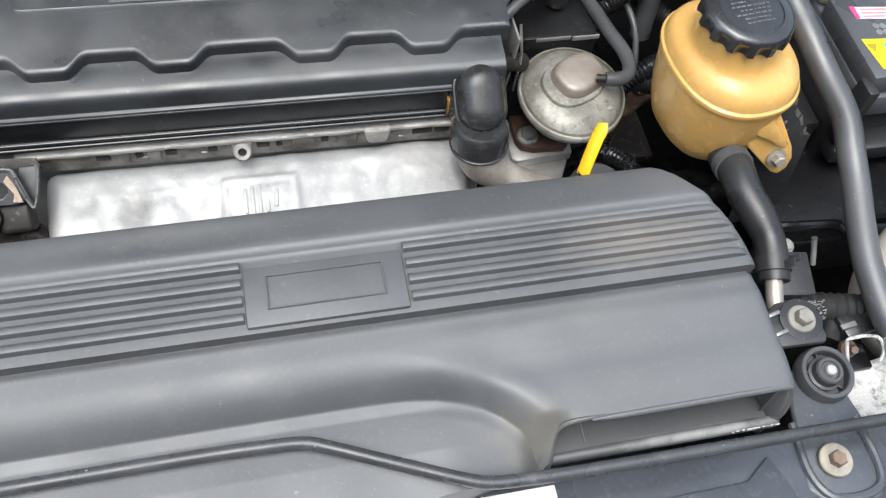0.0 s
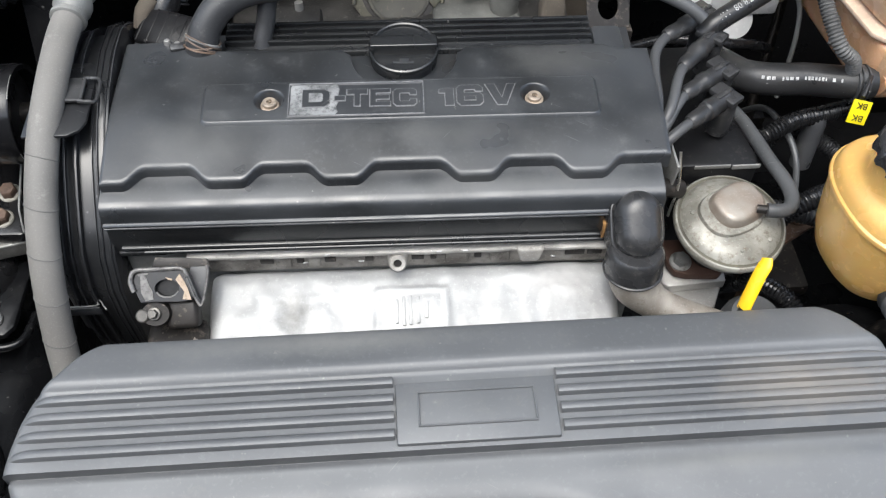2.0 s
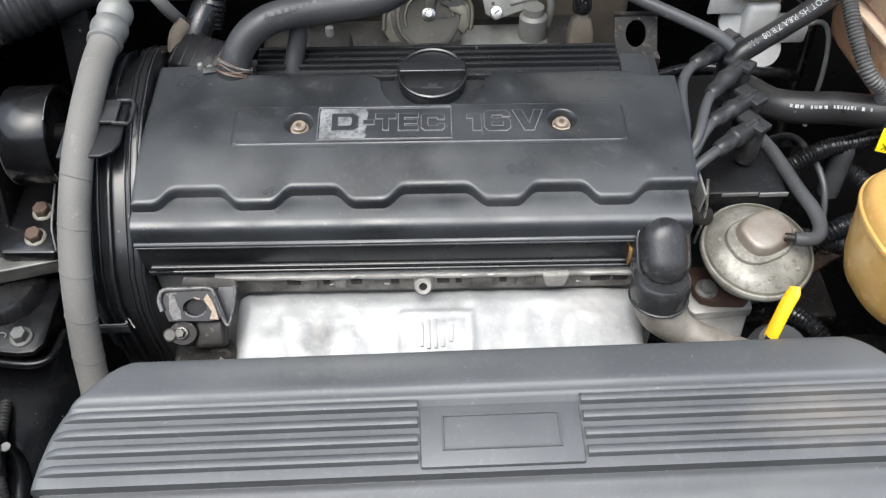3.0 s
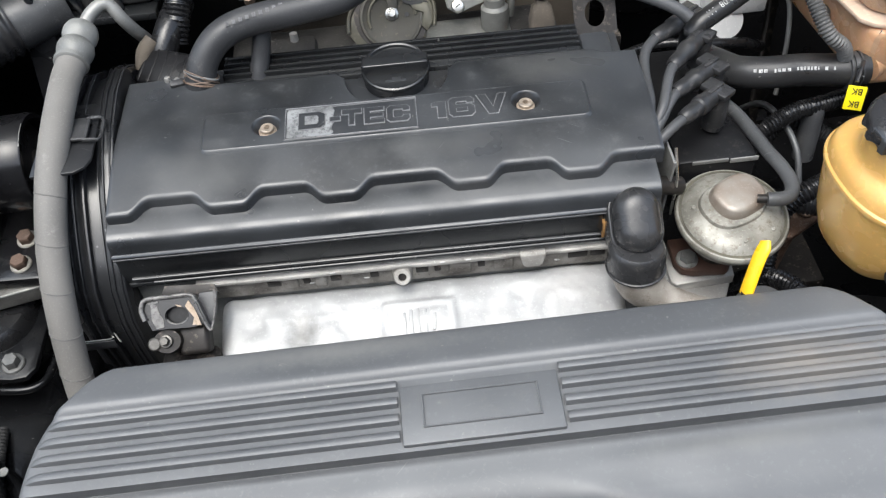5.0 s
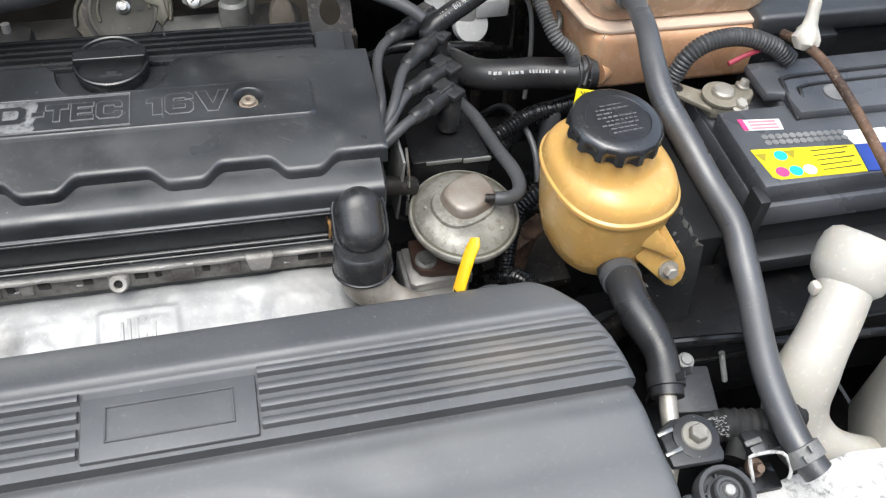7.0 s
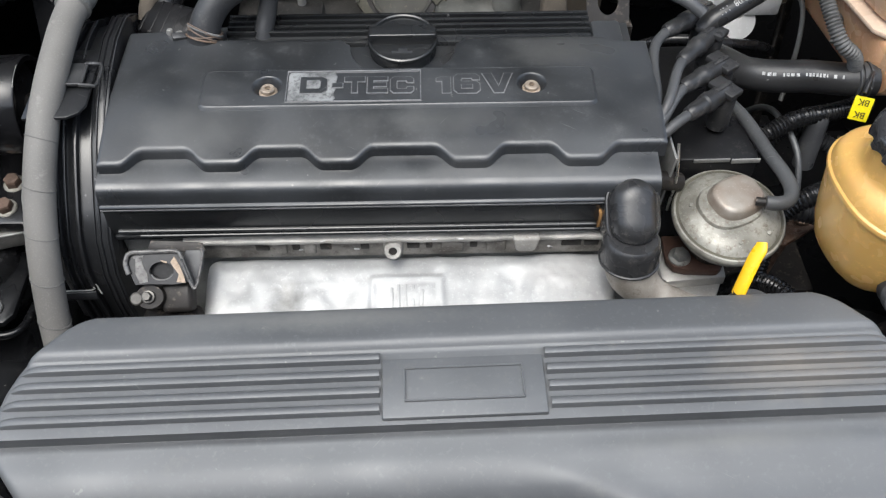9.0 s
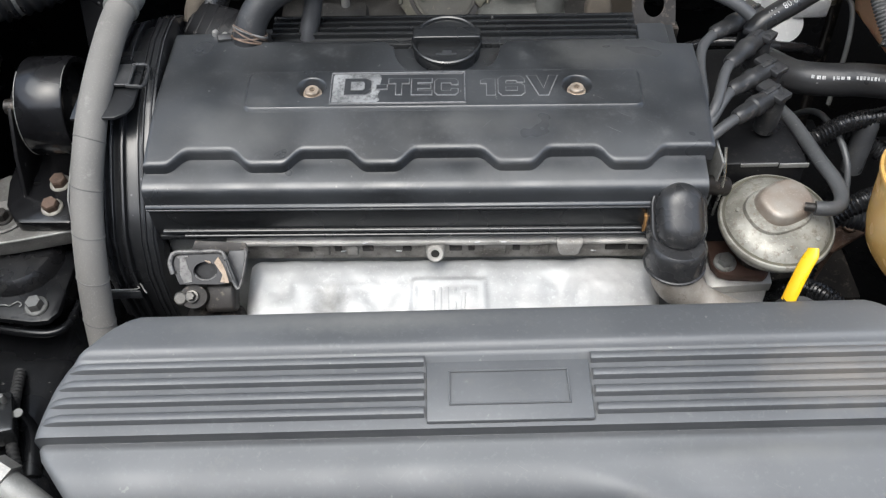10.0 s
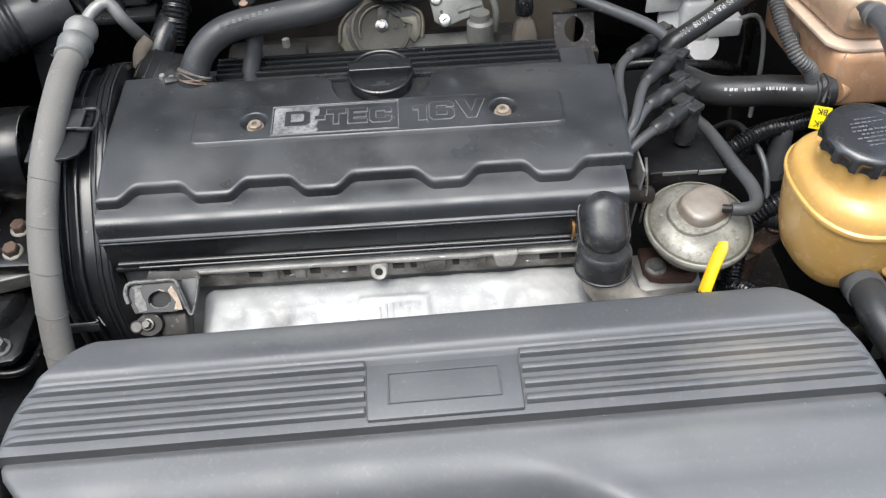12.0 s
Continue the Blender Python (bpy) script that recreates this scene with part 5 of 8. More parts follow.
part("washer", lathe([(0.0078, 0.0), (0.0078, 0.0022), (0.005, 0.0028)], facing((0.3885, 0.3690, 0.7560), (0, -1, 0.35)), 24), LEAD, rb)
part("outlet", tube([(0.348, 0.388, 0.752), (0.3465, 0.374, 0.7600), (0.3455, 0.362, 0.765)], 0.0122, 20), AMBER, res)

psh = thing("power_steering_hose", (0.35, 0.31, 0.74), "black rubber hose from reservoir to metal pipe", "hose")
PS_LINE = [(0.3464, 0.3740, 0.7590), (0.3456, 0.3640, 0.7640), (0.3446, 0.3520, 0.7680), (0.3441, 0.3346, 0.7670), (0.3490, 0.3147, 0.7630), (0.3530, 0.2987, 0.7575), (0.3516, 0.2819, 0.7520), (0.3488, 0.2680, 0.7475)]
part("hose", tube(PS_LINE, lambda v: 0.0132 - 0.0018 * ease(v, 0.055, 0.085), 24), RUBBER, psh)
clamp((0.3456, 0.3650, 0.7640), (0.3449, 0.3560, 0.7668), 0.0134, RUBBER_DUST, psh, spin=330)
clamp((0.3518, 0.2850, 0.7530), (0.3500, 0.2740, 0.7495), 0.0117, RUBBER, psh, spin=60)
part("metal_pipe", tube([(0.3490, 0.269, 0.7480), (0.346, 0.256, 0.744), (0.344, 0.240, 0.736), (0.336, 0.22, 0.72)], 0.0062, 14), LEAD, psh, "bright metal pipe")

brk = thing("reservoir_bracket", (0.40, 0.37, 0.62), "black steel reservoir bracket with chipped edges", "bracket")
BM = pose(0, 0.3870, 0.76, -6, 0, 0) @ pose(0, 0, -0.76)
part("plate", turned(prism([(0.3840, 0.786), (0.3935, 0.7925), (0.3975, 0.7990), (0.4000, 0.7905), (0.4060, 0.7830), (0.4090, 0.7800), (0.4140, 0.7690), (0.4180, 0.7665), (0.4200, 0.7600), (0.4255, 0.7560), (0.4290, 0.7200), (0.4320, 0.6600), (0.3900, 0.6500), (0.3860, 0.72)], -0.0010, 0.0010, "y", 0.0003), BM), GREY_STEEL, brk)
for pts in ([(0.3955, 0.7950), (0.3975, 0.7990), (0.3992, 0.7925), (0.3975, 0.7915)], [(0.4010, 0.7890), (0.4060, 0.7830), (0.4065, 0.7770), (0.4030, 0.7800), (0.4005, 0.7850)], [(0.4090, 0.7800), (0.4140, 0.7690), (0.4120, 0.7680), (0.4078, 0.7760)],
            [(0.4180, 0.7665), (0.4200, 0.7600), (0.4255, 0.7560), (0.4190, 0.7575), (0.4165, 0.7630)], [(0.3960, 0.7760), (0.3985, 0.7750), (0.3980, 0.7720), (0.3955, 0.7725)], [(0.4010, 0.7660), (0.4030, 0.7655), (0.4025, 0.7630), (0.4005, 0.7635)]):
    part("chipped_edge", turned(prism(pts, -0.0014, 0.0013, "y", 0.0002), BM), FERRULE, brk, "chipped pale paint")


# ---- battery ----
TERMINAL = mat("dull beige lead alloy", (0.33, 0.30, 0.24), 0.55, metal=0.35, grain=60, stain=40, bump=0.4, dark=(0.20, 0.18, 0.14), wear=(0.46, 0.43, 0.37), wear_at=0.60)
bat = thing("car_battery", (0.585, 0.49, 0.58), "dark grey car battery with a yellow warning label", "battery")
part("case", box((0.488, 0.420, 0.575), (0.735, 0.552, 0.742), 0.005), BATTERY_CASE, bat)
part("lid_skirt", box((0.482, 0.410, 0.738), (0.742, 0.560, 0.762), 0.004), BATTERY, bat)
part("lid", prism([(0.484, 0.4145), (0.738, 0.4145), (0.738, 0.556), (0.545, 0.556), (0.545, 0.506), (0.484, 0.506)], 0.760, 0.7820, "z", 0.003), BATTERY, bat)
part("terminal_shelf", box((0.484, 0.500, 0.755), (0.548, 0.556, 0.766), 0.002), BATTERY, bat)
part("raised_lid", prism([(0.5480, 0.484), (0.735, 0.480), (0.735, 0.554), (0.5300, 0.554), (0.530, 0.512), (0.5480, 0.510)], 0.781, 0.7915, "z", 0.003), BATTERY, bat)
part("front_clip", box((0.4765, 0.403, 0.712), (0.4860, 0.422, 0.7765), 0.0015), BATTERY_CASE, bat)
part("lower_lip", box((0.478, 0.398, 0.690), (0.745, 0.424, 0.708), 0.004), BATTERY_CASE, bat)
part("handle_groove", tube([(0.5490, 0.484, 0.783), (0.5500, 0.520, 0.7915), (0.556, 0.528, 0.7920), (0.60, 0.530, 0.7920), (0.72, 0.530, 0.7920)], 0.0022, 8), BATTERY_CASE, bat)
part("handle_groove", tube([(0.5600, 0.484, 0.7835), (0.5600, 0.508, 0.7920), (0.566, 0.515, 0.7920), (0.60, 0.517, 0.792), (0.72, 0.517, 0.792)], 0.0018, 8), BATTERY_CASE, bat)
part("charge_eye", lathe([(0.0105, 0), (0.0105, 0.0012), (0.0085, 0.0016), (0.004, 0.0010), (0, 0.0010)], pose(0.591, 0.503, 0.7915), 28), ALU_DULL, bat, "round grey indicator")
lab = part("warning_label", prism([(0.4905, 0.4560), (0.5810, 0.4480), (0.5760, 0.4170), (0.5000, 0.4200), (0.4945, 0.4235)], 0.7820, 0.7826, "z"), LABEL_YELLOW, bat, "yellow label with round pictograms")
for x, y, m in ((0.5125, 0.4455, LABEL_CYAN), (0.5050, 0.4275, LABEL_PINK), (0.5170, 0.4270, LABEL_CYAN), (0.5290, 0.4265, LABEL_WHITE)):
    part("pictogram", lathe([(0.0056, 0), (0.0056, 0.0004), (0, 0.0004)], pose(x, y, 0.7825), 24), m, lab)
for k in range(5):
    part("print_line", box((0.540, 0.4240 + 0.0055 * k, 0.7825), (0.574 - 0.005 * (k % 2), 0.4249 + 0.0055 * k, 0.7829)), INK, lab)
for x in (0.4965, 0.522):
    part("warning_triangle", prism([(x - 0.005, 0.4500), (x + 0.005, 0.4500), (x, 0.4410)], 0.7825, 0.7829, "z"), mat("olive print", (0.35, 0.28, 0.02), 0.5, bump=0.0), lab)
part("white_label", prism([(0.582, 0.4485), (0.62, 0.446), (0.62, 0.464), (0.578, 0.4655)], 0.7820, 0.7825, "z"), LABEL_WHITE, bat)
part("blue_label", prism([(0.5815, 0.4475), (0.62, 0.445), (0.62, 0.414), (0.5765, 0.4170)], 0.7820, 0.7829, "z"), LABEL_BLUE, bat)
pk = part("price_label", prism([(0.4960, 0.4925), (0.5330, 0.4885), (0.5310, 0.4755), (0.4965, 0.4790)], 0.7820, 0.7825, "z"), LABEL_WHITE, bat, "white label with a magenta edge")
part("magenta_edge", prism([(0.4958, 0.4927), (0.5005, 0.4922), (0.5005, 0.4786), (0.4962, 0.4790)], 0.7824, 0.7829, "z"), LABEL_PINK, pk)
for k in range(3):
    part("print_line", turned(box((0, -0.0010, 0), (0.024, 0.0010, 0.0004)), pose(0.504, 0.4885 - 0.0040 * k, 0.7824, 0, 0, -5)), mat("pink print", (0.75, 0.25, 0.3), 0.5, bump=0.0) if k == 0 else bpy.data.materials["pink print"], pk)
for row, n0 in ((0.4685, 12), (0.4615, 12)):
    for k in range(n0):
        part("date_dot", lathe([(0.0030, 0), (0.0030, 0.0003), (0.0014, 0.0004), (0, 0.0004)], pose(0.510 + 0.0062 * k, row + 0.0005 - 0.0004 * k, 0.7822), 14), ALU_DULL, bat)

term = thing("battery_terminal_clamp", (0.487, 0.518, 0.766), "oxidised lead battery terminal clamp with bolt", "terminal")
part("ring", lathe([(0.009, 0), (0.0150, 0), (0.0158, 0.005), (0.0150, 0.010), (0.0155, 0.0125), (0.0172, 0.0135), (0.0172, 0.0160), (0.0120, 0.0175), (0.009, 0.017)], pose(0.4970, 0.5250, 0.768), 32), TERMINAL, term)
part("post", lathe([(0.0095, 0), (0.0098, 0.016), (0.0096, 0.0205), (0.0080, 0.0222), (0, 0.0226)], pose(0.4970, 0.5250, 0.768), 28), LEAD, term, "lighter grey lead post")
part("strap", prism([(0.4880, 0.5360), (0.4720, 0.5500), (0.4620, 0.5560), (0.4550, 0.5520), (0.4560, 0.5400), (0.4650, 0.5330), (0.4760, 0.5200), (0.484, 0.512)], 0.774, 0.7790, "z", 0.0015), TERMINAL, term)
part("strap_hole", lathe([(0.0045, 0), (0.0045, 0.0006), (0, 0.0006)], pose(0.4650, 0.5440, 0.7790), 20), INK, term)
part("jaw", prism([(0.5080, 0.5120), (0.5230, 0.5180), (0.5290, 0.5270), (0.5230, 0.5380), (0.5080, 0.5380)], 0.768, 0.7835, "z", 0.003, 3), TERMINAL, term)
part("lug", prism([(0.4830, 0.5130), (0.5100, 0.5050), (0.5140, 0.5130), (0.4950, 0.5220)], 0.768, 0.7800, "z", 0.002, 2), TERMINAL, term)
bolt((0.5075, 0.5110, 0.7810), (0.1, -0.3, 1), 0.0055, 0.006, LEAD, term)
bolt((0.5200, 0.5330, 0.7830), (0.3, 0.1, 1), 0.0045, 0.007, LEAD, term)

rod = thing("battery_hold_down_rod", (0.565, 0.47, 0.80), "rusty battery hold-down rod with a white nut", "rod")
part("rod", tube([(0.562, 0.560, 0.815), (0.562, 0.528, 0.826), (0.566, 0.496, 0.826), (0.568, 0.446, 0.818), (0.570, 0.40, 0.806), (0.572, 0.385, 0.80)], 0.0042, 12), RUST, rod)
lump = lathe([(0.0, -0.009), (0.007, -0.008), (0.0105, -0.003), (0.0115, 0.002), (0.0090, 0.008), (0.0060, 0.013), (0.0052, 0.022), (0.0048, 0.032), (0.0030, 0.035), (0, 0.0355)], None, 24)
for v in lump.verts:
    k = 1 + 0.28 * noise.noise(v.co * 170) + 0.14 * noise.noise(v.co * 420)
    v.co.x *= k
    v.co.y *= k
part("nut", turned(lump, facing((0.561, 0.530, 0.830), (0.22, 0.5, 1))), WHITE, rod, "crumpled white wrapping over the nut")
fuse = thing("fuse_box", (0.60, 0.66, 0.62), "black plastic fuse box behind the battery", "fuse box")
part("body", box((0.555, 0.585, 0.62), (0.76, 0.72, 0.800), 0.008, 3), COVER_SIDE, fuse)
part("lid", box((0.550, 0.580, 0.795), (0.765, 0.725, 0.818), 0.006, 3), COVER, fuse)
part("latch", box((0.60, 0.571, 0.765), (0.63, 0.583, 0.800), 0.002), COVER_SIDE, fuse)
batt = thing("battery_tray", (0.58, 0.42, 0.56), "black steel battery tray with a rolled front edge", "tray")
part("tray", box((0.40, 0.335, 0.665), (0.78, 0.43, 0.672), 0.002), BAY, batt)
part("rolled_edge", tube([(0.392, 0.341, 0.696), (0.42, 0.337, 0.699), (0.455, 0.334, 0.698), (0.462, 0.333, 0.692), (0.50, 0.330, 0.690), (0.60, 0.322, 0.690), (0.78, 0.31, 0.69)], 0.0045, 10), BLACK, batt)
part("face", box((0.395, 0.338, 0.61), (0.78, 0.342, 0.692), 0.001), BAY, batt)
part("stud", tube([(0.4360, 0.329, 0.690), (0.4415, 0.318, 0.6650)], corrugated(0.0025, 0.0014, 0.0006), 10, 0.0004), ALU_DULL, batt)
part("back_wall", box((0.442, 0.436, 0.60), (0.486, 0.60, 0.70), 0.004), BATTERY_CASE, batt)


# ---- long coolant hose past the battery ----
ch = thing("coolant_hose", (0.42, 0.40, 0.74), "long dusty black coolant hose between reservoir and battery", "hose")
part("hose", tube([(0.4165, 0.606, 0.838), (0.4192, 0.596, 0.845), (0.4200, 0.572, 0.849), (0.4160, 0.5385, 0.848), (0.4110, 0.505, 0.840), (0.4105, 0.475, 0.829), (0.4180, 0.4400, 0.8160), (0.4265, 0.410, 0.8020),
                        (0.4385, 0.380, 0.7850), (0.4400, 0.357, 0.7710), (0.4380, 0.331, 0.7600), (0.4330, 0.303, 0.7515), (0.4285, 0.275, 0.7450), (0.4270, 0.252, 0.7410), (0.4270, 0.233, 0.7380), (0.4290, 0.220, 0.7350), (0.4320, 0.211, 0.7320), (0.436, 0.203, 0.729)], lambda v: 0.0090 + 0.0016 * ease(v, 0.06, 0.16), 18), COOLANT_RUBBER, ch)
clamp((0.4288, 0.2210, 0.7352), (0.4322, 0.2105, 0.7318), 0.0116, ALU_DULL, ch, spin=120)
clamp((0.4193, 0.592, 0.8460), (0.4195, 0.586, 0.8470), 0.0092, ALU_DULL, ch, spin=300, tabs=False)


# ---- coolant expansion tank ----
PRINT_WHITE = mat("rubbed white print", (0.50, 0.50, 0.49), 0.6, bump=0.0, stain=120, wear=(0.06, 0.06, 0.06), wear_at=0.50)
tank = thing("expansion_tank", (0.48, 0.68, 0.74), "cloudy orange-stained coolant expansion tank with yellow cap", "coolant tank")
low = [(0.402, 0.5935), (0.411, 0.5870), (0.560, 0.585), (0.572, 0.595), (0.575, 0.80), (0.42, 0.80), (0.388, 0.72)]
part("lower_half", prism(low, 0.748, 0.806, "z", 0.008, 3), TANK, tank)
part("seam", prism([(0.394, 0.6055), (0.404, 0.5955), (0.414, 0.5915), (0.565, 0.589), (0.580, 0.606), (0.580, 0.806), (0.414, 0.806), (0.374, 0.716)], 0.8055, 0.8105, "z", 0.0018, 2), SEAM, tank, "milky welded seam")
part("upper_half", prism([(0.401, 0.610), (0.416, 0.600), (0.558, 0.598), (0.570, 0.614), (0.570, 0.80), (0.42, 0.80), (0.380, 0.716)], 0.809, 0.853, "z", 0.012, 4), TANK_TOP, tank)
part("neck", lathe([(0.033, 0), (0.033, 0.012), (0.030, 0.016), (0.027, 0.024)], pose(0.487, 0.684, 0.850), 36), TANK_TOP, tank)
ycap = part("cap", lathe([(0.036, 0), (0.037, 0.002), (0.037, 0.020), (0.034, 0.0235), (0.0, 0.0245)], pose(0.487, 0.684, 0.866), 48), CAP_YELLOW, tank, "ribbed yellow screw cap")
for k in range(24):
    part("rib", turned(box((0.0365, -0.0020, 0.002), (0.0388, 0.0020, 0.020), 0.0008, 1), pose(0.487, 0.684, 0.866, 0, 0, 15 * k)), CAP_YELLOW, ycap)
part("nipple", lathe([(0.0110, -0.006), (0.0110, 0.004), (0.008, 0.010), (0, 0.010)], facing((0.4175, 0.604, 0.836), (0.0, -0.7, 0.7)), 20), TANK_TOP, tank)
part("rib", tube([(0.388, 0.712, 0.853), (0.40, 0.66, 0.853), (0.413, 0.622, 0.850)], 0.0022, 8), SEAM, tank)
part("outlet", tube([(0.428, 0.603, 0.766), (0.4085, 0.5928, 0.766)], 0.0118, 18), TANK, tank)
part("inlet", tube([(0.430, 0.679, 0.862), (0.408, 0.679, 0.861)], 0.0105, 16), SEAM, tank)

th = thing("tank_hose", (0.34, 0.585, 0.77), "thick black rubber hose with white print into the tank", "hose")
TANK_LINE = [(0.4065, 0.5930, 0.766), (0.3900, 0.5935, 0.766), (0.3755, 0.5970, 0.765), (0.3510, 0.6020, 0.7645), (0.3350, 0.6030, 0.764), (0.3130, 0.6080, 0.762), (0.3000, 0.6200, 0.757), (0.2900, 0.6420, 0.750), (0.2800, 0.6800, 0.735)]
part("hose", tube(TANK_LINE, 0.0143, 24), RUBBER, th)
for x in (0.4000, 0.3905):
    clamp((x, 0.5928, 0.766), (x - 0.0022, 0.5929, 0.766), 0.0146, STEEL_CLIP, th, spin=150, tabs=False)
clamp((0.3970, 0.5931, 0.766), (0.3925, 0.5934, 0.766), 0.0143, STEEL_CLIP, th, spin=30)
rnd = random.Random(5)
x = 0.028
while x < 0.094:
    ln = rnd.uniform(0.0010, 0.0026)
    part("print_mark", wrapped(box((0, -0.0012 - rnd.random() * 0.0006, 0), (ln, 0.0014, 0.0002)), TANK_LINE, 0.0143, x, -0.80, 1), PRINT_WHITE, th)
    x += ln + rnd.choice((0.0012, 0.0012, 0.0050))
ts = thing("upper_tank_hose", (0.37, 0.68, 0.85), "short black hose with a metal clamp on the tank", "hose")
part("hose", tube([(0.4150, 0.6785, 0.861), (0.392, 0.679, 0.860), (0.360, 0.680, 0.859), (0.335, 0.690, 0.855), (0.31, 0.715, 0.848)], 0.0112, 18), RUBBER, ts)
clamp((0.4080, 0.6785, 0.861), (0.3975, 0.679, 0.8605), 0.0114, ZINC, ts)

stub = thing("rubber_stub", (0.372, 0.588, 0.70), "dusty rounded rubber stub behind the reservoir", "stub")
part("stub", lathe([(0.0098, 0), (0.0100, 0.050), (0.0088, 0.057), (0.006, 0.060), (0, 0.061)], facing((0.375, 0.592, 0.665), (0, 0.1, 1)), 24), COOLANT_RUBBER, stub)
tag = thing("yellow_wire_tag", (0.366, 0.53, 0.78), "yellow cable tag printed BK", "tag")
TAGM = pose(0.3878, 0.5640, 0.7588, -25, 6, -14)
part("tag", turned(box((-0.0080, -0.0010, -0.0105), (0.0080, 0.0010, 0.0105), 0.0005), TAGM), LABEL_YELLOW, tag)
for dz in (0.0055, -0.0055):
    part("lettering", lettering("BK", 0.0080, TAGM @ pose(0, -0.0014, dz - 0.003, 90, 0, 0) @ pose(0, 0, 0, 0, 0, 180) @ pose(0, -0.006, 0), 1.0, 0, 0.0002, "CENTER"), INK, tag)
part("stem", tube([(0.386, 0.566, 0.775), (0.391, 0.574, 0.782), (0.398, 0.585, 0.780)], 0.0018, 8), RUBBER, tag)


# ---- brake fluid reservoir, servo hose and conduits ----
brake = thing("brake_fluid_reservoir", (0.30, 0.72, 0.72), "white plastic brake fluid reservoir", "fluid reservoir")
part("bowl", lathe([(0.024, 0.780), (0.034, 0.790), (0.0415, 0.796), (0.0440, 0.802), (0.0445, 0.808), (0.0455, 0.8095), (0.0458, 0.8120), (0.0450, 0.8135), (0.0445, 0.862), (0.038, 0.868), (0, 0.868)], pose(0.3075, 0.752, 0.004), 44), MILK, brake)
part("body", box((0.272, 0.725, 0.775), (0.334, 0.775, 0.808), 0.006, 3), MILK, brake)
part("flap", box((0.2640, 0.724, 0.776), (0.2970, 0.727, 0.818), 0.001), WHITE_CLEAN, brake)
part("stem", box((0.299, 0.712, 0.742), (0.330, 0.742, 0.792), 0.006, 3), WHITE_CLEAN, brake)
part("side_disc", lathe([(0.0, -0.003), (0.016, -0.003), (0.017, 0.0), (0.016, 0.003), (0, 0.003)], facing((0.296, 0.728, 0.764), (-0.3, -0.9, 0.3)), 24), WHITE_CLEAN, brake)
part("port_block", box((0.328, 0.712, 0.748), (0.362, 0.736, 0.768), 0.003), WHITE_CLEAN, brake)
part("foot", lathe([(0.0, -0.006), (0.017, -0.006), (0.0185, 0.0), (0.017, 0.006), (0, 0.006)], facing((0.3240, 0.716, 0.7400), (0.1, -0.8, 0.5)), 28), WHITE_CLEAN, brake)
bolt((0.362, 0.722, 0.760), (1, -0.1, 0.1), 0.0045, 0.007, PASSIVE, brake)
serv = thing("brake_servo", (0.285, 0.88, 0.64), "large black brake servo drum behind the reservoir", "servo")
part("drum", lathe([(0.0, 0.0), (0.06, 0.0), (0.11, 0.015), (0.125, 0.03), (0.128, 0.034), (0.125, 0.038), (0.12, 0.09), (0.06, 0.10), (0.06, 0.20), (0, 0.20)], facing((0.285, 0.840, 0.77), (0, 1, 0.02)), 56), BLACK, serv)
vh = thing("servo_vacuum_hose", (0.31, 0.65, 0.80), "black servo vacuum hose with white print", "hose")
SERVO_LINE = [(0.258, 0.628, 0.796), (0.2675, 0.632, 0.805), (0.2953, 0.644, 0.815), (0.3203, 0.6541, 0.825), (0.3521, 0.6709, 0.835), (0.375, 0.688, 0.835)]
part("hose", tube(SERVO_LINE + [(0.385, 0.715, 0.815), (0.388, 0.75, 0.79)], 0.0092, 18), RUBBER, vh)
part("lettering", wrapped(lettering("DOT HS R&A 7/8/08  11/", 0.0078, Matrix.Identity(4), 0.95, 0, 0.0001), SERVO_LINE, 0.0092, 0.095, 0.15), PRINT_WHITE, vh, "white print")
cond = thing("grey_conduit", (0.36, 0.66, 0.80), "grey ribbed split conduit", "conduit", "conduits in the bay")
part("conduit", tube([(0.368, 0.760, 0.872), (0.360, 0.728, 0.866), (0.3563, 0.6986, 0.860), (0.3525, 0.6545, 0.845), (0.3558, 0.6207, 0.825), (0.3657, 0.5961, 0.805), (0.3813, 0.5930, 0.790), (0.390, 0.597, 0.76)], corrugated(0.0068, 0.0030, 0.0012), 14, 0.0006), CONDUIT, cond)
cond2 = thing("grey_conduit", (0.50, 0.555, 0.79), "dark ribbed conduit looping over the battery terminal", "conduit", "conduits in the bay")
part("conduit", tube([(0.452, 0.550, 0.762), (0.463, 0.553, 0.786), (0.473, 0.555, 0.806), (0.493, 0.558, 0.816), (0.522, 0.558, 0.817), (0.550, 0.552, 0.809), (0.568, 0.546, 0.797)], corrugated(0.0085, 0.0034, 0.0014), 14, 0.0007), RUBBER_DUST, cond2)
part("red_strip", tube([(0.507, 0.545, 0.800), (0.525, 0.549, 0.8045), (0.540, 0.553, 0.805)], 0.0022, 8), PINK, cond2, "red stripe")
cond3 = thing("grey_conduit", (0.36, 0.59, 0.72), "black ribbed conduit in the shade", "conduit", "conduits in the bay")
part("conduit", tube([(0.286, 0.572, 0.690), (0.305, 0.576, 0.706), (0.326, 0.582, 0.718), (0.352, 0.592, 0.724), (0.388, 0.602, 0.722), (0.43, 0.62, 0.715)], corrugated(0.0085, 0.0034, 0.0014), 14, 0.0007), RUBBER_SHINE, cond3)
cond4 = thing("grey_conduit", (0.33, 0.52, 0.70), "black ribbed conduit beside the reservoir", "conduit", "conduits in the bay")
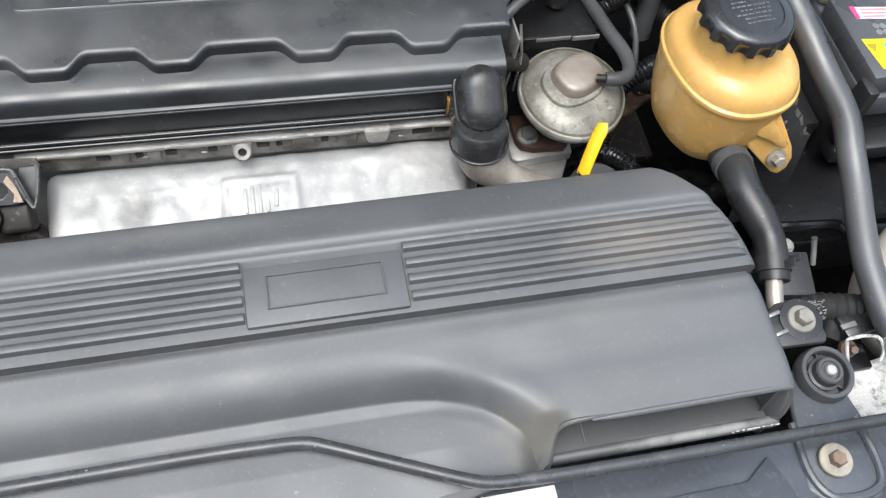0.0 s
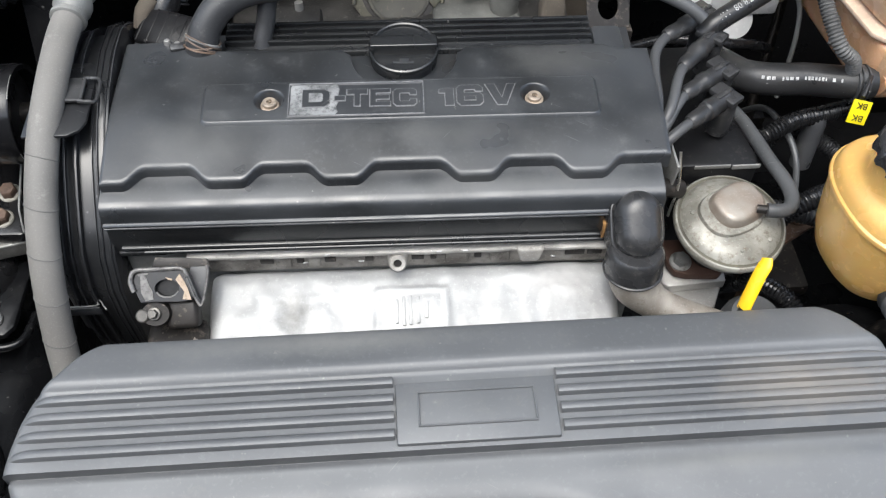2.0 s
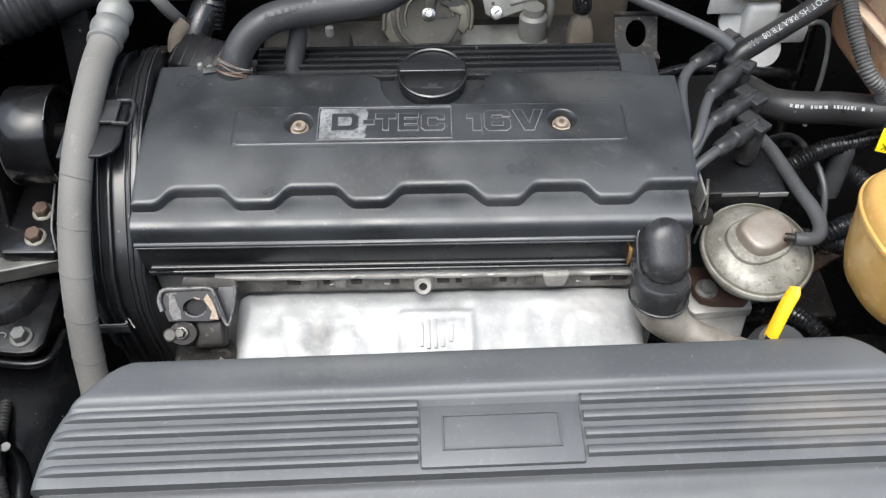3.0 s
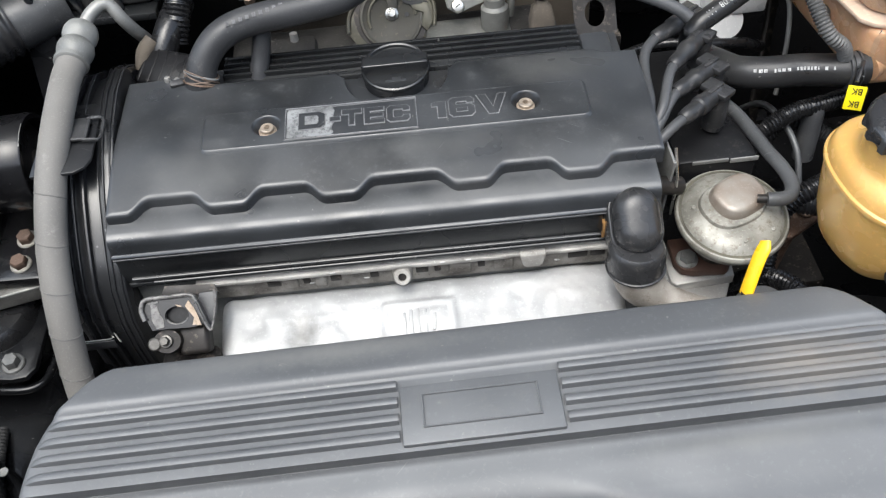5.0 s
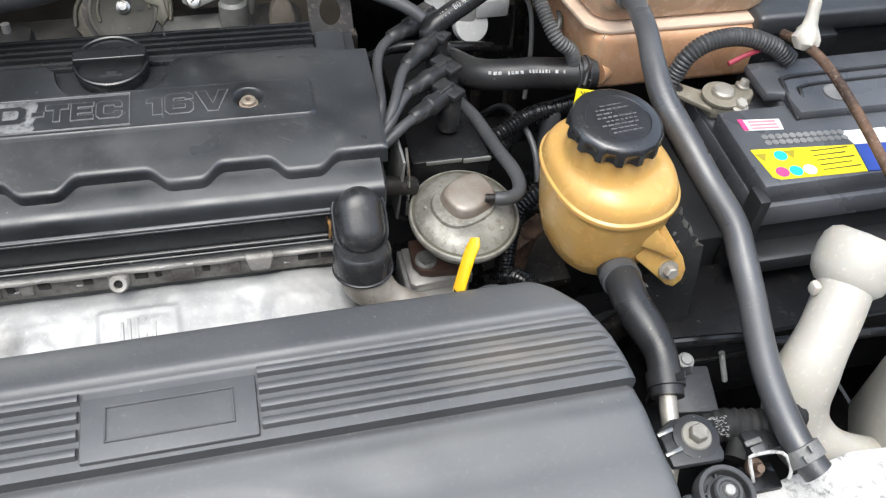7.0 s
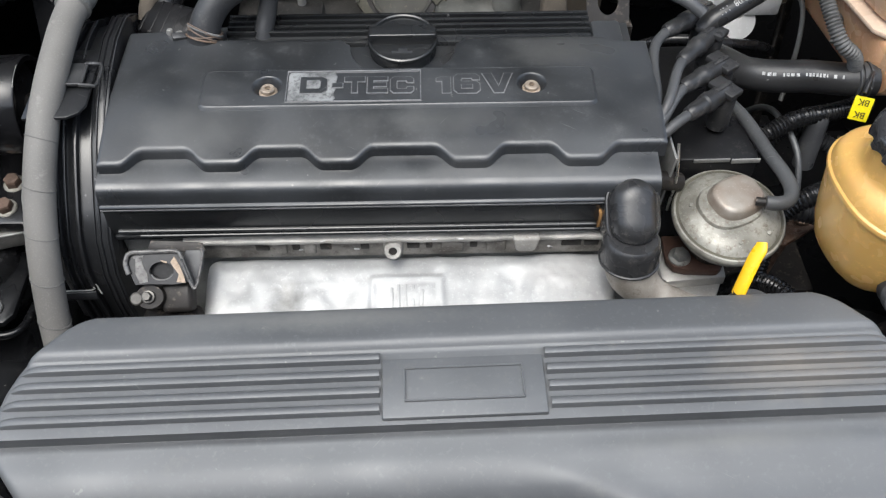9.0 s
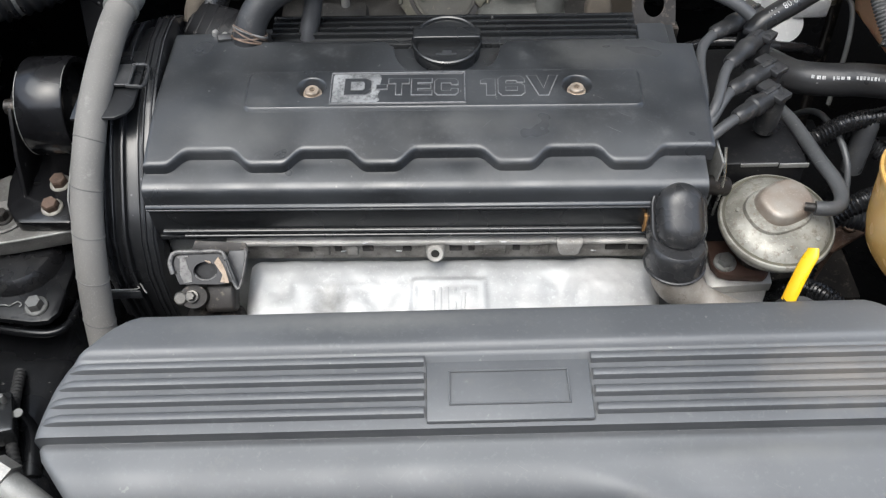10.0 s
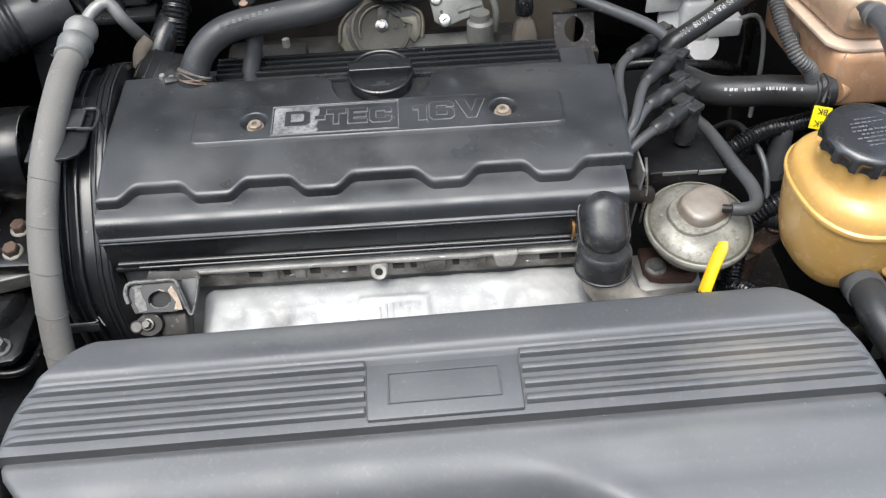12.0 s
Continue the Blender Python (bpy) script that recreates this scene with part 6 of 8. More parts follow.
part("conduit", tube([(0.300, 0.470, 0.640), (0.308, 0.490, 0.675), (0.318, 0.500, 0.70), (0.340, 0.505, 0.715), (0.37, 0.515, 0.715)], corrugated(0.0095, 0.0036, 0.0014), 14, 0.0007), RUBBER_SHINE, cond4)


# ---- spark plug leads and ignition coil ----
BOOT = mat("scuffed lead boot rubber", (0.034, 0.034, 0.035), 0.38, grain=40, stain=30, bump=0.2, wear=(0.11, 0.105, 0.10), wear_at=0.58, speck=(0.15, 0.145, 0.14))
LEADS = [
    ([(0.196, 0.512, 0.778), (0.206, 0.5175, 0.783), (0.216, 0.5240, 0.7870), (0.228, 0.5330, 0.7880)], (0.2265, 0.5320, 0.7880), (0.2610, 0.5570, 0.7885)),
    ([(0.197, 0.522, 0.776), (0.208, 0.5340, 0.784), (0.219, 0.5500, 0.7890), (0.230, 0.5640, 0.7900)], (0.2285, 0.5625, 0.7900), (0.2660, 0.5885, 0.7895)),
    ([(0.200, 0.528, 0.778), (0.212, 0.5440, 0.791), (0.2240, 0.5740, 0.7970), (0.2330, 0.5900, 0.7970)], (0.2315, 0.5880, 0.7970), (0.2640, 0.6230, 0.7965)),
    ([(0.199, 0.535, 0.782), (0.203, 0.550, 0.793), (0.2055, 0.5820, 0.7990), (0.2130, 0.6080, 0.8000), (0.2280, 0.6270, 0.8000)], (0.2250, 0.6240, 0.8000), (0.2640, 0.6500, 0.8000)),
]
for wire, a, b in LEADS:
    a, b = Vector(a), Vector(b)
    d = (b - a).normalized()
    lead = thing("spark_plug_lead", a, "dusty black spark plug lead with rubber boot", "ignition lead", "leads to the ignition coil")
    part("wire", tube(wire, 0.0044, 12), RUBBER_DUST, lead)
    ln = (b - a).length
    part("boot", lathe([(0.0048, -0.002), (0.0062, 0.0), (0.0068, 0.005), (0.0071, ln * 0.40), (0.0084, ln * 0.44), (0.0086, ln * 0.58), (0.0076, ln * 0.64), (0.0076, ln), (0, ln)], facing(a, d), 20), BOOT, lead)
    eh = box((-0.0125, 0.0010, -0.0075), (0.0125, 0.0065, 0.0075), 0.0014, 2)
    box((-0.0070, -0.0090, -0.0085), (0.0070, 0.0060, 0.0070), 0.0028, 3, bm=eh)
    box((-0.0020, 0.0050, -0.012), (0.0020, 0.0085, 0.0060), 0.0010, 2, bm=eh)
    part("elbow_head", turned(eh, facing(b, d)), BOOT, lead)
    part("down_leg", lathe([(0.0095, 0), (0.0095, 0.032), (0.0085, 0.034)], facing(b + Vector((0.002, 0.0, -0.036)), (0, 0, 1)), 18), BOOT, lead)
coil = thing("ignition_coil", (0.262, 0.60, 0.68), "black ignition coil pack beside the valve cover", "ignition coil")
part("body", box((0.224, 0.520, 0.690), (0.292, 0.672, 0.748), 0.004, 2), BAY, coil)
part("bracket", turned(box((-0.0012, -0.022, -0.035), (0.0012, 0.022, 0.03), 0.0008), pose(0.2105, 0.520, 0.742, 0, 4, 0)), ALU_DULL, coil, "dull metal bracket")
part("clip_wire", tube([(0.216, 0.498, 0.712), (0.2165, 0.498, 0.752), (0.2165, 0.512, 0.775)], 0.0013, 8), ZINC, coil)
part("label_edge", box((0.236, 0.5185, 0.7455), (0.2665, 0.5200, 0.7490), 0.0004), ALU_DULL, coil)
part("label_edge", box((0.268, 0.5185, 0.7435), (0.2920, 0.5200, 0.7480), 0.0004), ALU_DULL, coil)


# ---- breather hose, throttle body and cables at the rear ----
COPPER = mat("dull copper wire", (0.20, 0.150, 0.118), 0.55, metal=0.3, grain=40, stain=60, bump=0.1)
bh = thing("breather_hose", (-0.1, 0.64, 0.80), "grey-black breather hose with a wire clamp on the valve cover", "hose")
part("hose", tube([(-0.1645, 0.6110, 0.806), (-0.1635, 0.6140, 0.818), (-0.1570, 0.6220, 0.832), (-0.1430, 0.6320, 0.844), (-0.1210, 0.6400, 0.850), (-0.079, 0.6430, 0.8545), (-0.038, 0.6480, 0.8590), (-0.013, 0.6680, 0.8650), (-0.004, 0.695, 0.870), (0.0, 0.73, 0.872)], lambda v: 0.0135 - 0.001 * ease(v, 0.0, 0.03), 22), HOSE_DARK, bh)
clamp((-0.1640, 0.6130, 0.814), (-0.1636, 0.6137, 0.8154), 0.0137, RUST_BOLT, bh, spin=150, tabs=False)
clamp((-0.1626, 0.6156, 0.8195), (-0.1620, 0.6164, 0.8208), 0.0137, ALU_DULL, bh, spin=150, tabs=False)
for k, (tx, ty) in enumerate(((14, 4), (-10, 9), (5, -13), (18, -6))):
    ring = [(0.0142 * math.cos(a), 0.0142 * math.sin(a), 0) for a in (2 * math.pi * j / 28 for j in range(29))]
    loop = tube(ring, 0.0007, 6, smooth=False)
    part("copper_wire", turned(loop, facing((-0.1630, 0.6150, 0.8165 + 0.0010 * k), (0.25, 0.42, 0.87)) @ pose(0, 0, 0, tx, ty, 0)), COPPER, bh, "wound copper wire")
part("clamp_wing", turned(box((-0.007, -0.003, -0.001), (0.007, 0.003, 0.003), 0.001), pose(-0.1825, 0.6120, 0.8170, 20, 10, 20)), STEEL_CLIP, bh)
part("spigot", lathe([(0.0150, 0), (0.0150, 0.010), (0.0135, 0.012)], facing((-0.165, 0.609, 0.799), (0.05, 0.15, 1)), 24), RUBBER, bh)
rnd = random.Random(8)
for k in range(9):
    part("print_mark", turned(box((0, -0.0016, 0), (0.0030, 0.0016, 0.0003)), pose(-0.134 + 0.0056 * k, 0.6270 + 0.0013 * k, 0.8590 + 0.0007 * k, 48, 0, 5)), bpy.data.materials["faded grey print"], bh)
sh2 = thing("small_breather_hose", (-0.115, 0.636, 0.79), "short upright black rubber hose", "hose")
part("hose", tube([(-0.118, 0.622, 0.795), (-0.1175, 0.628, 0.806), (-0.114, 0.636, 0.818), (-0.110, 0.643, 0.834), (-0.108, 0.652, 0.85)], 0.0078, 16), HOSE_DARK, sh2)

PLATE_GREY = mat("flat grey zinc plate", (0.20, 0.20, 0.185), 0.45, metal=0.3, grain=40, stain=40, bump=0.2, wear=(0.10, 0.095, 0.08), wear_at=0.62)
CLAMP_STEEL = mat("dark clamp steel", (0.10, 0.10, 0.10), 0.3, metal=0.7, grain=40, stain=30, bump=0.2)
DARK_PASSIVE = mat("dark passivated steel", (0.055, 0.051, 0.038), 0.5, metal=0.15, grain=30, stain=30, bump=0.15, dark=(0.035, 0.032, 0.026), wear=(0.2, 0.17, 0.12), wear_at=0.62)
MANIFOLD = mat("stained grey manifold casting", (0.055, 0.052, 0.048), 0.6, metal=0.3, grain=60, stain=30, bump=0.5, dark=(0.02, 0.019, 0.018), wear=(0.16, 0.15, 0.14), wear_at=0.6)
thr = thing("throttle_assembly", (0.0, 0.74, 0.70), "zinc throttle body with cable wheel and brackets", "throttle")
TM = facing((0.000, 0.735, 0.777), (0.0, -0.75, 0.66))
CAM = [(-0.0444, -0.014), (-0.0428, 0.0007), (-0.035, 0.0121), (-0.0167, 0.0251), (0.0056, 0.0262), (0.0287, 0.0174), (0.0403, 0.0109), (0.0427, -0.0007), (0.0406, -0.0155), (0.030, -0.034), (0.0, -0.042), (-0.030, -0.034)]
part("cam_plate", turned(prism(CAM, -0.0030, -0.0008, "z", 0.0006), TM), PASSIVE, thr, "passivated steel cable cam")
part("cam_rim", turned(tube([(u * 0.97, v * 0.97, 0.0006) for u, v in CAM[:9]], 0.0019, 8), TM), PASSIVE, thr)
part("wheel_groove", lathe([(0.0305, -0.0006), (0.0365, -0.0006), (0.0365, 0.0004), (0.0305, 0.0004)], TM, 48), DARK, thr)
part("wheel_disc", lathe([(0.0, 0.0), (0.0290, 0.0), (0.0305, 0.0012), (0.0300, 0.0028), (0.0275, 0.0030), (0.0255, 0.0018), (0.0, 0.0016)], TM @ pose(-0.001, -0.003, 0), 48), DARK_PASSIVE, thr, "dark pressed disc")
part("spring_coil", turned(tube([(0.0225 * math.cos(0.32 * k), -0.003 + 0.0225 * math.sin(0.32 * k), 0.0022 + 0.00008 * k) for k in range(12)], 0.0014, 8), TM), PASSIVE, thr)
part("folded_tab", turned(prism([(0.018, 0.008), (0.026, 0.010), (0.036, 0.006), (0.038, -0.012), (0.032, -0.020), (0.027, -0.014), (0.030, -0.002), (0.020, 0.002)], 0.0016, 0.0046, "z", 0.0010), TM), PASSIVE, thr)
part("slot", turned(prism([(0.0060, 0.0170), (0.0130, 0.0120), (0.0190, 0.0100), (0.0260, 0.0125), (0.0320, 0.0110), (0.0300, 0.0065), (0.0200, 0.0060), (0.0130, 0.0085), (0.0100, 0.0130), (0.0060, 0.0145)], 0.0042, 0.0050, "z"), TM), INK, thr)
part("lever", turned(prism([(-0.004, 0.004), (0.006, 0.004), (0.007, 0.017), (0.003, 0.021), (-0.003, 0.016)], 0.0018, 0.0042, "z", 0.0008), TM), DARK_PASSIVE, thr)
part("wheel_hub", lathe([(0.0, 0.0), (0.0065, 0.0), (0.0062, 0.0040), (0.0040, 0.0050), (0.0034, 0.0080), (0, 0.0084)], TM, 20), ZINC, thr)
for u, v in ((-0.020, 0.008), (0.014, -0.002)):
    part("wheel_hole", lathe([(0.0022, 0), (0.0022, 0.0006), (0, 0.0006)], TM @ pose(u, v, 0.0026), 14), INK, thr)
part("housing", lathe([(0.040, 0), (0.040, 0.05), (0.036, 0.054), (0.0, 0.055)], facing((0.016, 0.790, 0.775), (0, 0.30, 1)), 40), MANIFOLD, thr, "stained throttle housing")
BOOTM = facing((0.0157, 0.768, 0.817), (0, -0.10, 1))
part("intake_boot", lathe([(0.0300, -0.012), (0.0325, -0.010), (0.0325, -0.004), (0.0305, -0.002), (0.0305, 0.004), (0.0325, 0.006), (0.0325, 0.05), (0.03, 0.09)], BOOTM, 44), RUBBER_SHINE, thr, "black intake boot")
part("boot_clamp", lathe([(0.0322, -0.0005), (0.0334, 0.0), (0.0334, 0.0080), (0.0322, 0.0085)], BOOTM @ pose(0, 0, 0.008), 44), CLAMP_STEEL, thr, "dark worm-drive clamp")
part("boot_lip", lathe([(0.0322, 0.0), (0.0350, 0.0006), (0.0350, 0.0022), (0.0322, 0.0030)], BOOTM @ pose(0, 0, -0.011), 44), RUBBER_SHINE, thr)
bolt((0.0480, 0.750, 0.834), (0.8, -0.4, 0.3), 0.0050, 0.010, ZINC, thr)
PM = facing((0.070, 0.725, 0.790), (0.0, -0.75, 0.66))
part("cable_bracket", turned(prism([(-0.0132, 0.0266), (-0.0045, 0.0410), (0.0104, 0.0501), (0.0251, 0.0509), (0.0270, 0.0405), (0.0175, 0.0370), (0.0170, 0.0189), (0.0296, 0.0166), (0.0328, 0.0010), (0.0090, -0.0059), (-0.0079, -0.0118), (-0.0172, -0.0055), (-0.0214, 0.0195)], -0.0012, 0.0012, "z", 0.0005), PM), PLATE_GREY, thr, "flat grey cable bracket")
part("bracket_fold", turned(box((0.0245, 0.0160, -0.001), (0.0268, 0.0500, 0.011), 0.0008), PM), PLATE_GREY, thr)
part("pressed_rib", turned(tube([(0.0060, 0.0028, 0.0012), (0.0180, 0.0056, 0.0012), (0.0300, 0.0080, 0.0012)], 0.0024, 10), PM), PLATE_GREY, thr)
for u, v in ((-0.0145, 0.0163), (-0.0073, -0.0046)):
    sc = part("screw", lathe([(0.0062, 0), (0.0064, 0.0018), (0.0052, 0.0036), (0.0028, 0.0042), (0, 0.0042)], PM @ pose(u, v, 0.0012), 20), ZINC, thr, "bright pan-head screw")
    part("cross_slot", turned(box((-0.0028, -0.0006, 0.0040), (0.0028, 0.0006, 0.0046)), PM @ pose(u, v, 0.0012, 0, 0, 35)), DARK, sc)
part("bracket_hole", lathe([(0.0017, 0), (0.0017, 0.0004), (0, 0.0004)], PM @ pose(-0.0101, 0.0034, 0.0012), 12), INK, thr)
part("base_flange", box((0.030, 0.690, 0.715), (0.112, 0.735, 0.766), 0.006, 3), PLATE_GREY, thr, "cast aluminium intake flange")
part("tower", lathe([(0.0125, -0.02), (0.0135, 0.002), (0.0130, 0.016), (0.0100, 0.019), (0.0095, 0.026), (0, 0.026)], facing((0.097, 0.714, 0.770), (0, 0.1, 1)), 22), PLATE_GREY, thr)
part("vacuum_stub", tube([(0.112, 0.722, 0.770), (0.114, 0.724, 0.790), (0.111, 0.728, 0.802)], 0.0036, 12), PLATE_GREY, thr)
part("sensor", stacked([(squarish(a, b, 5, 24), h) for a, b, h in ((0.0120, 0.010, -0.02), (0.0118, 0.010, 0.004), (0.0090, 0.008, 0.016), (0.0060, 0.006, 0.019), (0.0055, 0.0055, 0.026))], facing((0.139, 0.697, 0.776), (0, 0.3, 1))), BEIGE, thr, "tan sensor block")
part("sensor_boot", lathe([(0.0080, 0), (0.0090, 0.004), (0.0085, 0.014), (0.0065, 0.018), (0.0055, 0.034), (0.0045, 0.05)], facing((0.139, 0.704, 0.798), (0, 0.3, 1)), 16), RUBBER_SHINE, thr)
part("idle_stud", lathe([(0.0095, 0), (0.0095, 0.004), (0.005, 0.006), (0.005, 0.012), (0.010, 0.013), (0.010, 0.0165), (0.005, 0.018), (0.0045, 0.030), (0, 0.03)], facing((-0.0895, 0.680, 0.780), (0, 0.15, 1)) @ Matrix.Scale(0.8, 4), 14), ALU, thr, "bright threaded stud with a nut")
part("manifold", box((-0.16, 0.66, 0.70), (0.16, 0.76, 0.758), 0.01, 3), MANIFOLD, thr)
part("pedestal", box((-0.125, 0.664, 0.770), (-0.07, 0.69, 0.797), 0.005), MANIFOLD, thr, "grey block")
thc = thing("throttle_cable", (0.15, 0.68, 0.84), "black throttle cable with rubber grommet", "cable")
part("inner_wire", tube([(-0.0100, 0.748, 0.800), (0.036, 0.742, 0.812), (0.084, 0.736, 0.8205)], 0.0009, 8), FERRULE, thc)
part("grommet", lathe([(0.0, -0.008), (0.003, -0.008), (0.0045, -0.002), (0.0108, 0.0), (0.0112, 0.005), (0.0072, 0.0062), (0.0072, 0.0090), (0.0112, 0.010), (0.0108, 0.015), (0.007, 0.017), (0.006, 0.024)], facing((0.086, 0.735, 0.8205), (1, 0.05, 0.0)), 26), RUBBER, thc)
part("washer", lathe([(0.006, 0), (0.0125, 0), (0.0125, 0.0010), (0.006, 0.0010)], facing((0.1035, 0.7358, 0.8205), (1, 0.05, 0)), 24), ZINC, thc)
part("ferrule", tube([(0.104, 0.7360, 0.8205), (0.127, 0.7375, 0.8220)], corrugated(0.0046, 0.0030, 0.0008), 14, 0.0007), RUBBER, thc)
part("sleeve", tube([(0.124, 0.7372, 0.8220), (0.160, 0.739, 0.8235), (0.205, 0.741, 0.8260), (0.235, 0.752, 0.830)], 0.0068, 14), HOSE_DARK, thc)
thc2 = thing("bonnet_cable", (0.19, 0.65, 0.82), "grey-sheathed cable slanting across the rear", "cable")
part("cable", tube([(0.105, 0.735, 0.850), (0.125, 0.700, 0.852), (0.146, 0.680, 0.849), (0.174, 0.660, 0.843), (0.209, 0.644, 0.834), (0.238, 0.630, 0.826), (0.252, 0.622, 0.818)], 0.0055, 14), RUBBER_DUST, thc2)
br2 = thing("rear_lifting_bracket", (0.176, 0.66, 0.76), "dark steel lifting bracket with an oval hole", "bracket")
plate2 = bmesh.new()
hole = [(0.0095 * math.cos(a) * 0.95, 0.0115 * math.sin(a)) for a in (2 * math.pi * k / 24 for k in range(24))]
outer = [(0.0185 * max(-1, min(1, 1.55 * math.cos(a))), 0.0185 * max(-1, min(1, 1.45 * math.sin(a)))) for a in (2 * math.pi * k / 24 for k in range(24))]
va = [[plate2.verts.new((u, v, z)) for u, v in ring] for ring, z in ((hole, 0.0015), (outer, 0.0015), (outer, -0.0015), (hole, -0.0015))]
for i in range(4):
    for k in range(24):
        plate2.faces.new((va[i][k], va[i][(k + 1) % 24], va[(i + 1) % 4][(k + 1) % 24], va[(i + 1) % 4][k]))
part("plate", turned(plate2, pose(0.177, 0.652, 0.812, 50, 0, 0)), DARK, br2)
part("folded_edge", box((0.1580, 0.660, 0.823), (0.1970, 0.664, 0.8265), 0.0008), DARK, br2)
part("base", box((0.158, 0.634, 0.770), (0.198, 0.646, 0.7985), 0.0015), DARK, br2)


# ---- air hose, air conditioning hose and mount on the far side ----
air = thing("air_intake_hose", (-0.15, 0.76, 0.80), "black corrugated air intake hose", "hose")
part("hose", tube([(-0.215, 0.760, 0.862), (-0.16, 0.764, 0.866), (-0.10, 0.775, 0.870), (-0.04, 0.80, 0.875), (0.01, 0.84, 0.885)], corrugated(0.050, 0.0165, 0.007), 28, 0.0022), RUBBER, air)
abox = thing("air_filter_box", (-0.36, 0.80, 0.78), "large black plastic air filter box with upright ribs", "air box")
part("body", prism([(0.738, 0.815), (0.726, 0.850), (0.726, 0.905), (0.760, 0.930), (0.93, 0.930), (0.93, 0.815)], -0.56, -0.218, "x", 0.006, 3), COVER_SIDE, abox)
for k in range(9):
    part("rib", prism([(0.732, 0.816), (0.7165, 0.850), (0.7165, 0.900), (0.735, 0.915), (0.745, 0.86)], -0.545 + 0.037 * k, -0.539 + 0.037 * k, "x", 0.0015), COVER, abox)
part("lip", box((-0.56, 0.722, 0.808), (-0.214, 0.760, 0.816), 0.002), COVER_SIDE, abox)
duct2 = thing("air_inlet_duct", (-0.38, 0.69, 0.76), "large smooth black inlet duct with a metal band", "duct")
part("duct", tube([(-0.56, 0.63, 0.79), (-0.48, 0.668, 0.800), (-0.420, 0.693, 0.808), (-0.385, 0.708, 0.812), (-0.35, 0.726, 0.816), (-0.30, 0.750, 0.822)], 0.0260, 28), RUBBER_DUST, duct2)
part("seam", tube([(-0.56, 0.606, 0.797), (-0.48, 0.644, 0.807), (-0.420, 0.669, 0.815), (-0.39, 0.681, 0.818)], 0.0012, 8), COVER_SIDE, duct2)
clamp((-0.395, 0.704, 0.811), (-0.388, 0.707, 0.8117), 0.0265, ALU_DULL, duct2, tabs=False)
part("cuff", tube([(-0.404, 0.7000, 0.810), (-0.385, 0.708, 0.812), (-0.366, 0.717, 0.814), (-0.346, 0.728, 0.8165)], corrugated(0.0295, 0.0095, 0.0026), 28, 0.0012), RUBBER, duct2, "ribbed rubber cuff")
plug = thing("sensor_connector", (-0.12, 0.70, 0.84), "grey electrical plug with coppery wires", "connector")
part("plug", turned(box((-0.015, -0.010, -0.012), (0.015, 0.010, 0.014), 0.003), pose(-0.123, 0.698, 0.858, 30, 0, 8)), CONDUIT, plug)
part("collar", turned(box((-0.017, -0.012, -0.003), (0.017, 0.012, 0.003), 0.002), pose(-0.123, 0.698, 0.858, 30, 0, 8)), COVER_SIDE, plug)
for dx in (-0.006, 0.005):
    part("wire", tube([(-0.123 + dx, 0.696, 0.862), (-0.122 + dx, 0.690, 0.852), (-0.120 + dx, 0.688, 0.842)], 0.0042, 10), RUBBER, plug)
part("copper_end", lathe([(0.005, 0), (0.0045, 0.008), (0, 0.009)], facing((-0.121, 0.689, 0.838), (0, -0.5, 1)), 12), RUST_BOLT, plug)
part("orange_clip", turned(box((-0.006, -0.001, -0.007), (0.006, 0.001, 0.007), 0.0008), pose(-0.098, 0.705, 0.868, 30, 0, 30)), CAP_YELLOW, plug, "small orange clip")
box2 = thing("rear_bracket_box", (-0.18, 0.66, 0.77), "black ribbed plastic bracket behind the valve cover", "bracket")
part("body", turned(box((-0.028, -0.018, -0.02), (0.022, 0.018, 0.014), 0.005, 3), pose(-0.196, 0.652, 0.796, 24, 0, -24)), BAY, box2)
for k in range(5):
    part("rib", turned(box((-0.024 + 0.0095 * k, -0.016, 0.0130), (-0.0222 + 0.0095 * k, 0.016, 0.0144), 0.0003), pose(-0.196, 0.652, 0.796, 24, 0, -24)), BAY, box2)
cl = thing("silver_drops", (-0.188, 0.607, 0.80), "two bright rounded metal clip ends", "clip")
for x, y in ((-0.192, 0.6185), (-0.1835, 0.6150)):
    part("end", lathe([(0.0, -0.006), (0.0026, -0.005), (0.0031, 0.0), (0.0022, 0.0023), (0, 0.003)], pose(x, y, 0.8175), 14), ALU, cl)
part("base", box((-0.198, 0.609, 0.796), (-0.178, 0.624, 0.8125), 0.004, 3), BAY, cl)
pipes = thing("rear_coolant_pipe", (-0.19, 0.69, 0.80), "dusty black pipe stub behind the belt cover", "pipe")
part("pipe", tube([(-0.212, 0.664, 0.790), (-0.204, 0.676, 0.808), (-0.196, 0.694, 0.820), (-0.188, 0.72, 0.826)], 0.0125, 20), RUBBER_SHINE, pipes)
part("sleeve", tube([(-0.196, 0.688, 0.806), (-0.190, 0.698, 0.824), (-0.186, 0.712, 0.838), (-0.182, 0.73, 0.848)], corrugated(0.0125, 0.0040, 0.0015), 18, 0.0009), RUBBER_SHINE, pipes)
part("elbow", tube([(-0.222, 0.660, 0.800), (-0.219, 0.668, 0.812), (-0.211, 0.676, 0.818)], 0.0075, 14), BEIGE, pipes, "dusty tan pipe stub")

ac = thing("air_conditioning_hose", (-0.265, 0.50, 0.76), "thick grey air conditioning hose with crimped aluminium end", "hose")
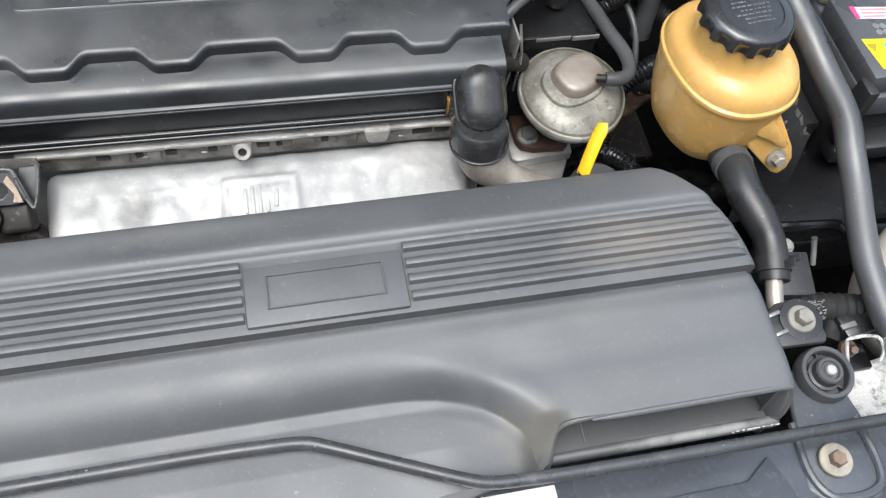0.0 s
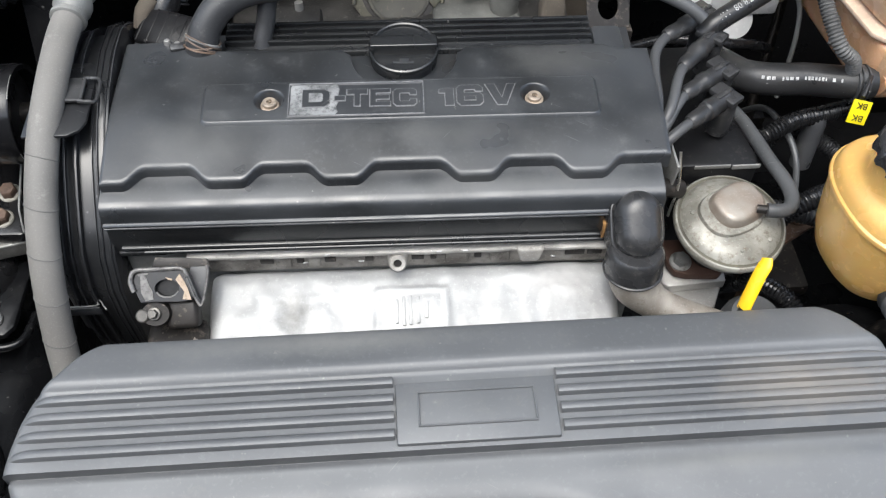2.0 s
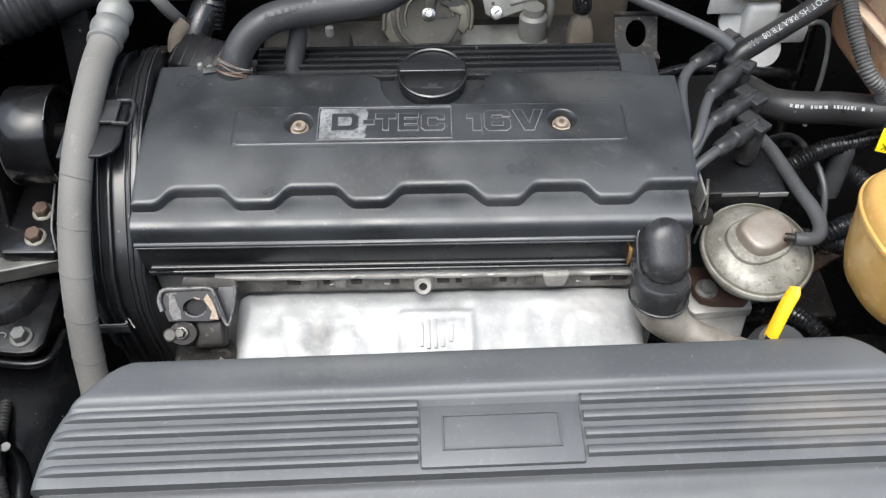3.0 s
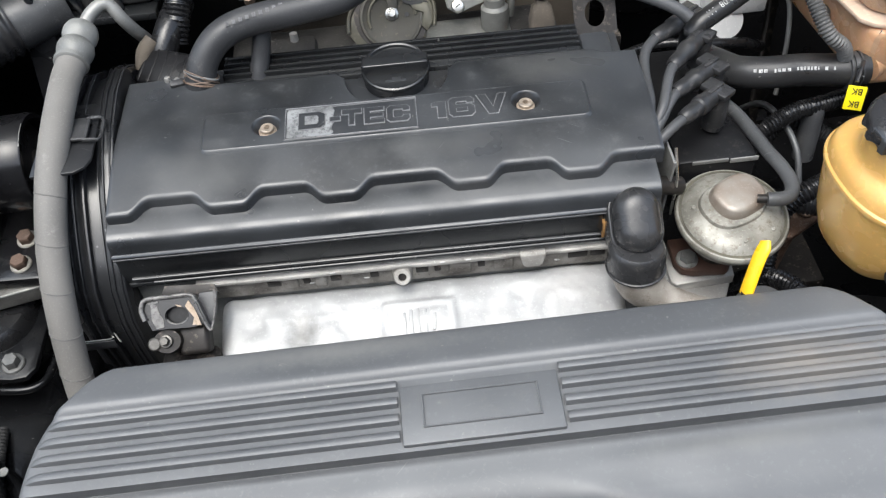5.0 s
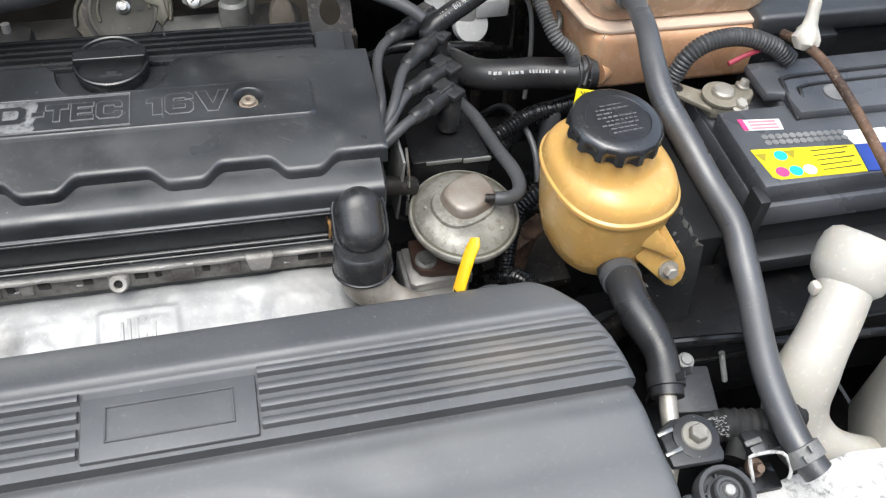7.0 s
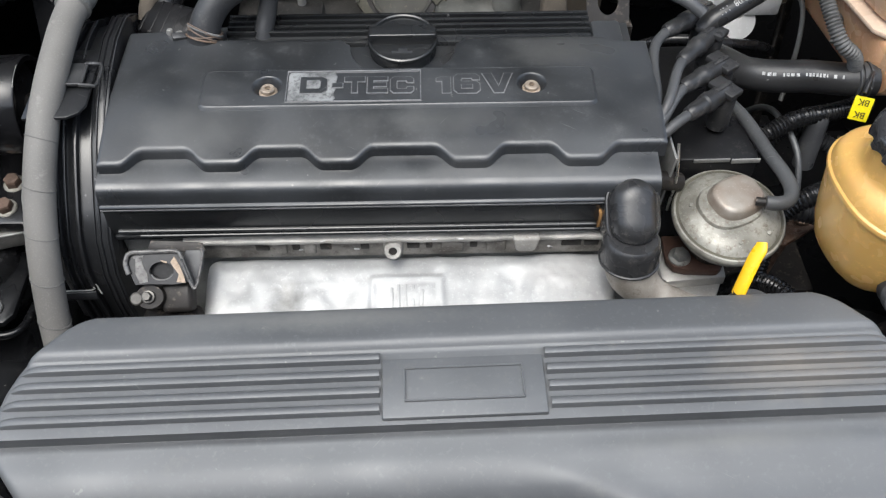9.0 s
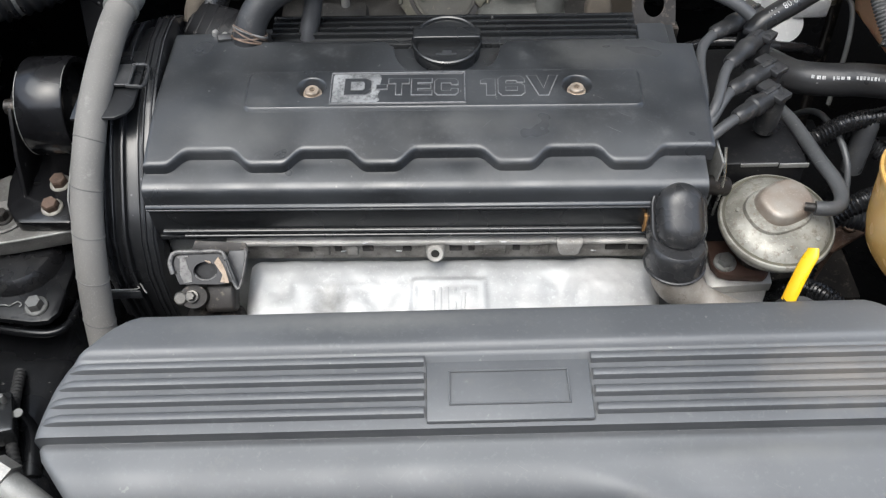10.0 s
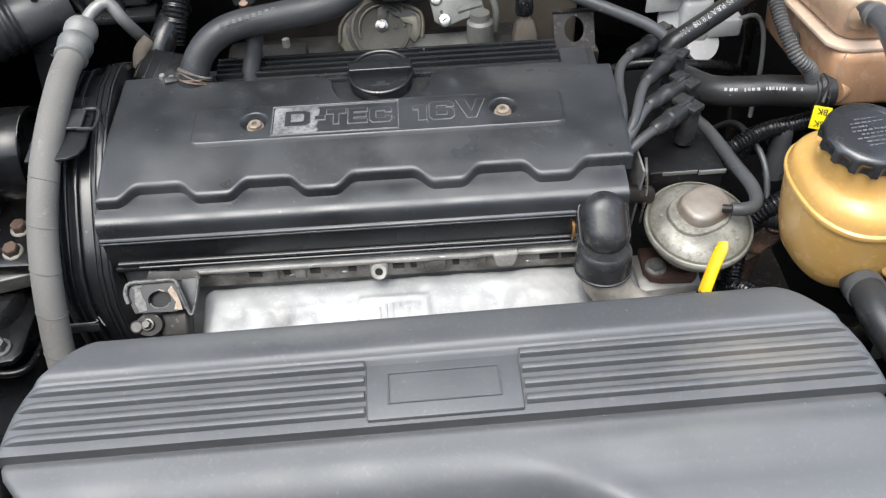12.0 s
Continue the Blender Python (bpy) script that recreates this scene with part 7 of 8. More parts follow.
AC_LINE = [(-0.2605, 0.6290, 0.8462), (-0.2625, 0.6140, 0.8445), (-0.2649, 0.5969, 0.8415), (-0.2670, 0.5740, 0.8360), (-0.2688, 0.5513, 0.8295), (-0.2704, 0.5290, 0.8215), (-0.2715, 0.5077, 0.8120), (-0.2736, 0.4733, 0.7880), (-0.2758, 0.4453, 0.7550), (-0.2770, 0.4207, 0.7150), (-0.2762, 0.4011, 0.6800), (-0.274, 0.385, 0.65)]
part("hose", tube(AC_LINE, 0.0118, 22), HOSE_GREY, ac)
wraps = smooth_path(AC_LINE, 0.002)
for k in range(6):
    i = 62 + 17 * k
    ring = [(0.01185 * math.cos(w), 0.01185 * math.sin(w), 0.0035 * math.sin(w + 1)) for w in (2 * math.pi * j / 28 for j in range(29))]
    part("wrap_seam", turned(tube(ring, 0.00045, 6, smooth=False), facing(wraps[i], wraps[i + 1] - wraps[i])), HOSE_SEAM, ac)
crimp = [(0.0125, 0.0), (0.0140, 0.001), (0.0142, 0.004), (0.0124, 0.006), (0.0128, 0.009), (0.0146, 0.013), (0.0150, 0.018), (0.0140, 0.022), (0.0116, 0.0245), (0.0124, 0.028), (0.0142, 0.032), (0.0144, 0.037), (0.0128, 0.042), (0.0095, 0.045), (0.0080, 0.046)]
part("crimp_ferrule", lathe(crimp, facing((-0.2622, 0.6150, 0.8447), (0.10, 0.98, 0.12)), 28), FERRULE, ac, "crimped grey aluminium ferrule")
part("aluminium_tube", tube([(-0.2570, 0.658, 0.8500), (-0.2520, 0.668, 0.8550), (-0.2430, 0.676, 0.8585), (-0.2360, 0.678, 0.8560), (-0.2290, 0.674, 0.8450), (-0.224, 0.678, 0.830), (-0.220, 0.69, 0.81)], 0.0056, 16), FERRULE, ac, "dull aluminium tube")

mount = thing("engine_mount", (-0.38, 0.58, 0.60), "black steel engine mount with a round bushing and rusty bolts", "engine mount")
BUSH = (-0.3560, 0.6335, 0.732)
MOUNT_RUST = mat("brown rusty bolt", (0.125, 0.083, 0.062), 0.6, metal=0.4, grain=60, stain=70, bump=0.5, wear=(0.27, 0.20, 0.155), wear_at=0.58)
part("bushing_shell", lathe([(0.039, -0.0207), (0.0435, -0.0207), (0.0445, -0.0192), (0.0445, 0.0192), (0.0435, 0.0207), (0.039, 0.0207), (0.0385, -0.0207)], facing(BUSH, (1, 0, 0)), 48), BLACK, mount, "chipped glossy black shell")
part("bushing_rubber", lathe([(0.010, -0.016), (0.039, -0.016), (0.039, 0.010), (0.022, 0.013), (0.010, 0.016)], facing(BUSH, (1, 0, 0)), 36), RUBBER, mount)
part("sleeve", lathe([(0.0, -0.048), (0.007, -0.048), (0.007, -0.03), (0.009, -0.028), (0.011, 0.050), (0, 0.050)], facing(BUSH, (1, 0, 0)), 20), DARK, mount)
for side, a0, a1 in ((-1, 1.7, 3.9), (1, 1.55, 2.1), (1, 3.3, 3.6)):
    arc = [(BUSH[0] + side * 0.0203, BUSH[1] + 0.0442 * math.cos(a), BUSH[2] + 0.0442 * math.sin(a)) for a in spread(a0, a1, 18)]
    part("chipped_rim", tube(arc, 0.0004, 6), FERRULE, mount, "paint chipped off the rim")
part("stand", prism([(-0.4010, 0.5560), (-0.3965, 0.5520), (-0.3500, 0.5505), (-0.3455, 0.5530), (-0.3560, 0.580), (-0.350, 0.650), (-0.4203, 0.650), (-0.4203, 0.605), (-0.4141, 0.575)], 0.652, 0.664, "z", 0.003), BLACK, mount)
part("side_web", prism([(0.580, 0.656), (0.650, 0.656), (0.672, 0.72), (0.652, 0.742), (0.625, 0.735), (0.600, 0.700)], -0.4000, -0.3960, "x", 0.0015), BAY, mount)
part("edge_strip", tube([(-0.3470, 0.553, 0.6635), (-0.3570, 0.580, 0.6640), (-0.3550, 0.598, 0.678), (-0.3525, 0.612, 0.690), (-0.3520, 0.634, 0.700)], 0.0010, 8), ALU_DULL, mount)
bolt((-0.3690, 0.600, 0.664), (0, -0.15, 1), 0.0078, 0.0100, MOUNT_RUST, mount, 1.28, 5, WASHER_GREY)
bolt((-0.3687, 0.569, 0.664), (0, -0.15, 1), 0.0078, 0.0100, MOUNT_RUST, mount, 1.28, 25, WASHER_GREY)
ARM = mat("weathered grey casting", (0.20, 0.196, 0.185), 0.6, metal=0.35, grain=60, stain=30, bump=0.6, dark=(0.10, 0.097, 0.09), wear=(0.08, 0.072, 0.064), wear_at=0.58, speck=(0.06, 0.06, 0.055))
arm = thing("engine_mount_casting", (-0.40, 0.53, 0.60), "dull cast aluminium mount arm with a dark stud", "casting")
part("arm", prism([(-0.480, 0.605), (-0.4579, 0.6090), (-0.446, 0.618), (-0.4321, 0.628), (-0.400, 0.630), (-0.330, 0.590), (-0.326, 0.5570), (-0.3473, 0.5534), (-0.3764, 0.5470), (-0.4062, 0.5407), (-0.4364, 0.5364), (-0.480, 0.5330)], 0.632, 0.651, "z", 0.003, 3), ARM, arm)
# Pale tube draws the highlight along the arm's front edge.
part("edge_highlight", tube([(-0.480, 0.5336, 0.6496), (-0.4364, 0.5370, 0.6496), (-0.4062, 0.5413, 0.6496), (-0.3764, 0.5476, 0.6496), (-0.3473, 0.5540, 0.6496), (-0.330, 0.5570, 0.6496)], 0.0013, 8), FERRULE, arm, "pale line standing for the edge highlight")
part("boss_rim", lathe([(0.0165, 0), (0.0205, 0.001), (0.0218, 0.003), (0.0195, 0.004), (0.0165, 0.002)], pose(-0.4205, 0.5705, 0.650), 28), ARM, arm)
bolt((-0.4190, 0.5685, 0.652), (0, -0.1, 1), 0.0066, 0.0100, DARK, arm, 1.4)
rub = thing("mount_rubber", (-0.39, 0.50, 0.54), "glossy black rubber mount below the aluminium arm", "rubber mount")
part("bell", lathe([(0.050, 0), (0.049, 0.02), (0.045, 0.060), (0.041, 0.071), (0.036, 0.076), (0, 0.078)], pose(-0.413, 0.5480, 0.552), 40), RUBBER_SHINE, rub)
part("base_plate", prism([(-0.480, 0.56), (-0.480, 0.487), (-0.4339, 0.4836), (-0.3795, 0.4751), (-0.3660, 0.4765), (-0.3590, 0.4860), (-0.3577, 0.5216), (-0.3572, 0.560)], 0.607, 0.615, "z", 0.003, 2), RAIL, rub)
bolt((-0.3800, 0.4920, 0.6150), (0, -0.1, 1), 0.0076, 0.0110, BOLT_GREY, rub, 1.4, 12)
part("locating_wire", tube([(-0.470, 0.4915, 0.6165), (-0.437, 0.4933, 0.6165), (-0.4216, 0.4943, 0.6165), (-0.4084, 0.4941, 0.6165), (-0.4054, 0.4927, 0.6165), (-0.399, 0.4978, 0.6165), (-0.3943, 0.4945, 0.6165), (-0.3957, 0.4919, 0.6165)], 0.0006, 6), ALU_DULL, rub)
rail = thing("chassis_rail", (-0.40, 0.40, 0.42), "glossy grimy black chassis rail beside the engine", "chassis rail")
part("rail", prism([(-0.50, 0.30), (-0.50, 0.575), (-0.36, 0.575), (-0.335, 0.55), (-0.33, 0.44), (-0.35, 0.30)], 0.05, 0.62, "y", 0.012, 4), RAIL, rail)
part("rolled_lip", tube([(-0.480, 0.4840, 0.602), (-0.4339, 0.4805, 0.602), (-0.3850, 0.4725, 0.602), (-0.3640, 0.4735, 0.601), (-0.3540, 0.4830, 0.600), (-0.3510, 0.510, 0.596)], 0.0040, 12), RAIL, rail)
part("pressing", tube([(-0.450, 0.410, 0.571), (-0.410, 0.409, 0.574), (-0.385, 0.400, 0.574), (-0.368, 0.380, 0.573), (-0.360, 0.345, 0.570)], 0.0080, 12), RAIL, rail)
upr = thing("strut_brace", (-0.34, 0.70, 0.62), "narrow black upright bracket behind the mount", "bracket")
part("post", turned(box((-0.014, -0.006, 0), (0.014, 0.006, 0.16), 0.002), pose(-0.335, 0.690, 0.66, -15, 4, 0)), BAY, upr)
clipw = thing("wire_clip", (-0.44, 0.60, 0.70), "bent white-grey wire clip on the wing", "clip")
part("wire", tube([(-0.4720, 0.662, 0.730), (-0.4425, 0.654, 0.730), (-0.4361, 0.6474, 0.730), (-0.4265, 0.6274, 0.730), (-0.4237, 0.6119, 0.730), (-0.4282, 0.6075, 0.729), (-0.4360, 0.604, 0.722), (-0.4600, 0.600, 0.712)], 0.0011, 8), ALU_DULL, clipw)

acp = thing("air_conditioning_pipe", (-0.33, 0.29, 0.60), "dull aluminium pipe fitting with a hex nut", "pipe fitting")
part("pipe", tube([(-0.345, 0.303, 0.660), (-0.325, 0.292, 0.655), (-0.30, 0.276, 0.640), (-0.285, 0.262, 0.61)], 0.0125, 16), ALU_DULL, acp)
part("hex_nut", lathe([(0.014, -0.009), (0.0165, -0.008), (0.0165, 0.008), (0.014, 0.009)], facing((-0.340, 0.3015, 0.660), (0.75, -0.4, -0.25)), 6), ALU, acp, "", 25)
part("white_cap", lathe([(0.016, 0), (0.017, 0.004), (0.014, 0.010), (0.0, 0.013)], facing((-0.380, 0.326, 0.622), (0.2, 0.2, 1)), 28), WHITE, acp, "white plastic cap")
wir = thing("wiring_loom", (-0.37, 0.40, 0.57), "black wiring loom with small clips on the rail", "wiring")
part("loom", tube([(-0.395, 0.445, 0.580), (-0.388, 0.410, 0.586), (-0.382, 0.38, 0.588), (-0.370, 0.345, 0.575), (-0.355, 0.31, 0.555)], corrugated(0.0055, 0.004, 0.0008), 14, 0.0009), TAPE, wir)
part("connector", turned(box((-0.016, -0.02, -0.012), (0.016, 0.02, 0.012), 0.003), pose(-0.392, 0.385, 0.598, 0, 8, 18)), COVER_SIDE, wir)
part("pin", lathe([(0.003, 0), (0.0034, 0.007), (0.0022, 0.010), (0, 0.0105)], pose(-0.384, 0.398, 0.608), 12), BOLT_GREY, wir)
part("ring_tag", lathe([(0.0026, 0), (0.0042, 0), (0.0042, 0.0012), (0.0026, 0.0012)], pose(-0.372, 0.389, 0.603), 16), FERRULE, wir)
part("pale_clip", turned(box((-0.008, -0.006, 0), (0.008, 0.006, 0.003), 0.0015), pose(-0.334, 0.375, 0.577, 0, 0, 20)), ALU_DULL, wir)


# ---- front right corner ----
washer = thing("washer_filler_neck", (0.49, 0.30, 0.64), "off-white plastic washer filler neck with a rounded cap", "filler neck")
part("neck", tube([(0.5170, 0.3330, 0.7700), (0.5060, 0.3190, 0.7620), (0.4930, 0.3030, 0.7460), (0.4780, 0.2870, 0.7230), (0.4710, 0.2760, 0.6950), (0.4780, 0.2620, 0.668), (0.505, 0.245, 0.645), (0.56, 0.23, 0.63)], lambda s: 0.0205 + 0.004 * ease(s, 0.05, 0.10), 24), WHITE, washer)
WMM = facing((0.5150, 0.3300, 0.7660), (0.45, 0.50, 0.74))
part("mouth", lathe([(0.0215, -0.010), (0.0270, -0.004), (0.0296, 0.004), (0.0300, 0.016), (0.0286, 0.025), (0.0250, 0.031), (0.0190, 0.034), (0.0, 0.035)], WMM, 40), WHITE, washer)
part("tab", box((0.4780, 0.3180, 0.7640), (0.4850, 0.3270, 0.7750), 0.003), WHITE, washer)
part("tank_shoulder", prism([(0.53, 0.19), (0.62, 0.19), (0.62, 0.31), (0.575, 0.31), (0.545, 0.26)], 0.60, 0.715, "z", 0.01, 3), WHITE, washer, "off-white tank shoulder")

sup = thing("corner_bracket", (0.40, 0.21, 0.70), "chalky white-edged steel bracket with a coppery bolt", "bracket")
part("channel", box((0.388, 0.205, 0.700), (0.4180, 0.2250, 0.7125), 0.002), BLACK, sup)
part("rim", tube([(0.3925, 0.2080, 0.7230), (0.3910, 0.2180, 0.7340), (0.3930, 0.2202, 0.7370), (0.4090, 0.2197, 0.7375), (0.4170, 0.2160, 0.7350), (0.4195, 0.2090, 0.7270), (0.4180, 0.2060, 0.7220)], 0.0013, 8), CHALK, sup, "worn white edge")
bolt((0.4026, 0.2215, 0.7140), (0, -0.5, 0.85), 0.0036, 0.010, RUST_BOLT, sup, 1.9, 10, MOUNT_RUST)
panelr = thing("flaking_slam_panel", (0.46, 0.17, 0.68), "black panel with flaking white paint", "panel")
part("sheet", prism([(0.386, 0.206), (0.480, 0.222), (0.60, 0.215), (0.60, 0.130), (0.400, 0.130), (0.378, 0.165)], 0.702, 0.7085, "z", 0.002), CHALK, panelr)
mb = thing("radiator_mount", (0.352, 0.192, 0.72), "round black rubber radiator mount ring", "rubber mount")
part("ring", lathe([(0.0165, 0.0), (0.0210, 0.0), (0.0222, 0.003), (0.0222, 0.0085), (0.0215, 0.0105), (0.0212, 0.0135), (0.0204, 0.0148), (0.0176, 0.0148), (0.0168, 0.0140), (0.0164, 0.006)], facing((0.3610, 0.1975, 0.7315), (0, -0.1, 1)) @ Matrix.Scale(0.9, 4), 40), RUBBER_DUST, mb)
part("hub", lathe([(0.0118, -0.006), (0.0118, 0.004), (0.0132, 0.005), (0.0132, 0.0075), (0.0112, 0.0085), (0.0108, 0.0150), (0.0096, 0.0165), (0.0076, 0.0165), (0.0066, 0.0150), (0, 0.0150)], facing((0.3610, 0.1975, 0.7335), (0, -0.1, 1)) @ Matrix.Scale(0.9, 4), 32), RUBBER_DUST, mb)
part("well", lathe([(0.0, -0.002), (0.0212, -0.002), (0.0212, 0.0), (0, 0.0)], facing((0.3610, 0.1975, 0.7315), (0, -0.1, 1)) @ Matrix.Scale(0.9, 4), 28), INK, mb)
for k in range(5):
    part("spoke", turned(box((0.0105, -0.0016, 0.001), (0.0172, 0.0016, 0.0085), 0.0008), facing((0.3610, 0.1975, 0.7325), (0, -0.1, 1), 20 + 72 * k) @ Matrix.Scale(0.9, 4)), RUBBER, mb)
part("pin", lathe([(0.0040, 0), (0.0040, 0.0025), (0.0032, 0.0035), (0, 0.0038)], facing((0.3610, 0.1960, 0.7467), (0, -0.1, 1)), 12), ALU, mb, "bright pin")
ba = thing("pipe_bracket", (0.352, 0.232, 0.74), "black steel bracket with a large washered bolt", "bracket")
part("plate", prism([(0.3310, 0.2170), (0.3665, 0.2160), (0.3690, 0.2210), (0.3680, 0.2400), (0.3580, 0.2500), (0.3430, 0.2510), (0.3310, 0.2440)], 0.7440, 0.7500, "z", 0.0022, 2), GREY_STEEL, ba)
bolt((0.3540, 0.2345, 0.7510), (0, -0.1, 1), 0.0064, 0.0085, WASHER_GREY, ba, 1.60)
part("spacer", lathe([(0.0155, -0.001), (0.0155, 0.0015), (0.013, 0.002)], facing((0.3540, 0.2345, 0.7500), (0, -0.1, 1)), 28), RUBBER, ba)
for y in (0.2410, 0.2265):
    part("bright_tab", turned(box((-0.006, -0.0016, 0), (0.007, 0.0016, 0.0022), 0.0008), pose(0.3345, y, 0.7500, 0, 0, 12)), ZINC, ba)
rc = thing("relay_box", (0.39, 0.31, 0.66), "matt black relay box with a grey plug on top", "relay")
part("body", turned(box((-0.017, -0.018, -0.03), (0.017, 0.018, 0.0), 0.002), pose(0.3800, 0.2840, 0.7240, 8, 0, -8)), GREY_STEEL, rc)
part("plug_cap", lathe([(0.004, -0.004), (0.0060, 0), (0.0078, 0.0015), (0.0078, 0.0035), (0.0055, 0.0045), (0.0048, 0.0065), (0, 0.0068)], facing((0.3870, 0.3090, 0.7200), (0, -0.2, 1)) @ Matrix.Scale(0.8, 4), 20), ALU_DULL, rc, "grey plug")
for dx in (-0.004, 0.0045):
    part("leg", tube([(0.3870 + dx, 0.3075, 0.7195), (0.3865 + dx, 0.3010, 0.7080), (0.3860 + dx, 0.299, 0.700)], 0.0021, 8), ALU_DULL, rc)
loom2 = thing("taped_loom", (0.41, 0.24, 0.68), "black taped wiring loom with woven sleeve", "wiring")
part("sleeve", tube([(0.372, 0.262, 0.700), (0.392, 0.258, 0.712), (0.412, 0.252, 0.716), (0.436, 0.250, 0.712), (0.46, 0.262, 0.70)], corrugated(0.0125, 0.006, 0.0015), 16, 0.0012), TAPE, loom2)
threads = bmesh.new()
rnd = random.Random(12)
SLEEVE = [(0.372, 0.262, 0.700), (0.392, 0.258, 0.712), (0.412, 0.252, 0.716), (0.436, 0.250, 0.712)]
for k in range(120):
    one = box((-0.0007, -0.00015, 0), (0.0007, 0.00015, 0.0003))
    turned(one, pose(0, 0, 0, 0, 0, rnd.choice((28, -28))) @ pose(0, 0, 0))
    s0, y0 = rnd.uniform(0.010, 0.031), rnd.uniform(0.000, 0.015)
    join(threads, wrapped(turned(one, pose(0, y0, 0)), SLEEVE, 0.0126, s0, 0.0, 1))
part("braid_threads", threads, PRINT_WHITE, loom2, "pale threads of the woven sleeve")
part("branch", tube([(0.398, 0.275, 0.690), (0.405, 0.262, 0.706), (0.404, 0.245, 0.712), (0.396, 0.232, 0.708)], 0.0085, 12), TAPE, loom2)
part("connector", turned(box((-0.02, -0.010, -0.008), (0.02, 0.010, 0.008), 0.003), pose(0.4200, 0.2380, 0.7160, 0, 0, 8)), COVER_SIDE, loom2)
part("pale_clip", turned(box((-0.0065, -0.0022, 0), (0.0065, 0.0022, 0.0025), 0.0010), pose(0.4045, 0.2348, 0.7240, 0, 0, 8)), ALU_DULL, loom2)
deep = thing("gearbox_casing", (0.42, 0.33, 0.36), "black oily gearbox casing deep in the bay", "casting")
part("casing", lathe([(0.0, 0.0), (0.10, 0.0), (0.115, 0.03), (0.11, 0.09), (0.08, 0.12), (0, 0.125)], facing((0.41, 0.42, 0.44), (0.1, -0.3, 1)), 32), BAY, deep)
part("plate", box((0.31, 0.52, 0.54), (0.40, 0.60, 0.56), 0.006), DARK, deep)
part("shaft", tube([(0.30, 0.36, 0.60), (0.36, 0.40, 0.61), (0.43, 0.44, 0.60)], 0.012, 14), DARK, deep)

# bonnet stay rod across the front
stay = thing("bonnet_stay_rod", (0.1, 0.18, 0.74), "long thin black bonnet stay rod with a bend", "rod")
part("rod", tube([(-0.40, 0.1960, 0.770), (-0.168, 0.1985, 0.7700), (-0.060, 0.1990, 0.7705), (-0.012, 0.1980, 0.7705), (0.006, 0.1965, 0.7705), (0.020, 0.1915, 0.7705), (0.060, 0.1745, 0.7690), (0.098, 0.1590, 0.7670), (0.112, 0.1555, 0.7660), (0.130, 0.1545, 0.7650), (0.181, 0.1540, 0.7620), (0.382, 0.1550, 0.7540), (0.52, 0.156, 0.749)], 0.0041, 14), ROD, stay)
stick = thing("white_sticker", (0.10, 0.14, 0.734), "glossy white sticker on the radiator support", "sticker")
part("sticker", box((0.040, 0.100, 0.7340), (0.1560, 0.1560, 0.7352), 0.0005), LABEL_WHITE, stick)
sp = thing("support_bracket", (0.34, 0.14, 0.72), "black pressed steel bracket with a rusty washered bolt", "bracket")
part("pressing", prism([(0.318, 0.124), (0.330, 0.112), (0.365, 0.110), (0.378, 0.122), (0.378, 0.165), (0.370, 0.205), (0.336, 0.205), (0.328, 0.165)], 0.728, 0.7345, "z", 0.003, 3), SUPPORT, sp)
part("raised_rim", tube([(0.326, 0.168, 0.735), (0.324, 0.135, 0.735), (0.332, 0.118, 0.735), (0.350, 0.114, 0.735), (0.368, 0.119, 0.735), (0.373, 0.135, 0.735), (0.371, 0.165, 0.735)], 0.0030, 8), SUPPORT, sp)
bolt((0.3440, 0.1390, 0.7365), (0, -0.05, 1), 0.0058, 0.007, RUST_BOLT, sp, 2.0, 20, TAN_STEEL)
part("stiffener", prism([(0.165, 0.134), (0.280, 0.136), (0.300, 0.150), (0.310, 0.118), (0.30, 0.10), (0.165, 0.10)], 0.734, 0.738, "z", 0.002), SUPPORT, sp)


# ---- pipes, looms and braces in the shade behind the reservoir and coil ----
def shaded_line(name, points, r, material, label, category, ribs=0.0):
    t = thing(name, points[0], label, category, "pipes and looms in the shade")
    part("line", tube(points, corrugated(r, 0.0035, ribs) if ribs else r, 14, 0.0008 if ribs else 0.005), material, t)
    return t


shaded_line("brake_pipe", [(0.358, 0.716, 0.766), (0.375, 0.718, 0.768), (0.384, 0.712, 0.755), (0.386, 0.700, 0.72), (0.384, 0.69, 0.66)], 0.0024, ALU_DULL, "thin metal brake pipe", "pipe")
shaded_line("brake_pipe", [(0.350, 0.760, 0.770), (0.366, 0.752, 0.765), (0.376, 0.738, 0.742), (0.372, 0.72, 0.70), (0.366, 0.70, 0.64)], 0.0024, DARK, "thin dark brake pipe", "pipe")
shaded_line("heater_pipe", [(0.384, 0.640, 0.770), (0.392, 0.655, 0.782), (0.398, 0.68, 0.775), (0.40, 0.72, 0.75)], 0.0030, BOLT_GREY, "thin curved dull pipe beside the tank", "pipe")
shaded_line("wiring_loom", [(0.21, 0.70, 0.72), (0.25, 0.688, 0.742), (0.30, 0.680, 0.742), (0.34, 0.690, 0.73), (0.37, 0.72, 0.70)], 0.0052, RUBBER_SHINE, "black loom looping below the brake reservoir", "wiring")
shaded_line("wiring_loom", [(0.295, 0.61, 0.66), (0.33, 0.60, 0.68), (0.36, 0.615, 0.69), (0.40, 0.60, 0.68), (0.43, 0.57, 0.66)], 0.0080, RUBBER, "black ribbed loom in the shade", "wiring", 0.0013)
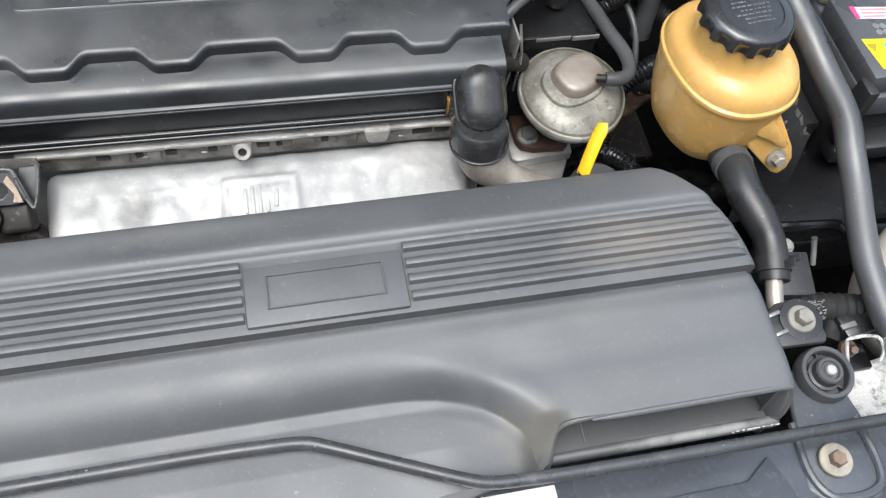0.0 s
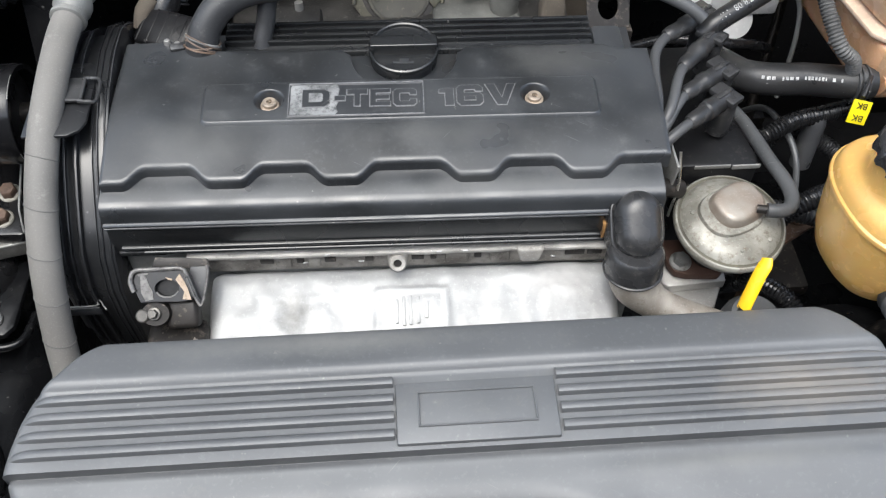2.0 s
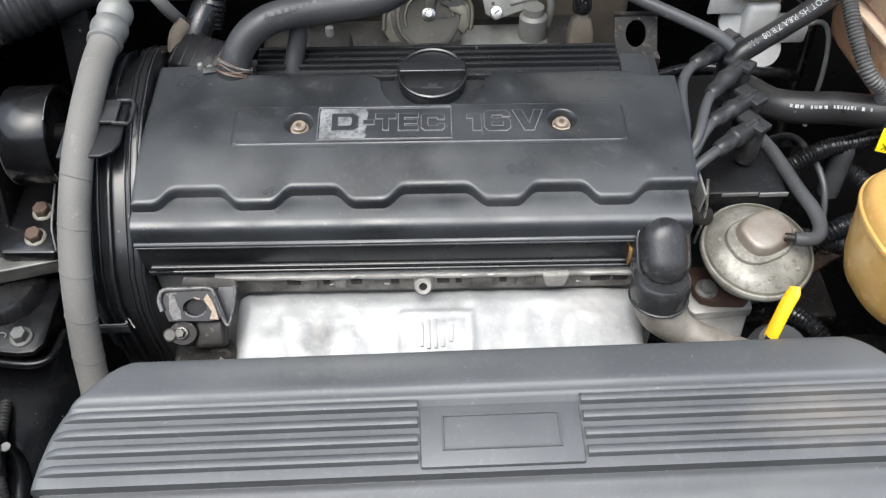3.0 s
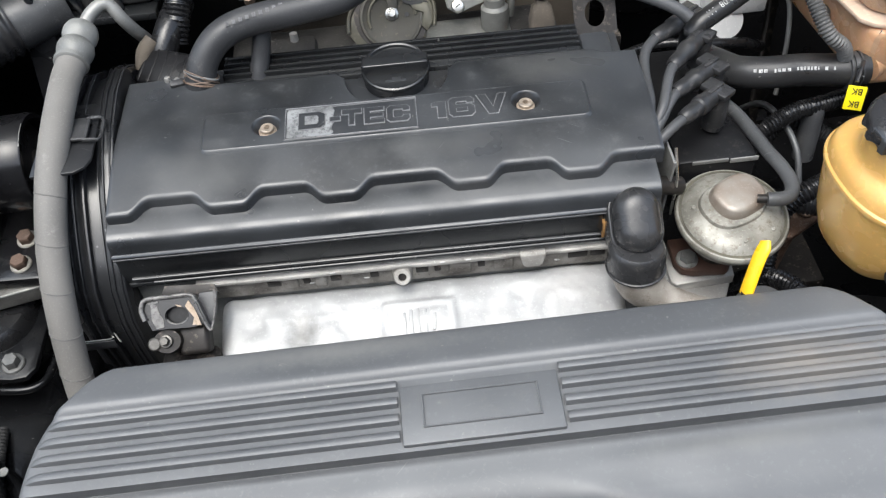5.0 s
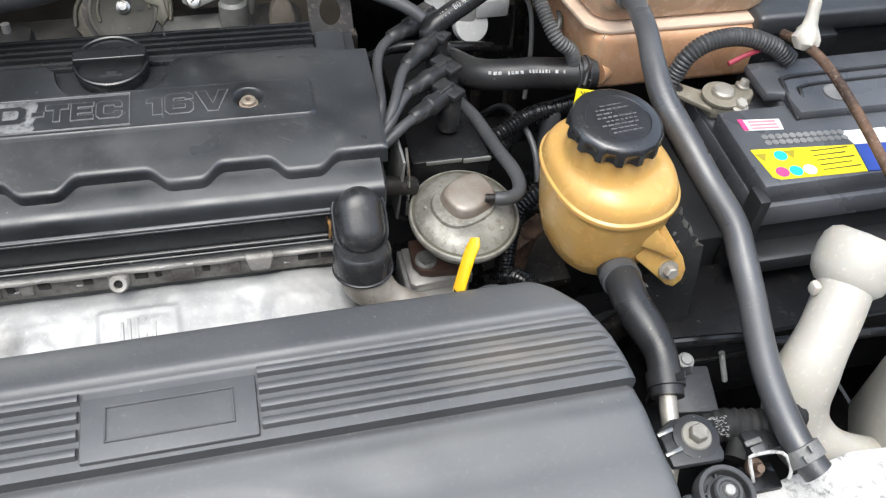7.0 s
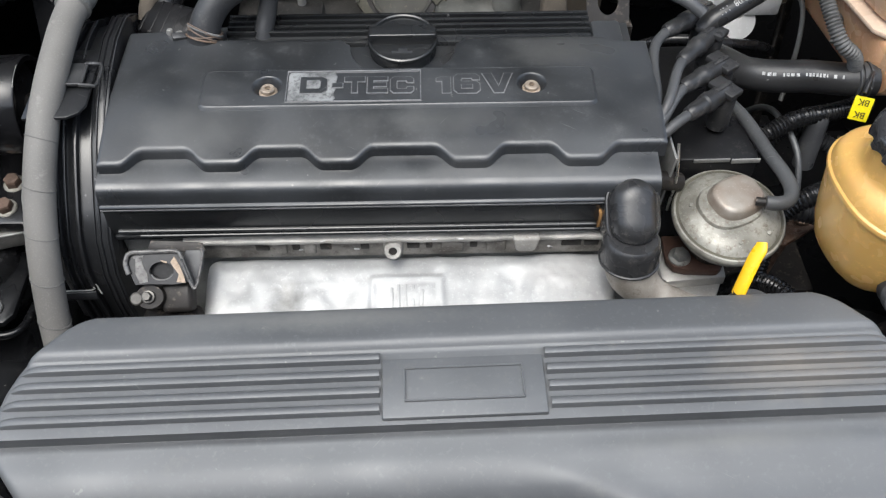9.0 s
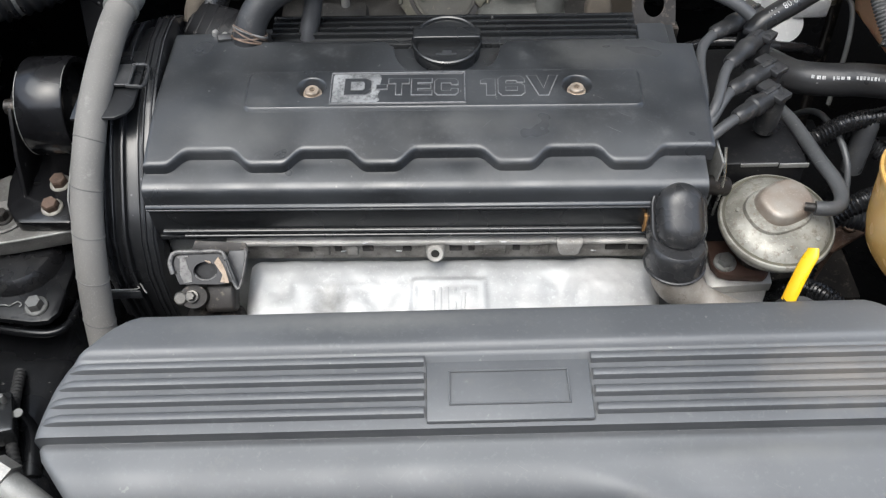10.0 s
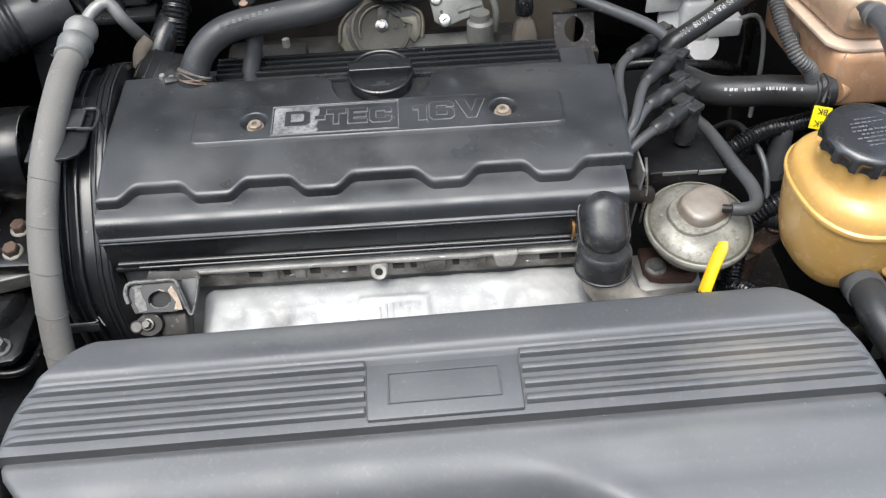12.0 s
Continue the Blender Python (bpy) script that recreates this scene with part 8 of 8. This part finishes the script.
shaded_line("wiring_loom", [(0.300, 0.555, 0.62), (0.325, 0.545, 0.655), (0.350, 0.530, 0.668), (0.385, 0.520, 0.66), (0.42, 0.50, 0.63)], 0.0095, RUBBER, "black ribbed loom in the shade", "wiring", 0.0014)
shaded_line("wiring_loom", [(0.285, 0.50, 0.60), (0.300, 0.475, 0.640), (0.312, 0.45, 0.660), (0.325, 0.43, 0.655), (0.34, 0.40, 0.62)], 0.0085, RUBBER_SHINE, "black ribbed loom in the shade", "wiring", 0.0014)
shaded_line("wiring_loom", [(0.290, 0.43, 0.58), (0.300, 0.41, 0.62), (0.318, 0.39, 0.640), (0.335, 0.36, 0.635), (0.35, 0.33, 0.60)], 0.0060, RUBBER_SHINE, "thin black loom in the shade", "wiring")
shaded_line("earth_lead", [(0.315, 0.66, 0.66), (0.335, 0.63, 0.705), (0.345, 0.60, 0.712), (0.352, 0.565, 0.700), (0.350, 0.53, 0.66)], 0.0030, RUBBER_DUST, "thin dusty cable in the shade", "cable")
brace = thing("bulkhead_brace", (0.36, 0.76, 0.50), "dusty dark steel brace against the bulkhead", "brace")
for x0, y0 in ((0.322, 0.755), (0.352, 0.765), (0.400, 0.775)):
    part("strip", turned(box((-0.006, -0.002, -0.16), (0.006, 0.002, 0.08), 0.0008), pose(x0, y0, 0.69, -14, 6, 10)), DARK, brace)
part("lower_bar", box((0.30, 0.77, 0.52), (0.43, 0.79, 0.55), 0.003), DARK, brace)
gear = thing("gear_linkage", (0.33, 0.50, 0.52), "rusty brown gear linkage in the shade", "linkage")
part("lever", turned(box((-0.030, -0.010, -0.004), (0.034, 0.010, 0.004), 0.003), pose(0.352, 0.535, 0.63, 10, -14, 24)), RUST, gear)
part("shaft", tube([(0.33, 0.52, 0.52), (0.335, 0.525, 0.58), (0.345, 0.53, 0.63)], 0.009, 14), RUST, gear)
bolt((0.368, 0.546, 0.640), (0, -0.1, 1), 0.006, 0.008, RUST_BOLT, gear)
cross = thing("insulation_pad", (-0.02, 0.84, 0.60), "dusty olive-brown bulkhead insulation behind the throttle", "insulation")
part("pad", box((-0.15, 0.835, 0.62), (0.22, 0.86, 0.94), 0.008, 3), BEIGE, cross)
